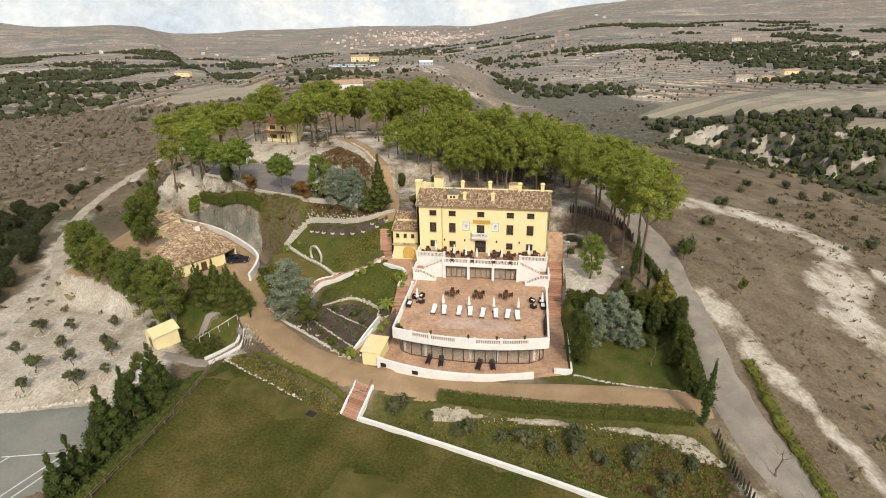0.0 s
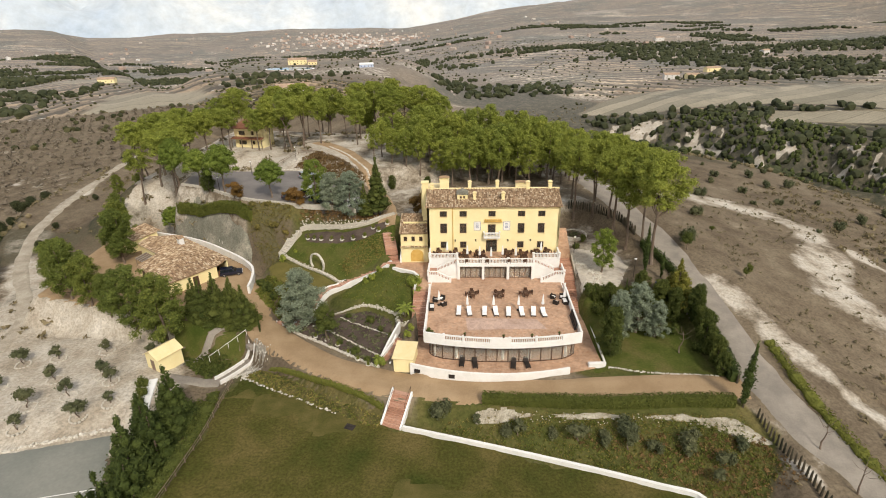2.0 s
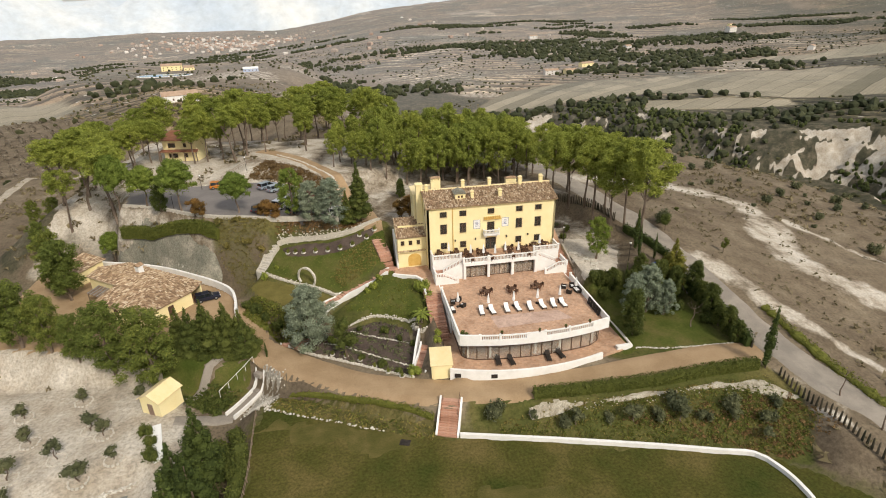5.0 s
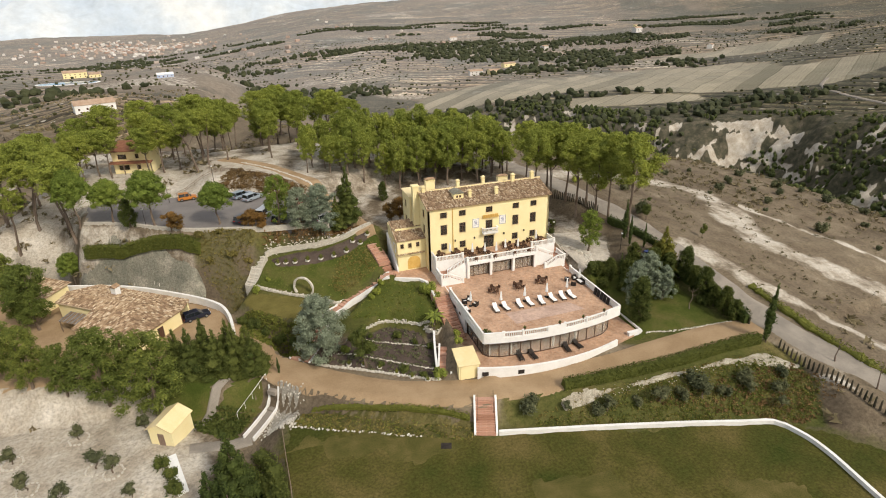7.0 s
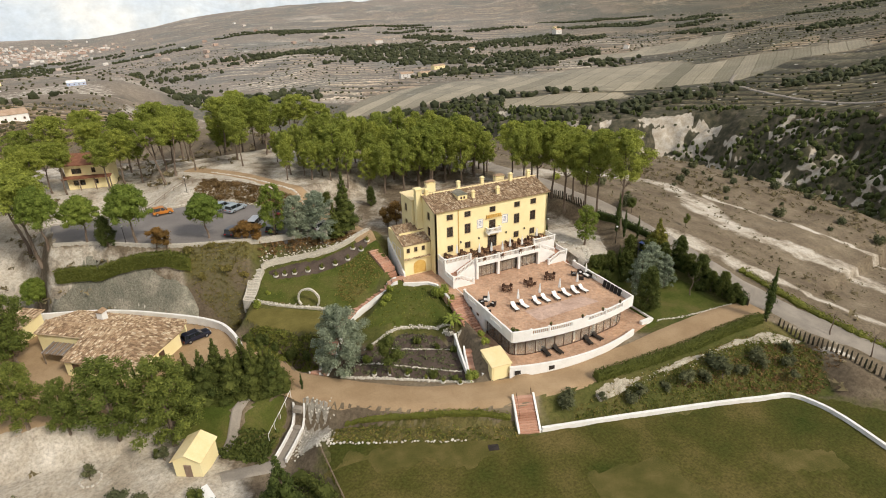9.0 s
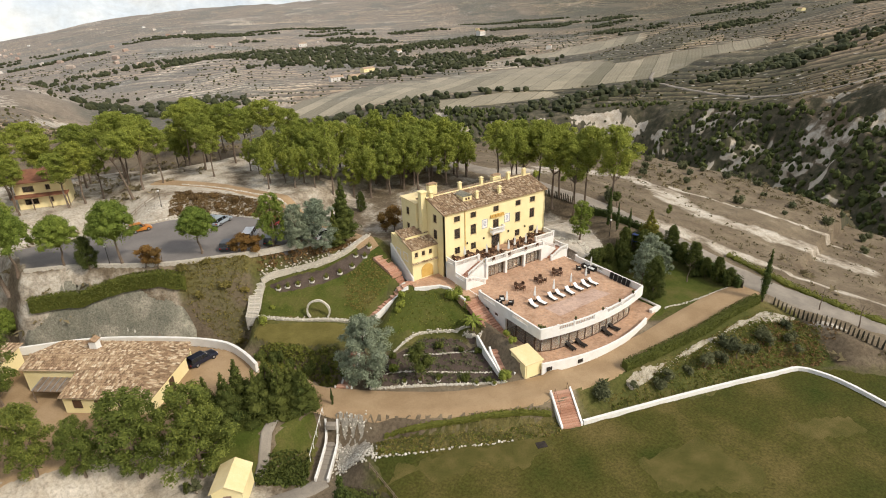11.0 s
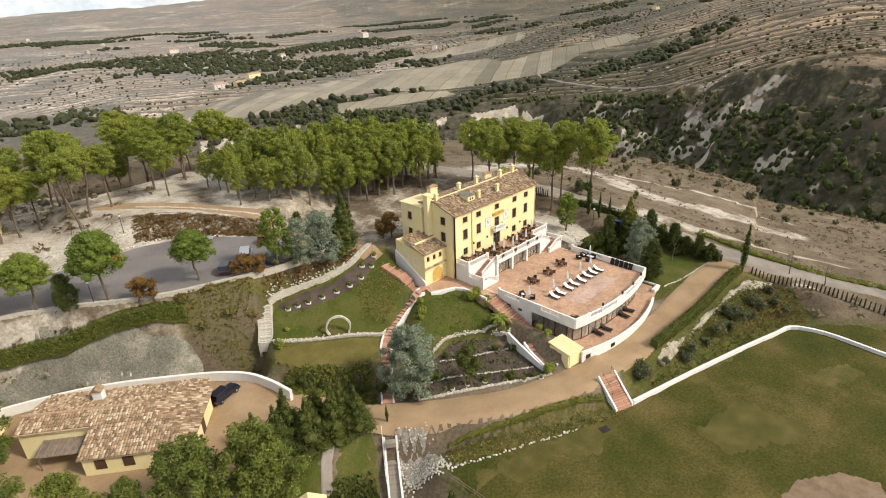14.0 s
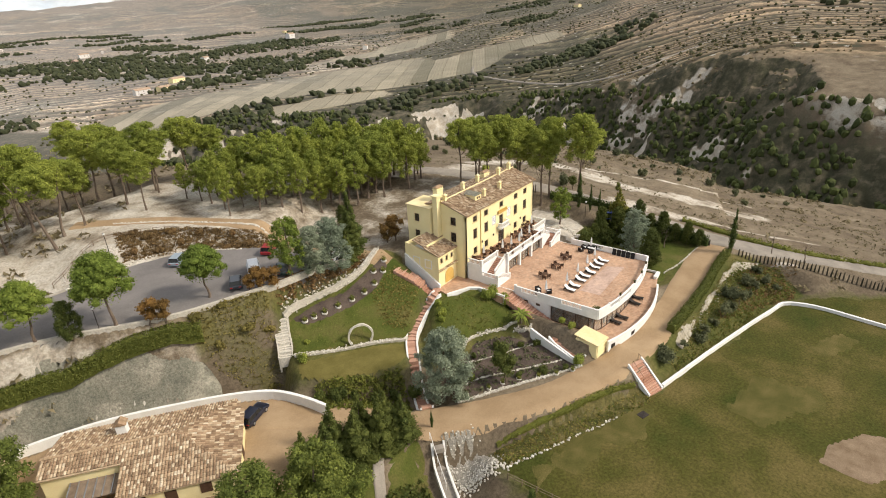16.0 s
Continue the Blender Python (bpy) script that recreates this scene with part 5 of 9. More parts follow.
# ---- pool terrace ----
pt = thing("pool_terrace", "terracotta sun terrace with white parapets above a glazed dining room", "terrace", pose(0, 0, 0))


def bow(x, y0, depth, x0=-10.7, x1=11.25):
    t = (2 * x - x0 - x1) / (x1 - x0)
    return y0 - depth * (1 - t * t)


front = [(x, bow(x, -23.1, 1.5)) for x in np.linspace(-10.7, 11.25, 25)]
bm = bmesh.new()
prism(bm, [(-10.7, -0.1)] + front + [(11.25, -0.1)], -0.55, -0.03)
part("slab", bm, M_WHITE, pt)
bm = bmesh.new()
prism(bm, [(-10.55, -0.15)] + [(x * 0.985, y + 0.15) for x, y in front] + [(11.1, -0.15)], -0.03, 0.0)
prism(bm, [(-13.6, -8.4), (-10.71, -8.7), (-10.71, -2.0), (-11.2, 1.95), (-17.0, 1.95), (-17.6, -0.5), (-13.9, -2.2), (-13.0, -3.6)], -1.2, 0.0)
part("floor", bm, M_TERRACOTTA, pt, "terracotta tiled terrace floor, worn in patches")
bm = bmesh.new()
prism(bm, [(-4.9, -17.6), (5.6, -17.9), (6.9, -20.6), (-4.6, -20.9)], 0.0, 0.006)
part("inlay", bm, M_PALEFLOOR, pt, "paler pink rectangle in the terrace floor")
# parapets: solid lengths and balusters in turn
bm = bmesh.new()


def run(bm, a, b, z0, z1, t=0.14):
    d = Vector((b[0] - a[0], b[1] - a[1]))
    n = Vector((-d.y, d.x)).normalized() * t
    prism(bm, [(a[0] + n.x, a[1] + n.y), (b[0] + n.x, b[1] + n.y), (b[0] - n.x, b[1] - n.y), (a[0] - n.x, a[1] - n.y)], z0, z1)


solid_at = lambda k: k < 3 or k in (10, 11, 12) or k > 20  # noqa: E731
for k in range(24):
    a, b = front[k], front[k + 1]
    run(bm, a, b, -0.62, 0.2)
    if solid_at(k):
        run(bm, a, b, 0.2, 1.05)
for a, b in (((-10.7, -9.2), (-10.7, -10.2)), ((-10.7, -13.2), (-10.7, -17.2)), ((-10.7, -20.6), (-10.7, -23.1)), ((11.25, -8.9), (11.25, -12.2)), ((11.25, -15.0), (11.25, -16.8)), ((11.25, -21.0), (11.25, -23.1))):
    run(bm, a, b, 0.2, 1.05)
run(bm, (-10.7, -9.2), (-10.7, -23.1), -0.62, 0.2)
run(bm, (11.25, -8.9), (11.25, -23.1), -0.62, 0.2)
part("parapet", bm, M_WHITE, pt, "white parapet with rounded corners")
for i0, i1 in ((3, 6), (6, 10), (13, 17), (17, 21)):
    for k in range(i0, i1):
        balustrade(pt, (*front[k], 0.15), (*front[k + 1], 0.15), 0.88)
    post(pt, *front[i0], 0.1, 0.98, 0.14)
for a, b in (((-10.7, -10.2), (-10.7, -13.2)), ((-10.7, -17.2), (-10.7, -20.6)), ((11.25, -12.2), (11.25, -15.0)), ((11.25, -16.8), (11.25, -21.0))):
    balustrade(pt, (*a, 0.15), (*b, 0.15), 0.88)
post(pt, -10.7, -9.1, 0, 1.15)
post(pt, 11.25, -8.8, 0, 1.15)
# the room below
bm = bmesh.new()
box(bm, -10.6, -10.3, -15.3, -8.0, -4.2, -0.55)
box(bm, 10.9, 11.2, -15.3, -8.0, -4.2, -0.55)
box(bm, -10.3, 10.9, -14.6, -14.3, -4.2, -0.55)
part("wall", bm, M_WHITE, pt, "white side walls under the terrace")
for y in (-11.0, -13.2):
    bm = bmesh.new()
    box(bm, -10.63, -10.5, y - 0.35, y + 0.35, -1.45, -1.05)
    part("vent", bm, M_BROWN, pt, "small dark vent in the white wall")
line = [(-10.15, -15.3), (-10.15, -21.5), (-9.6, -22.2)] + [(x, bow(x, -22.3, 1.35)) for x in np.linspace(-8.2, 8.8, 12)] + [(10.2, -22.0), (10.75, -21.4), (10.75, -15.3)]
for a, b in zip(line, line[1:]):
    d = Vector((b[0] - a[0], b[1] - a[1]))
    L = d.length
    m = Matrix.Translation((a[0], a[1], 0)) @ Matrix.Rotation(math.atan2(d.y, d.x), 4, "Z")
    cnt = max(1, round(L / 2.1))
    for k in range(cnt):
        x0, x1 = L * k / cnt, L * (k + 1) / cnt
        bm = bmesh.new()
        for q in ((x0, x0 + 0.07, -3.62, -0.56), (x1 - 0.07, x1, -3.62, -0.56), (x0 + 0.07, x1 - 0.07, -0.68, -0.56), (x0 + 0.07, x1 - 0.07, -3.62, -3.5)):
            box(bm, q[0], q[1], -0.05, 0.05, q[2], q[3])
        fr = part("glazing", bm, M_BROWN, pt, at=m)
        bm = bmesh.new()
        box(bm, x0 + 0.05, x1 - 0.05, -0.01, 0.01, -3.5, -0.68)
        pn = part("pane", bm, M_GLASS, fr)
        pn.visible_shadow = False
for x in (-9.4, -6.2, 0.4, 4.2, 9.4):
    bm = bmesh.new()
    cyl(bm, x, bow(x, -21.7, 1.2), -3.62, -0.55, 0.2, seg=12)
    box(bm, x - 0.28, x + 0.28, bow(x, -21.7, 1.2) - 0.28, bow(x, -21.7, 1.2) + 0.28, -0.8, -0.56)
    part("column", bm, M_WHITE, pt, "white round column behind the glass")
# lower terrace
lo_front = [(x, bow(x, -25.6, 2.0, -12.6, 10.0)) for x in np.linspace(-12.6, 9.4, 22)]
bm = bmesh.new()
prism(bm, [(-12.6, -14.5)] + [(x, y + 0.1) for x, y in lo_front] + [(14.6, -24.4), (14.6, -8)], -4.3, -3.62)
part("floor", bm, M_TERRACOTTA, pt, "terracotta floor of the lower terrace")
part("low_wall", strip_wall(lo_front, -5.2, lambda x, y: -2.45 - 0.02 * (x + 12.6)), M_WHITE, pt, "low white wall curving along the gravel path")
for x in (-11.6, -6.8):
    bm = bmesh.new()
    y = bow(x, -25.6, 2.0, -12.6, 10.0)
    box(bm, x - 0.42, x + 0.42, y - 0.24, y - 0.1, -3.7, -3.1, 0.01, m=Matrix.Translation((x, y, 0)) @ Matrix.Rotation(-0.14, 4, "Z") @ Matrix.Translation((-x, -y, 0)))
    part("grille", bm, M_DARK, pt, "dark grille set in the low white wall")
bm = bmesh.new()
run(bm, (14.6, -24.3), (14.6, -9.0), -4.3, -3.2, 0.12)
run(bm, (12.2, -24.5), (14.6, -24.4), -4.3, -3.1, 0.3)
part("kerb_wall", bm, M_WHITE, pt)
# brick walk beside the hotel and steps down both sides
bm = bmesh.new()
prism(bm, [(11.5, 3.0), (14.4, 3.0), (14.4, 9.4), (11.5, 9.4)], -4.2, lambda x, y: 0.4 + (y - 3.0) * 0.5)
part("side_walk", bm, M_TERRACOTTA, pt, "sloping terracotta walk beside the hotel")
for x0, x1, y0, y1, za, zb, n in ((-13.4, -10.9, -8.7, -17.5, 0.0, -3.62, 20), (11.6, 14.3, 3.0, -10.0, 0.4, -3.5, 24)):
    steps = thing("brick_steps", "shallow terracotta brick steps beside the terrace", "steps", pose(0, 0, 0), kind="structure")
    for k in range(n):
        bm = bmesh.new()
        ya, yb = y0 + (y1 - y0) * k / n, y0 + (y1 - y0) * (k + 1) / n
        z = za + (zb - za) * (k + 1) / n
        box(bm, x0, x1, min(ya, yb), max(ya, yb), z - 0.9, z, 0.015)
        part("step", bm, M_BRICKSTEP, steps)
bm = bmesh.new()
prism(bm, [(14.35, -10.0), (14.65, -10.0), (14.65, 3.2), (14.35, 3.2)], -4.5, lambda x, y: -2.9 + (y + 10.0) * 0.3)
tagged(part("stair_side_wall", bm, M_STONE, None), "low rendered wall beside the brick steps", "wall", kind="structure")

# yellow store at the foot of the terrace
hut = thing("store_hut", "small yellow store with a pale pitched roof by the path", "hut", pose(-13.4, -23.6, -4.5, 0, 0, -6))
part("wall", wall_grid(2.6, 0, 2.45, 0.2, []), M_YELLOW, hut, at=pose(-1.3, -1.6, 0))
part("wall", wall_grid(3.4, 0, 2.45, 0.2, [(1.2, 2.2, 0.05, 2.0)]), M_YELLOW, hut, at=pose(-1.5, 1.9, 0, 0, 0, -90))
bm = bmesh.new()
box(bm, 1.1, 1.3, -1.4, 1.9, 0, 2.45)
box(bm, -1.3, 1.1, 1.7, 1.9, 0, 2.45)
part("wall", bm, M_YELLOW, hut)
bm = bmesh.new()
box(bm, -1.46, -1.38, -0.35, 0.65, 0.05, 2.0)
part("door", bm, M_SHUTTER, hut, "faded wooden store door")
bm = bmesh.new()
v = [bm.verts.new(p) for p in ((-1.65, -1.8, 2.42), (1.45, -1.8, 2.42), (1.45, 2.1, 2.85), (-1.65, 2.1, 2.85))]
u = [bm.verts.new((w.co.x, w.co.y, w.co.z + 0.12)) for w in v]
bm.faces.new(u)
bm.faces.new(v[::-1])
for i in range(4):
    bm.faces.new((v[i], v[(i + 1) % 4], u[(i + 1) % 4], u[i]))
part("roof", bm, M_PALEROOF, hut)

# ---- annex ----
ANG = math.atan2(-8.4, 11.1)
annex = thing("annex", "long yellow annex with a weathered hipped clay tile roof", "house", Matrix.Translation((-70.8, 15.2, -4.7)) @ Matrix.Rotation(ANG, 4, "Z"))
S = 0.27
RZ = 4.4


def roof_z(u, v):
    return RZ - S * max(abs(v), (u - 13.9) if u > 13.9 else 0)


pieces = [([(0, -2.6), (8.3, -2.6), (8.3, -6.8), (20.7, -6.8), (13.9, 0), (0, 0)], "front"), ([(0, 0), (13.9, 0), (19.8, 5.9), (0, 5.9)], "rear"), ([(13.9, 0), (20.7, -6.8), (20.7, 3.2), (19.8, 5.9)], "end")]
for poly, nm in pieces:
    bm = bmesh.new()
    prism(bm, poly, lambda x, y: roof_z(x, y) - 0.02, lambda x, y: roof_z(x, y) + 0.08)
    rf = part("roof", bm, M_TILE, annex, "weathered ochre and brown clay tile roof")
    if nm == "front":
        me = tile_plane([(u, (v + 6.8) * math.hypot(1, S)) for u, v in poly], (0, -6.8, RZ - 6.8 * S + 0.08), (1, 0, 0), (0, 1, S), pitch=0.33, row=0.5, seed=21)
    elif nm == "rear":
        me = tile_plane([(-u, (5.9 - v) * math.hypot(1, S)) for u, v in poly], (0, 5.9, RZ - 5.9 * S + 0.08), (-1, 0, 0), (0, -1, S), pitch=0.33, row=0.5, seed=22)
    else:
        me = tile_plane([(v, (20.7 - u) * math.hypot(1, S)) for u, v in poly], (20.7, 0, RZ - 6.8 * S + 0.08), (0, 1, 0), (-1, 0, S), pitch=0.33, row=0.5, seed=23)
    part("tiles", me, None, rf)["kind"] = "stuff"
bm = bmesh.new()
prism(bm, [(0.3, -2.3), (8.6, -2.3), (8.6, -2.0), (0.3, -2.0)], -0.2, roof_z(1, 2.3) - 0.03)
prism(bm, [(8.6, -6.5), (20.4, -6.5), (20.4, -6.2), (8.6, -6.2)], -0.2, roof_z(9, 6.5) - 0.03)
prism(bm, [(8.6, -6.2), (8.9, -6.2), (8.9, -2.0), (8.6, -2.0)], -0.2, lambda x, y: roof_z(x, y) - 0.03)
prism(bm, [(20.1, -6.2), (20.4, -6.2), (20.4, 2.9), (20.1, 2.9)], -0.2, roof_z(20.4, 0) - 0.04)
prism(bm, [(0.3, 5.4), (19.6, 5.4), (19.6, 5.7), (0.3, 5.7)], -0.2, roof_z(1, 5.7) - 0.03)
prism(bm, [(0.3, 0), (0.6, 0), (0.6, 5.4), (0.3, 5.4)], -0.2, lambda x, y: roof_z(x, y) - 0.03)
prism(bm, [(0.3, -2.0), (0.6, -2.0), (0.6, 0), (0.3, 0)], -0.2, lambda x, y: roof_z(x, y) - 0.03)
part("wall", bm, M_YELLOW, annex, "yellow rendered annex walls")
for x in (10.5, 13.5, 17.0):
    bm = bmesh.new()
    box(bm, x - 0.6, x + 0.6, -6.56, -6.48, 0.9, 2.2, 0.01)
    part("window", bm, M_BROWN, annex, "dark framed annex window")
bm = bmesh.new()
box(bm, 20.38, 20.46, -2.0, -0.9, 0.0, 2.0, 0.01)
part("door", bm, M_BROWN, annex, "dark annex door")
bm = bmesh.new()
prism(bm, [(3.0, -2.4), (8.4, -2.4), (8.4, -4.8), (3.0, -4.8)], lambda x, y: 2.5 + (y + 2.4) * 0.2, lambda x, y: 2.56 + (y + 2.4) * 0.2)
pergola = part("lean_to_roof", bm, M_WOOD, annex, "brown ribbed lean-to roof on posts")
for k in range(7):
    bm = bmesh.new()
    prism(bm, [(3.0 + k * 0.87, -2.4), (3.1 + k * 0.87, -2.4), (3.1 + k * 0.87, -4.8), (3.0 + k * 0.87, -4.8)], lambda x, y: 2.56 + (y + 2.4) * 0.2, lambda x, y: 2.66 + (y + 2.4) * 0.2)
    part("rib", bm, M_METAL, pergola)
for x in (3.1, 8.2):
    bm = bmesh.new()
    box(bm, x - 0.06, x + 0.06, -4.75, -4.63, -0.2, 2.05)
    part("post", bm, M_WOOD, pergola)
for cu, cv, ch in ((7.4, 2.9, 1.5),):
    bm = bmesh.new()
    box(bm, cu - 0.55, cu + 0.55, cv - 0.5, cv + 0.5, 3.2, 3.2 + ch + 0.4, 0.03)
    ck = part("chimney", bm, M_WHITE, annex, "white chimney with a tiled cap")
    bm = bmesh.new()
    z = 3.6 + ch
    v = [bm.verts.new(p) for p in ((cu - 0.7, cv - 0.65, z), (cu + 0.7, cv - 0.65, z), (cu + 0.7, cv + 0.65, z), (cu - 0.7, cv + 0.65, z), (cu, cv - 0.65, z + 0.5), (cu, cv + 0.65, z + 0.5))]
    for f in ((0, 1, 4), (2, 3, 5), (1, 2, 5, 4), (3, 0, 4, 5), (3, 2, 1, 0)):
        bm.faces.new([v[i] for i in f])
    part("cap", bm, M_TILE, ck)
bm = bmesh.new()
bmesh.ops.create_cone(bm, cap_ends=True, segments=7, radius1=0.2, radius2=0.17, depth=0.48)
ridge_me = bpy.data.meshes.new("ridge_tile")
bm.to_mesh(ridge_me)
bm.free()
ridge_me.materials.append(M_TILE)
for j in range(32):
    part("ridge_tile", ridge_me, None, annex, at=Matrix.Translation((0.2 + j * 0.43, 0, RZ + 0.1)) @ Matrix.Rotation(math.pi / 2, 4, "Y"))
out = thing("outbuilding", "small yellow outbuilding with a tiled lean-to roof", "outbuilding", Matrix.Translation((-76.5, 20.5, -4.7)) @ Matrix.Rotation(ANG, 4, "Z"))
bm = bmesh.new()
prism(bm, [(-4, -3), (2.5, -3), (2.5, 3), (-4, 3)], -0.2, lambda x, y: 2.9 + y * 0.12)
part("wall", bm, M_YELLOW, out)
bm = bmesh.new()
prism(bm, [(-4.3, -3.4), (2.8, -3.4), (2.8, 3.3), (-4.3, 3.3)], lambda x, y: 2.92 + y * 0.12, lambda x, y: 3.0 + y * 0.12)
ro = part("roof", bm, M_TILE, out)
part("tiles", tile_plane([(0, 0), (7.1, 0), (7.1, 6.7), (0, 6.7)], (-4.3, -3.4, 2.6), (1, 0, 0), (0, 1, 0.12), pitch=0.33, row=0.5, seed=31), None, ro)["kind"] = "stuff"

# white wall round the yard
WALL = spline([(-76, 25.8), (-67, 22.6), (-61, 19.5), (-55, 15.2), (-50, 11.1), (-46.7, 7.3), (-45.2, 3), (-44.6, -0.8)], 1.0)
tagged(part("yard_wall", strip_wall(WALL, -5.2, -3.35, 0.22), M_WHITE, None), "curved white wall round the annex yard", "wall", kind="structure")

# ---- guest house ----
guest = thing("guest_house", "two-storey yellow guest house with red-brown roofs among pines", "house", pose(-66.5, 70.5, 6.0, 0, 0, -12))
part("wall", wall_grid(9, -0.5, 5.6, 0.3, [(1.2, 3.6, 0.9, 2.1), (5.5, 6.3, 1.0, 2.1), (1.4, 3.4, 3.6, 4.8), (5.5, 6.3, 3.7, 4.8)]), M_YELLOW, guest, at=pose(-4.5, -3, 0))
bm = bmesh.new()
box(bm, -4.5, -4.2, -2.7, 3, -0.5, 5.6)
box(bm, 4.2, 4.5, -2.7, 3, -0.5, 5.6)
box(bm, -4.2, 4.2, 2.7, 3, -0.5, 5.6)
part("wall", bm, M_YELLOW, guest)
for x, w, z, h in ((-2.1, 2.4, 0.9, 1.2), (1.4, 0.8, 1.0, 1.1), (-2.1, 2.0, 3.6, 1.2), (1.4, 0.8, 3.7, 1.1)):
    put_window(guest, window_unit(w, h), pose(x, -3, z))
for z0, y0, y1, nm in ((2.75, -4.6, -3.0, "porch roof"), (5.6, -3.8, 3.6, "main roof")):
    bm = bmesh.new()
    prism(bm, [(-5, y0), (5, y0), (5, y1), (-5, y1)], lambda x, y: z0 + (y - y0) * 0.16, lambda x, y: z0 + 0.16 + (y - y0) * 0.16)
    part("roof", bm, M_RUSTROOF, guest, "red-brown " + nm)
for x in (-4.8, -1.6, 1.6, 4.8):
    bm = bmesh.new()
    box(bm, x - 0.1, x + 0.1, -4.5, -4.3, -0.5, 2.75)
    part("porch_post", bm, M_WOOD, guest)

# ---- garden shed ----
shed = thing("garden_shed", "small pale yellow gabled shed beside the olive plot", "shed", pose(-52.8, -17.2, -8.7, 0, 0, -30))
bm = bmesh.new()
for a in ((-1.7, 1.7, -2.0, -1.85), (-1.7, 1.7, 1.85, 2.0)):
    v = [bm.verts.new((x, y, z)) for y in (a[2], a[3]) for x, z in ((-1.7, -0.4), (1.7, -0.4), (1.7, 2.4), (0, 3.3), (-1.7, 2.4))]
    bm.faces.new(v[:5])
    bm.faces.new(v[5:][::-1])
    for i in range(5):
        bm.faces.new((v[i], v[i + 5], v[(i + 1) % 5 + 5], v[(i + 1) % 5]))
box(bm, -1.7, -1.55, -1.85, 1.85, -0.4, 2.4)
box(bm, 1.55, 1.7, -1.85, 1.85, -0.4, 2.4)
bmesh.ops.recalc_face_normals(bm, faces=bm.faces)
part("wall", bm, M_YELLOW, shed)
for s in (-1, 1):
    bm = bmesh.new()
    v = [bm.verts.new(p) for p in ((0, -2.25, 3.36), (0, 2.25, 3.36), (s * 1.95, 2.25, 2.3), (s * 1.95, -2.25, 2.3))]
    u = [bm.verts.new((w.co.x, w.co.y, w.co.z + 0.1)) for w in v]
    bm.faces.new(u)
    bm.faces.new(v[::-1])
    for i in range(4):
        bm.faces.new((v[i], v[(i + 1) % 4], u[(i + 1) % 4], u[i]))
    bmesh.ops.recalc_face_normals(bm, faces=bm.faces)
    part("roof", bm, M_PALEROOF, shed, "pale yellow metal roof slope")
bm = bmesh.new()
box(bm, -0.45, 0.45, -2.06, -1.99, -0.2, 1.8, 0.01)
part("door", bm, M_SHUTTER, shed)


# ---- plants ----
prng = np.random.default_rng(7)
M_HEDGE = leaf_material("hedge_leaves", (0.085, 0.105, 0.02), (0.205, 0.215, 0.05))
M_BANK = leaf_material("bank_growth", (0.14, 0.12, 0.035), (0.28, 0.235, 0.08))
M_REDBANK = leaf_material("red_brown_growth", (0.13, 0.08, 0.038), (0.26, 0.17, 0.08))
M_STONE_PINE = leaf_material("stone_pine_needles", (0.085, 0.125, 0.022), (0.22, 0.285, 0.058), (0.30, 0.355, 0.09))


def cards(centres, normals, size, rng, spread=0.8, slim=1.0):
    """Leaf tufts: small blades round the centres, roughly facing along the normals."""
    n = len(centres)
    nrm = normals + spread * rng.normal(size=(n, 3))
    nrm /= np.linalg.norm(nrm, axis=1, keepdims=True) + 1e-9
    t = np.cross(nrm, rng.normal(size=(n, 3)))
    t /= np.linalg.norm(t, axis=1, keepdims=True) + 1e-9
    b = np.cross(nrm, t)
    s = (size * rng.uniform(0.6, 1.3, n))[:, None]
    w = s * rng.uniform(0.3, 0.6, n)[:, None] * slim
    v = np.stack([centres - t * s * 1.1 + b * w * 0.7, centres + t * s * 1.1 + b * w * 0.5 + nrm * s * 0.2, centres - b * w * 1.5], 1).reshape(-1, 3)
    return v, np.arange(3 * n).reshape(n, 3)


def ball(rng, n, up=0.25):
    d = rng.normal(size=(n, 3))
    d[:, 2] += up * 1.2
    return d / np.linalg.norm(d, axis=1, keepdims=True)


def crown_mesh(name, clumps, material, size, per, rng, core=0.72, up=0.35):
    """A crown of clumps (x, y, z, rx, rz): leaf tufts on a rough inner body."""
    V, F, base = [], [], 0
    for x, y, z, rx, rz in clumps:
        n = max(12, int(per * rx * rz))
        d = ball(rng, n, up)
        rr = rng.uniform(0.62, 1.16, n)[:, None]
        c = np.array([x, y, z]) + d * rr * np.array([rx, rx, rz])
        v, f = cards(c, d + np.array([0, 0, 0.45]), size, rng)
        V.append(v)
        F += (f + base).tolist()
        base += len(v)
        if core:
            bm = bmesh.new()
            bmesh.ops.create_icosphere(bm, subdivisions=1, radius=1.0)
            vv = np.array([q.co[:] for q in bm.verts])
            ff = [[q.index for q in face.verts] for face in bm.faces]
            bm.free()
            vv *= (core * rng.uniform(0.8, 1.12, len(vv)))[:, None]
            vv = np.array([x, y, z]) + vv * np.array([rx, rx, rz])
            V.append(vv)
            F += [[i + base for i in q] for q in ff]
            base += len(vv)
    return mesh_from(name, np.concatenate(V).tolist(), F, material)


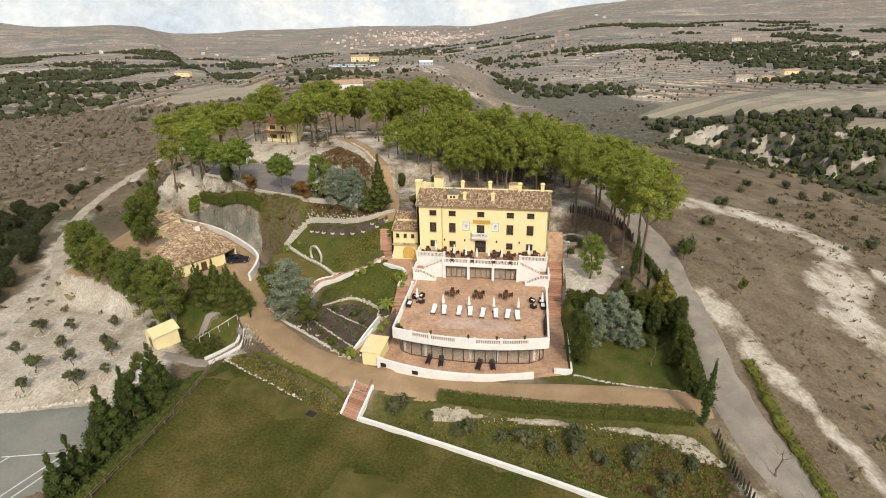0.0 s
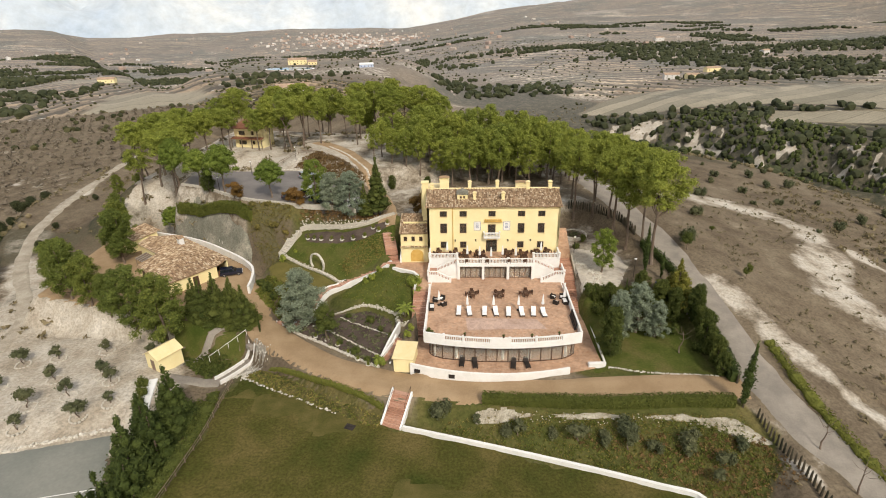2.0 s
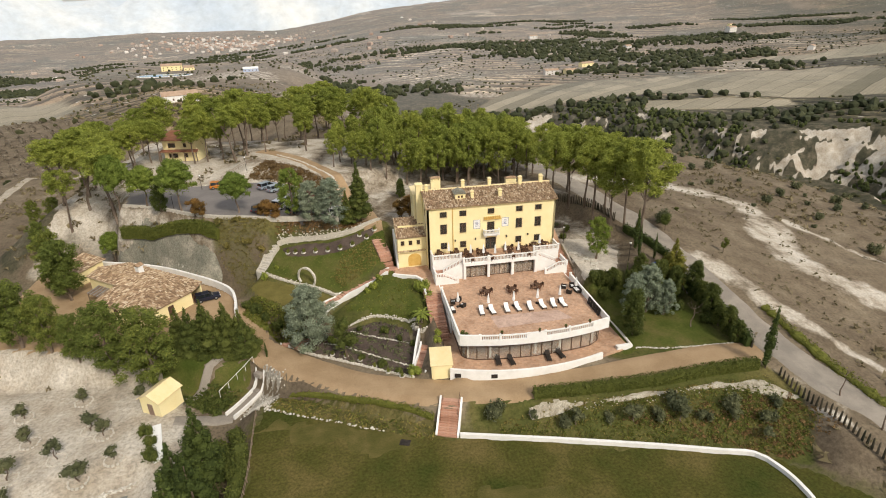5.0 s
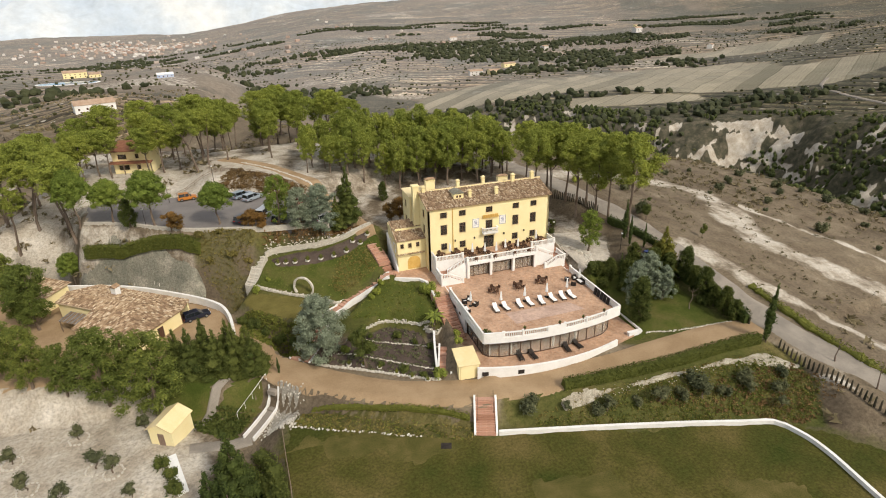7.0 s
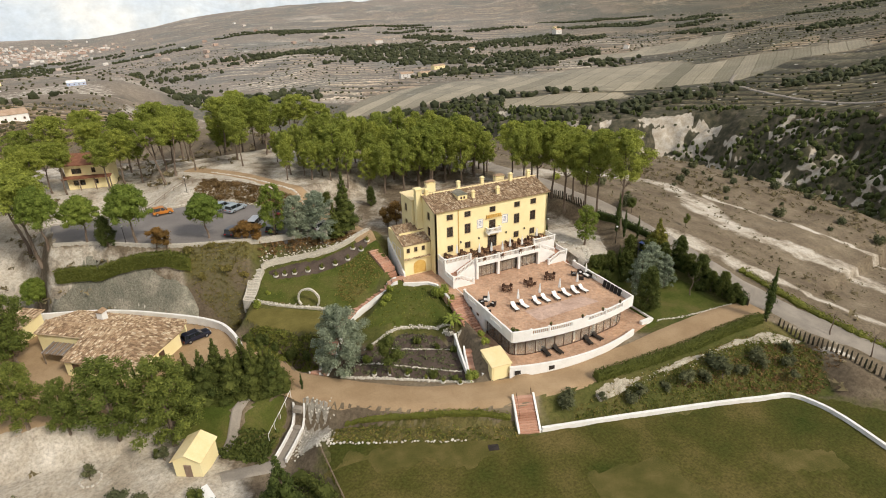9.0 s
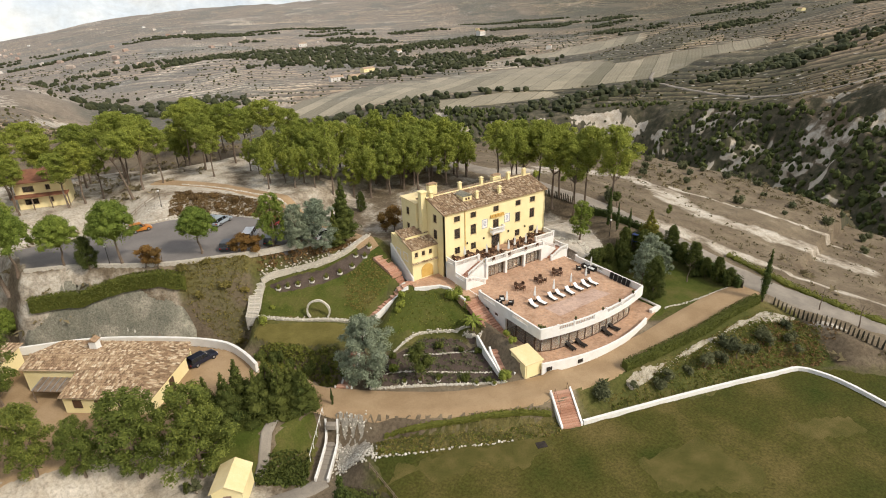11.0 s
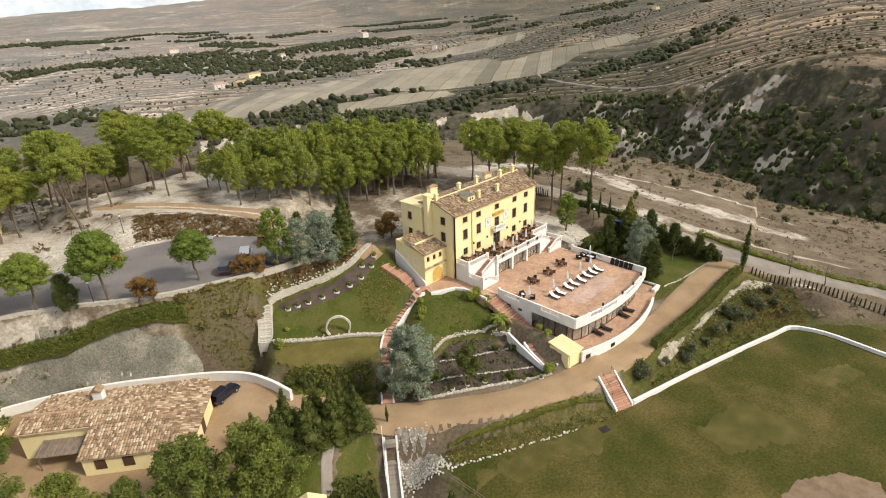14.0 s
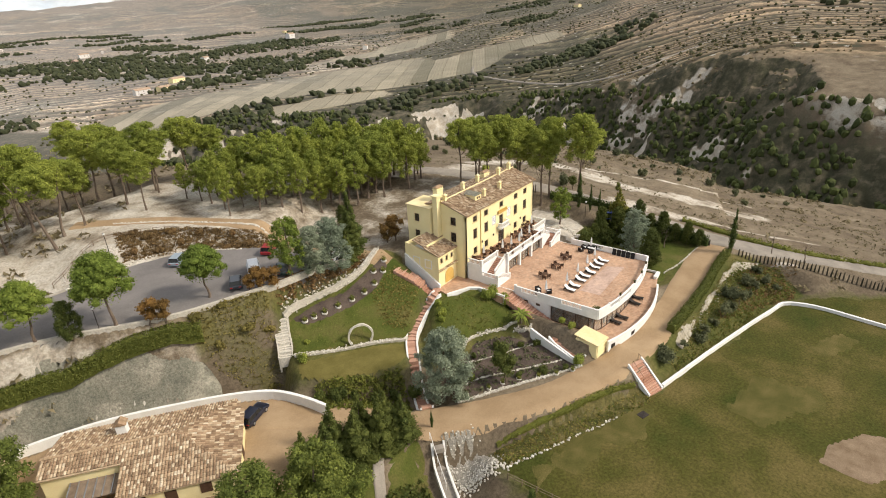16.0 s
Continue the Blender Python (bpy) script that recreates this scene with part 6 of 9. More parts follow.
def tube(bm, pts, radii, seg=7):
    rings = []
    for k, (p, r) in enumerate(zip(pts, radii)):
        d = (Vector(pts[min(k + 1, len(pts) - 1)]) - Vector(pts[max(k - 1, 0)])).normalized()
        a = d.orthogonal().normalized()
        b = d.cross(a)
        rings.append([bm.verts.new(Vector(p) + (a * math.cos(2 * math.pi * j / seg) + b * math.sin(2 * math.pi * j / seg)) * r) for j in range(seg)])
    # keep neighbouring rings lined up
    for r, q in zip(rings, rings[1:]):
        off = min(range(seg), key=lambda s: (r[0].co - q[s].co).length)
        q[:] = q[off:] + q[:off]
        flip = (r[1].co - q[1].co).length > (r[1].co - q[-1].co).length
        if flip:
            q[1:] = q[1:][::-1]
        for j in range(seg):
            bm.faces.new((r[j], r[(j + 1) % seg], q[(j + 1) % seg], q[j]))
    bm.faces.new(rings[-1])
    bmesh.ops.recalc_face_normals(bm, faces=bm.faces)


def trunk_mesh(h, r, rng, lean=0.6, limbs=()):
    bm = bmesh.new()
    bx, by = rng.uniform(-lean, lean, 2)
    pts = [(bx * (k / 6) ** 1.6 + 0.12 * math.sin(k * 1.7 + bx * 9), by * (k / 6) ** 1.6 + 0.12 * math.cos(k * 1.3 + by * 7), h * k / 6 - 0.3) for k in range(7)]
    tube(bm, pts, [r * (1.25 if k == 0 else 1) * (1 - 0.75 * k / 6) for k in range(7)])
    for x, y, z in limbs:
        k = max(1, min(6, int(6 * (z * 0.92) / h)))
        a = Vector(pts[k])
        e = Vector((x, y, z))
        m = (a + e) / 2 + Vector((0, 0, -0.25))
        tube(bm, [a, m, e], [r * 0.3, r * 0.2, r * 0.08], 5)
    me = bpy.data.meshes.new("trunk")
    bm.to_mesh(me)
    bm.free()
    me.materials.append(M_BARK)
    return me


def pine(seed, h=15.0, spread=4.0, bare=0.45, n=90, peak=0.5, material=None, flat=0.62, lean=0.7, size=0.17, grain=1.0):
    """A pine: a bare trunk under a loose lobed crown that is widest at the share peak of its height."""
    rng = np.random.default_rng(seed)
    p1, p2 = rng.uniform(0, 6.28, 2)
    clumps = []
    for k in range(n):
        t = ((k + rng.uniform(0, 1)) / n) ** 0.85
        wide = math.sqrt(max(0.0, 1 - ((t - peak) / (peak + 0.12 if t < peak else 1.03 - peak)) ** 2))
        a = k * 2.4 + rng.uniform(-0.5, 0.5)
        lobe = 1 + 0.22 * math.sin(3 * a + p1 + 2 * t) + 0.16 * math.sin(5 * a + p2 - 4 * t)
        rad = spread * wide * lobe * math.sqrt(rng.uniform(0.1, 1.0)) * 0.9
        s = grain * spread * rng.uniform(0.13, 0.24) * (0.75 + 0.35 * wide)
        clumps.append((rad * math.cos(a), rad * math.sin(a), h * (bare + (0.96 - bare) * t), s * 1.12, s * flat * 1.1))
    limbs = [(c[0] * 0.8, c[1] * 0.8, c[2] - 0.3) for c in clumps[: n // 2 : 4]]
    return trunk_mesh(h * 0.9, 0.16 + h * 0.006, rng, lean, limbs), crown_mesh("crown", clumps, material or M_PINE, size * 0.78, 420, rng, 0.5, 0.5)


def stone_pine(seed, h=8.4, spread=3.1):
    """A stone pine with a full domed crown on a short trunk."""
    rng = np.random.default_rng(seed)
    clumps = [(0, 0, h * 0.6, spread * 0.74, h * 0.24)]
    for k in range(54):
        a = k * 2.4
        q = math.sqrt((k + 0.5) / 54)
        rad = spread * 0.86 * q * rng.uniform(0.88, 1.05)
        z = h * (0.42 + 0.5 * math.sqrt(max(0, 1 - q * q))) + rng.uniform(-0.35, 0.35)
        clumps.append((rad * math.cos(a), rad * math.sin(a), z, rng.uniform(0.5, 0.85), rng.uniform(0.42, 0.65)))
    return trunk_mesh(h * 0.62, 0.22, rng, 0.3, [(c[0] * 0.6, c[1] * 0.6, c[2] - 0.6) for c in clumps[6:14]]), crown_mesh("crown", clumps, M_STONE_PINE, 0.125, 400, rng, 0.82)


def cone_tree(seed, h, r, material, size=0.2, tiers=9, per=150, skirt=0.08, ragged=0.35):
    rng = np.random.default_rng(seed)
    clumps = []
    for k in range(tiers):
        t = k / (tiers - 1)
        z = h * (skirt + (0.97 - skirt) * t)
        rad = r * (1 - t) ** 0.8
        m = max(1, int(5 * rad / r + 2))
        for j in range(m):
            a = j * 2 * math.pi / m + k * 1.1 + rng.uniform(-0.3, 0.3)
            q = rad * rng.uniform(1 - ragged, 1.05) * 0.68
            s = max(0.28, rad * 0.5) * rng.uniform(0.8, 1.15)
            clumps.append((q * math.cos(a), q * math.sin(a), z, s, max(0.4, h / tiers * 0.72)))
    return trunk_mesh(h * 0.9, 0.1 + 0.012 * h, rng, 0.1), crown_mesh("crown", clumps, material, size * 0.82, per * 1.25, rng, 0.82)


def column(seed, h, r, material=None):
    rng = np.random.default_rng(seed)
    clumps = []
    for k in range(9):
        t = k / 8
        rad = r * (0.55 + 0.9 * t) if t < 0.35 else r * (1.1 - 0.95 * (t - 0.35) / 0.65)
        clumps.append((rng.uniform(-0.08, 0.08), rng.uniform(-0.08, 0.08), h * (0.1 + 0.85 * t), max(rad, 0.14), h * 0.1))
    return trunk_mesh(h * 0.5, 0.12, rng, 0.05), crown_mesh("crown", clumps, material or M_CYPRESS, 0.16, 260, rng, 0.85, 0.6)


def round_tree(seed, h, r, material, bare=0.3, n=10, size=0.17, per=170):
    rng = np.random.default_rng(seed)
    clumps = []
    for k in range(n):
        d = ball(rng, 1, 0.1)[0]
        q = rng.uniform(0.35, 0.75)
        s = r * rng.uniform(0.4, 0.6)
        clumps.append((d[0] * r * q, d[1] * r * q, h * (bare + (1 - bare) * 0.5) + d[2] * (h * (1 - bare)) * 0.34, s, s * 0.85))
    return trunk_mesh(h * 0.75, 0.06 + 0.02 * h, rng, 0.25, [c[:3] for c in clumps[:5]]), crown_mesh("crown", clumps, material, size, per, rng, 0.78)


def bush_mesh(seed, r, h, material, n=6, size=0.16, per=150):
    rng = np.random.default_rng(seed)
    clumps = []
    for k in range(n):
        a = rng.uniform(0, 6.28)
        q = r * rng.uniform(0.1, 0.65)
        s = r * rng.uniform(0.45, 0.62)
        clumps.append((q * math.cos(a), q * math.sin(a), h * rng.uniform(0.35, 0.6), s, h * 0.45))
    return crown_mesh("bush", clumps, material, size, per, rng, 0.8)


def grow(name, meshes, places, label, category, group, scale=(0.88, 1.14), k=1, sink=0.0):
    """Trees of one kind: one thing a place, the variants by turns."""
    rng = random.Random(k)
    first = []
    P = np.array([p[:2] for p in places], float)
    Z = height(P[:, 0].copy(), P[:, 1].copy())
    for i, p in enumerate(places):
        s = p[2] if len(p) > 2 else rng.uniform(*scale)
        wide = s * rng.uniform(0.9, 1.1)
        m = Matrix.Translation((p[0], p[1], Z[i] - sink)) @ Matrix.Rotation(rng.uniform(0, 6.28), 4, "Z") @ Matrix.Diagonal((wide, wide, s, 1))
        v = i % len(meshes)
        if v < len(first):
            copy_thing(first[v], m)
            continue
        ob = thing(name, label, category, None, group)
        part("trunk", meshes[v][0], None, ob)
        part("crown", meshes[v][1], None, ob)
        first.append(ob)
        ob.matrix_basis = m
    return first


def fill(poly, gap, k, keep=None, limit=400):
    """Places about gap apart within a polygon."""
    rng = np.random.default_rng(k)
    xs, ys = [p[0] for p in poly], [p[1] for p in poly]
    pts = []
    for _ in range(6000):
        x, y = rng.uniform(min(xs), max(xs)), rng.uniform(min(ys), max(ys))
        if inside(np.array([x]), np.array([y]), poly)[0] > 0 or (keep and not keep(x, y)):
            continue
        if all((x - a) ** 2 + (y - b) ** 2 > gap * gap for a, b in pts):
            pts.append((x, y))
        if len(pts) >= limit:
            break
    return pts


def off_path(x, y):
    return along(np.array([x]), np.array([y]), [(-46, 64), (-41, 59), (-35, 51), (-27, 35), (-21, 20)])[0][0] > 3 and not (-76 < x < -57 and 40 < y < 76) and not (-52 < x < -27 and 40 < y < 73)


M_DARK_PINE = leaf_material("dark_pine_needles", (0.08, 0.105, 0.025), (0.205, 0.24, 0.054), (0.29, 0.315, 0.085))
pines = [pine(s, 14.8, 3.8, b, 90, 0.6, lean=1.2) for s, b in ((11, 0.5), (12, 0.46), (13, 0.55), (14, 0.48), (15, 0.57))]
young = [pine(s, 12.6, 2.6, b, 64, 0.42, flat=0.85, lean=0.5, size=0.15, grain=1.15) for s, b in ((16, 0.30), (17, 0.34), (18, 0.28), (19, 0.36), (20, 0.26))]
GROVE_N = [(-33, 53), (-29.5, 44.5), (-24, 39), (-16, 36.5), (-4, 32.5), (4, 30.5), (13, 29.5), (20, 34), (20, 45), (6, 52), (-14, 58), (-28, 62)]
places = [(x, y, (0.66 if x < -18 else 0.84 if x < -4 else 0.95) + 0.13 * ((7 * i) % 10) / 10) for i, (x, y) in enumerate(fill(GROVE_N, 3.25, 5, off_path))]
grow("pine_tree", young, places, "tall green pine with a slim bare trunk in the wood", "pine tree", "pines of the wood behind the hotel", k=2)
WOOD_NW = [(-60, 74), (-46, 66), (-30, 66), (-18, 68), (-12, 78), (-14, 100), (-40, 112), (-74, 104), (-72, 84)]
grow("pine_tree", pines, [(-34.4, 67.4), (-26.5, 71), (-44.7, 62.0, 0.85), (-34.2, 60.2, 0.8), (-51, 68.4), (-56.5, 66.4, 0.85), (-31.8, 79.8, 1.12), (-71.6, 64.6, 0.95), (-78.2, 63.9), (-87, 68.5, 0.9), (-79.2, 56.3, 0.95), (-73.5, 78, 1.05), (-81, 82), (-66, 84, 1.1), (-12, 72, 0.8), (-63.2, 63.8, 0.86), (-60.0, 64.8, 0.9), (-74.8, 67.5), (-82.5, 60.5), (-85.4, 57.2, 0.95), (-76.2, 59.6, 0.9), (-90, 62, 0.9)] + fill(WOOD_NW, 8.6, 8, off_path), "tall green pine among others by the guest house", "pine tree", "pines by the guest house", (0.88, 1.1), 3)
tall = [pine(s, 17.0, 3.7, b, 84, 0.55, flat=0.75, lean=1.0) for s, b in ((31, 0.54), (32, 0.5), (33, 0.57), (34, 0.52))]
grow("pine_tree", tall, [(17.0, 16.2, 0.98), (20.8, 16.4, 0.95), (23.8, 15.0, 1.0), (23.6, 10.2, 1.02), (26.3, 11.3, 0.98), (24.6, 5.0, 1.08), (27.2, 4.2, 1.06), (26.7, -3.0, 1.14), (17.6, 21.4, 0.9), (22.0, 20.4, 0.92)], "tall umbrella-crowned pine beside the road", "pine tree", "pines along the road", k=4)
leaning = [pine(s, 14.0, 3.2, 0.62, 56, 0.6, lean=3.4) for s in (41, 42, 43)]
grow("pine_tree", leaning, [(-85.5, 40.5), (-88.0, 46.0, 1.1), (-82.3, 44.0, 1.05), (-84.6, 51.0, 1.15), (-73.5, 35.0, 1.1), (-75.8, 40.2, 1.2), (-92, 55, 1.0), (-51.5, 57.5, 0.95), (-49.0, 60.0)], "leaning pine with a long pale trunk", "pine tree", "leaning pines above the track", (0.9, 1.1), 5)
mids = [pine(s, 10.6, 3.1, 0.16, 84, 0.38, M_DARK_PINE, 0.85, 0.5) for s in (51, 52, 53)]
grow("pine_tree", mids, [(-55.2, -11.6, 1.28), (-75.2, 11.6, 1.12), (-77.8, 14.8, 0.9), (-76.0, -3.4, 0.85), (-71.0, -5.6, 0.82), (-66.6, -7.6, 0.86), (-61.4, -9.6, 0.9), (-80.6, 0.4, 0.85), (-84.0, 6.4, 0.85), (-82.8, 24.0, 0.7), (-81.0, 30.0, 0.62), (-94, 44, 0.6), (-90.5, 36.5, 0.55), (-99, 62, 0.6), (-96, 76, 0.7)], "bushy dark green pine beside the annex", "pine tree", "pines round the annex", (0.85, 1.1), 6)
oaks = [round_tree(s, 6.4, 3.3, M_OAK, 0.1, 16, 0.2, 150) for s in (55, 56, 57)]
grow("oak_tree", oaks, fill([(-114, 24), (-102, 7), (-96, -6), (-93, -20), (-115, -32), (-135, -12), (-152, 22), (-162, 62), (-142, 58), (-126, 42)], 5.2, 57, limit=80), "dark grey-green evergreen oak on the bank below the track", "oak tree", "oaks below the track", (0.7, 1.1), 19)
grow("oak_tree", oaks, [(-134, 58, 0.6), (-137, 66, 0.55), (-140, 76, 0.65), (-141, 86, 0.6), (-142, 97, 0.7), (-142, 108, 0.6), (-140, 120, 0.7), (-138, 132, 0.65), (-131, 50, 0.6), (-136, 142, 0.7), (-112, 42, 0.45), (-108, 30, 0.4), (-115, 64, 0.5)], "low dark green oak at the edge of the orchard", "oak tree", "oaks along the orchard", k=20)
umbrellas = [stone_pine(s) for s in (61, 62, 63)]
grow("stone_pine", umbrellas, [(-57.0, 24.0, 1.26), (-45.6, 20.6, 0.98), (-64.6, 28.8, 1.02), (-71.0, 31.6, 1.05), (-75.5, 33.5, 0.9)], "round-crowned stone pine at the parking kerb", "pine tree", "stone pines along the parking place", k=7)
loose = [pine(s, 9.6, 2.7, 0.16, 70, 0.36, M_STONE_PINE, 0.85, 0.3) for s in (64, 65)]
grow("pine_tree", loose, [(-34.9, 15.8, 1.03), (18.7, -2.6, 0.85)], "light green bushy pine with a short trunk", "pine tree", "bushy garden pines", k=18)
dark_firs = [cone_tree(s, 8.6, 3.0, M_CYPRESS, 0.19, 9, 150) for s in (71, 72, 73)]
grow("conifer", dark_firs, [(-44.6, -30.6, 1.22), (-46.6, -34.2, 1.05), (-44.6, -36.0, 1.1), (-45.6, -39.6, 1.1), (-44.2, -42.6, 1.05), (-44.8, -46.2), (-43.8, -49.6), (-43.9, -53.4)], "dark green conifer in a row by the tennis court", "conifer", "conifers by the court", (0.9, 1.15), 8)
hedge_firs = [cone_tree(s, 7.8, 3.3, M_BUSH, 0.19, 7, 140, 0.05, 0.5) for s in (81, 82, 83)]
grow("conifer", hedge_firs, [(-52.4, -5.8, 0.85), (-50.4, -7.4, 0.92), (-48.4, -6.2, 0.98), (-46.8, -8.4, 1.02), (-45.0, -7.4, 1.02), (-44.0, -9.8, 1.02), (-42.4, -9.2, 0.96), (-41.6, -11.2, 0.85)], "dense dark green conifer in the screen by the drive", "conifer", "conifer screen by the drive", (0.92, 1.08), 9)
blues = [pine(s, 10.0, 3.5, 0.06, 120, 0.3, M_BLUE, 0.62, 0.2, 0.17, 0.95) for s in (91, 92)]
grow("blue_cedar", blues, [(-32.0, -10.6, 1.1), (-31.4, 14.8, 0.78), (-27.6, 14.4, 0.8),], "silvery blue cedar with broad layered branches", "cedar", "blue cedars", k=10)
slim_blues = [pine(s, 9.2, 2.3, 0.05, 100, 0.26, M_BLUE, 0.75, 0.2, 0.16, 1.05) for s in (93, 94)]
grow("blue_cedar", slim_blues, [(20.8, -17.0, 0.94), (17.6, -18.4, 0.9), (23.2, -18.2, 0.74)], "silvery blue cedar on the shaded lawn", "cedar", "blue cedars of the shaded lawn", k=22)
greens = [pine(s, 9.0, 2.1, 0.04, 84, 0.3, M_BUSH, 1.0, 0.2, 0.17, 1.3) for s in (95, 96)]
grow("conifer", greens, [(15.7, -22.2, 0.85), (-61.4, 26.2, 0.62), (30.2, -15, 0.8), (29.9, -17.6, 0.78), (29.7, -20.2, 0.74), (29.5, -22.8, 0.7), (29.3, -25.2, 0.66), (29.2, -27.4, 0.66), (25.6, -12.2, 0.85), (23.6, -14.6, 0.8), (27.2, -14.0, 0.8), (21.6, -10.6, 0.75), (23.4, -9.6, 0.8), (16.2, -9.8, 0.55), (18.2, -10.4, 0.55), (-21.5, 32, 0.6), (-13, 28, 0.55), (-7, 14.5, 0.5)], "dark green conifer of uneven shape", "conifer", "garden conifers", k=11)
cedars = [cone_tree(s, 10.4, 2.7, M_BUSH, 0.17, 14, 120, 0.14, 0.75) for s in (97,)]
grow("cedar", cedars, [(-22.4, 15.6, 1.16), (-24.8, 14.2, 0.6)], "tall green cedar with open layered branches", "cedar", "green cedars by the parking place", k=21)
gold = [cone_tree(101, 7.0, 3.0, leaf_material("golden_leaves", (0.10, 0.11, 0.02), (0.26, 0.24, 0.05)), 0.24, 8, 110)]
grow("golden_cypress", gold, [(28.4, -11.2, 1.0)], "yellow-green golden cypress beside the road", "cypress", "golden cypress", k=12)
cols = [column(s, 8.8, 0.75) for s in (111, 112)]
grow("cypress", cols, [(29.3, -33.2, 1.03), (25.5, -3.6, 0.85), (24.6, -6.5, 0.62), (-60, -6.0, 0.62), (-58.4, -5.4, 0.55), (-38.4, -13.2, 0.36), (22.3, -9.4, 0.5), (23.4, -10.2, 0.5), (21.0, -9.6, 0.45), (27.0, -7.5, 0.62)], "slim dark green columnar cypress", "cypress", "columnar cypresses", k=13)
smalls = [round_tree(s, 7.0, 2.2, M_BUSH, 0.25) for s in (121, 122)]
grow("tree", smalls, [(-26.5, -16.7, 0.95), (34.5, 2.0, 0.5), (41.5, -6.0, 0.42), (43, 12, 0.4)], "small round green tree with a pale trunk", "tree", "small garden trees", k=14)
russets = [round_tree(s, 4.6, 1.6, M_RUST, 0.12, 9) for s in (131, 132)]
grow("russet_tree", russets, [(-53.9, 21.2, 0.85), (-52.3, 20.1, 0.8), (-41.2, 17.4, 0.72), (-39.8, 16.9, 1.0), (-38.4, 15.9, 0.95), (-14.4, 15.0, 1.2), (-12.8, 14.4, 1.25)], "small russet-brown tree at the kerb", "tree", "russet trees", (0.9, 1.05), 15)
olives = [round_tree(s, 2.6, 1.15, M_OLIVE, 0.3, 7, 0.15, 160) for s in (141, 142, 143)]
OLIVES = [(-71.7, -15.6), (-59.5, -29.3, 1.15), (-59.1, -21.8), (-56.2, -26.8), (-68, -27.6, 1.1), (-66.7, -31.6), (-75.9, -23.1), (-76.6, -17.1), (-68.4, -21.3), (-64.7, -13.7), (-61.2, -20.4), (-63.5, -25.2), (-80, -29), (-72.5, -33), (-83, -20), (-56.5, -14.5, 0.8)]
grow("olive_tree", olives, OLIVES, "small clipped olive tree in a stone ring", "olive tree", "olive trees of the pale plot", (0.85, 1.1), 16)
grow("olive_tree", olives, [(1.5, -35.6, 0.9), (8.5, -36.9, 1.0), (14.2, -38.2, 0.95), (20.6, -39.6, 0.8), (23, -42.4, 0.75), (-3.4, -34, 0.6)], "grey-green olive bush on the slope", "olive tree", "olives on the slope", k=17)
bare_mesh = trunk_mesh(4.0, 0.12, np.random.default_rng(5), 0.3, [(1.2, 0.3, 3.6), (-1.0, 0.8, 3.8), (0.4, -1.2, 3.4), (-0.7, -0.9, 4.2), (0.9, 1.1, 4.3)])
for x, y in ((35.2, -39.5), (36.0, -45.0), (25.5, -22.0), (-12.0, -3.2)):
    ob = tagged(part("bare_tree", bare_mesh, None, None, at=pose(x, y, hz(x, y), 0, 0, x * 40)), "leafless pale grey tree", "tree", "leafless trees")
# palm
palm = thing("palm_tree", "small palm with arching fronds at the terrace corner", "palm tree", pose(-14.6, -12.4, hz(-14.6, -12.4)))
bm = bmesh.new()
tube(bm, [(0, 0, -0.2), (0.05, 0, 0.8), (0.1, 0.05, 1.7)], [0.22, 0.19, 0.17])
part("trunk", bm, M_BARK, palm)
fv, ff = [], []
for k in range(22):
    a = k * 2.4
    up = 0.2 + 0.9 * ((k * 7) % 22) / 22
    for s in range(8):
        t0, t1 = s / 8, (s + 1) / 8
        for t in (t0, t1):
            r = 0.1 + 1.9 * t
            z = 1.75 + up * 1.5 * t - 1.6 * t * t
            w = 0.24 * math.sin(math.pi * min(0.97, t + 0.12))
            fv += [(0.1 + r * math.cos(a) - w * math.sin(a), r * math.sin(a) + w * math.cos(a), z - w * 0.5), (0.1 + r * math.cos(a), r * math.sin(a), z), (0.1 + r * math.cos(a) + w * math.sin(a), r * math.sin(a) - w * math.cos(a), z - w * 0.5)]
        b0 = len(fv) - 6
        ff += [(b0, b0 + 1, b0 + 4, b0 + 3), (b0 + 1, b0 + 2, b0 + 5, b0 + 4)]
part("fronds", mesh_from("fronds", fv, ff, M_PINE), None, palm)
# bushes
bushes = {"green": [bush_mesh(s, 1.1, 1.9, M_BUSH) for s in (151, 152)], "lush": [bush_mesh(s, 1.1, 1.9, M_PINE) for s in (153, 154)], "scrub": [bush_mesh(s, 1.2, 1.5, M_SCRUB) for s in (155, 156)], "olive": [bush_mesh(s, 1.2, 1.9, M_OLIVE) for s in (157,)]}


def plant(kind, places, label, group, category="bush"):
    rng = random.Random(len(places) * 3 + 1)
    P = np.array([p[:2] for p in places], float)
    Z = height(P[:, 0].copy(), P[:, 1].copy())
    for i, p in enumerate(places):
        s = p[2] if len(p) > 2 else rng.uniform(0.8, 1.15)
        me = bushes[kind][i % len(bushes[kind])]
        ob = new("bush", me)
        ob.matrix_basis = Matrix.Translation((p[0], p[1], Z[i] - 0.08)) @ Matrix.Rotation(rng.uniform(0, 6.28), 4, "Z") @ Matrix.Diagonal((s, s, s * rng.uniform(0.85, 1.1), 1))
        tagged(ob, label, category, group)


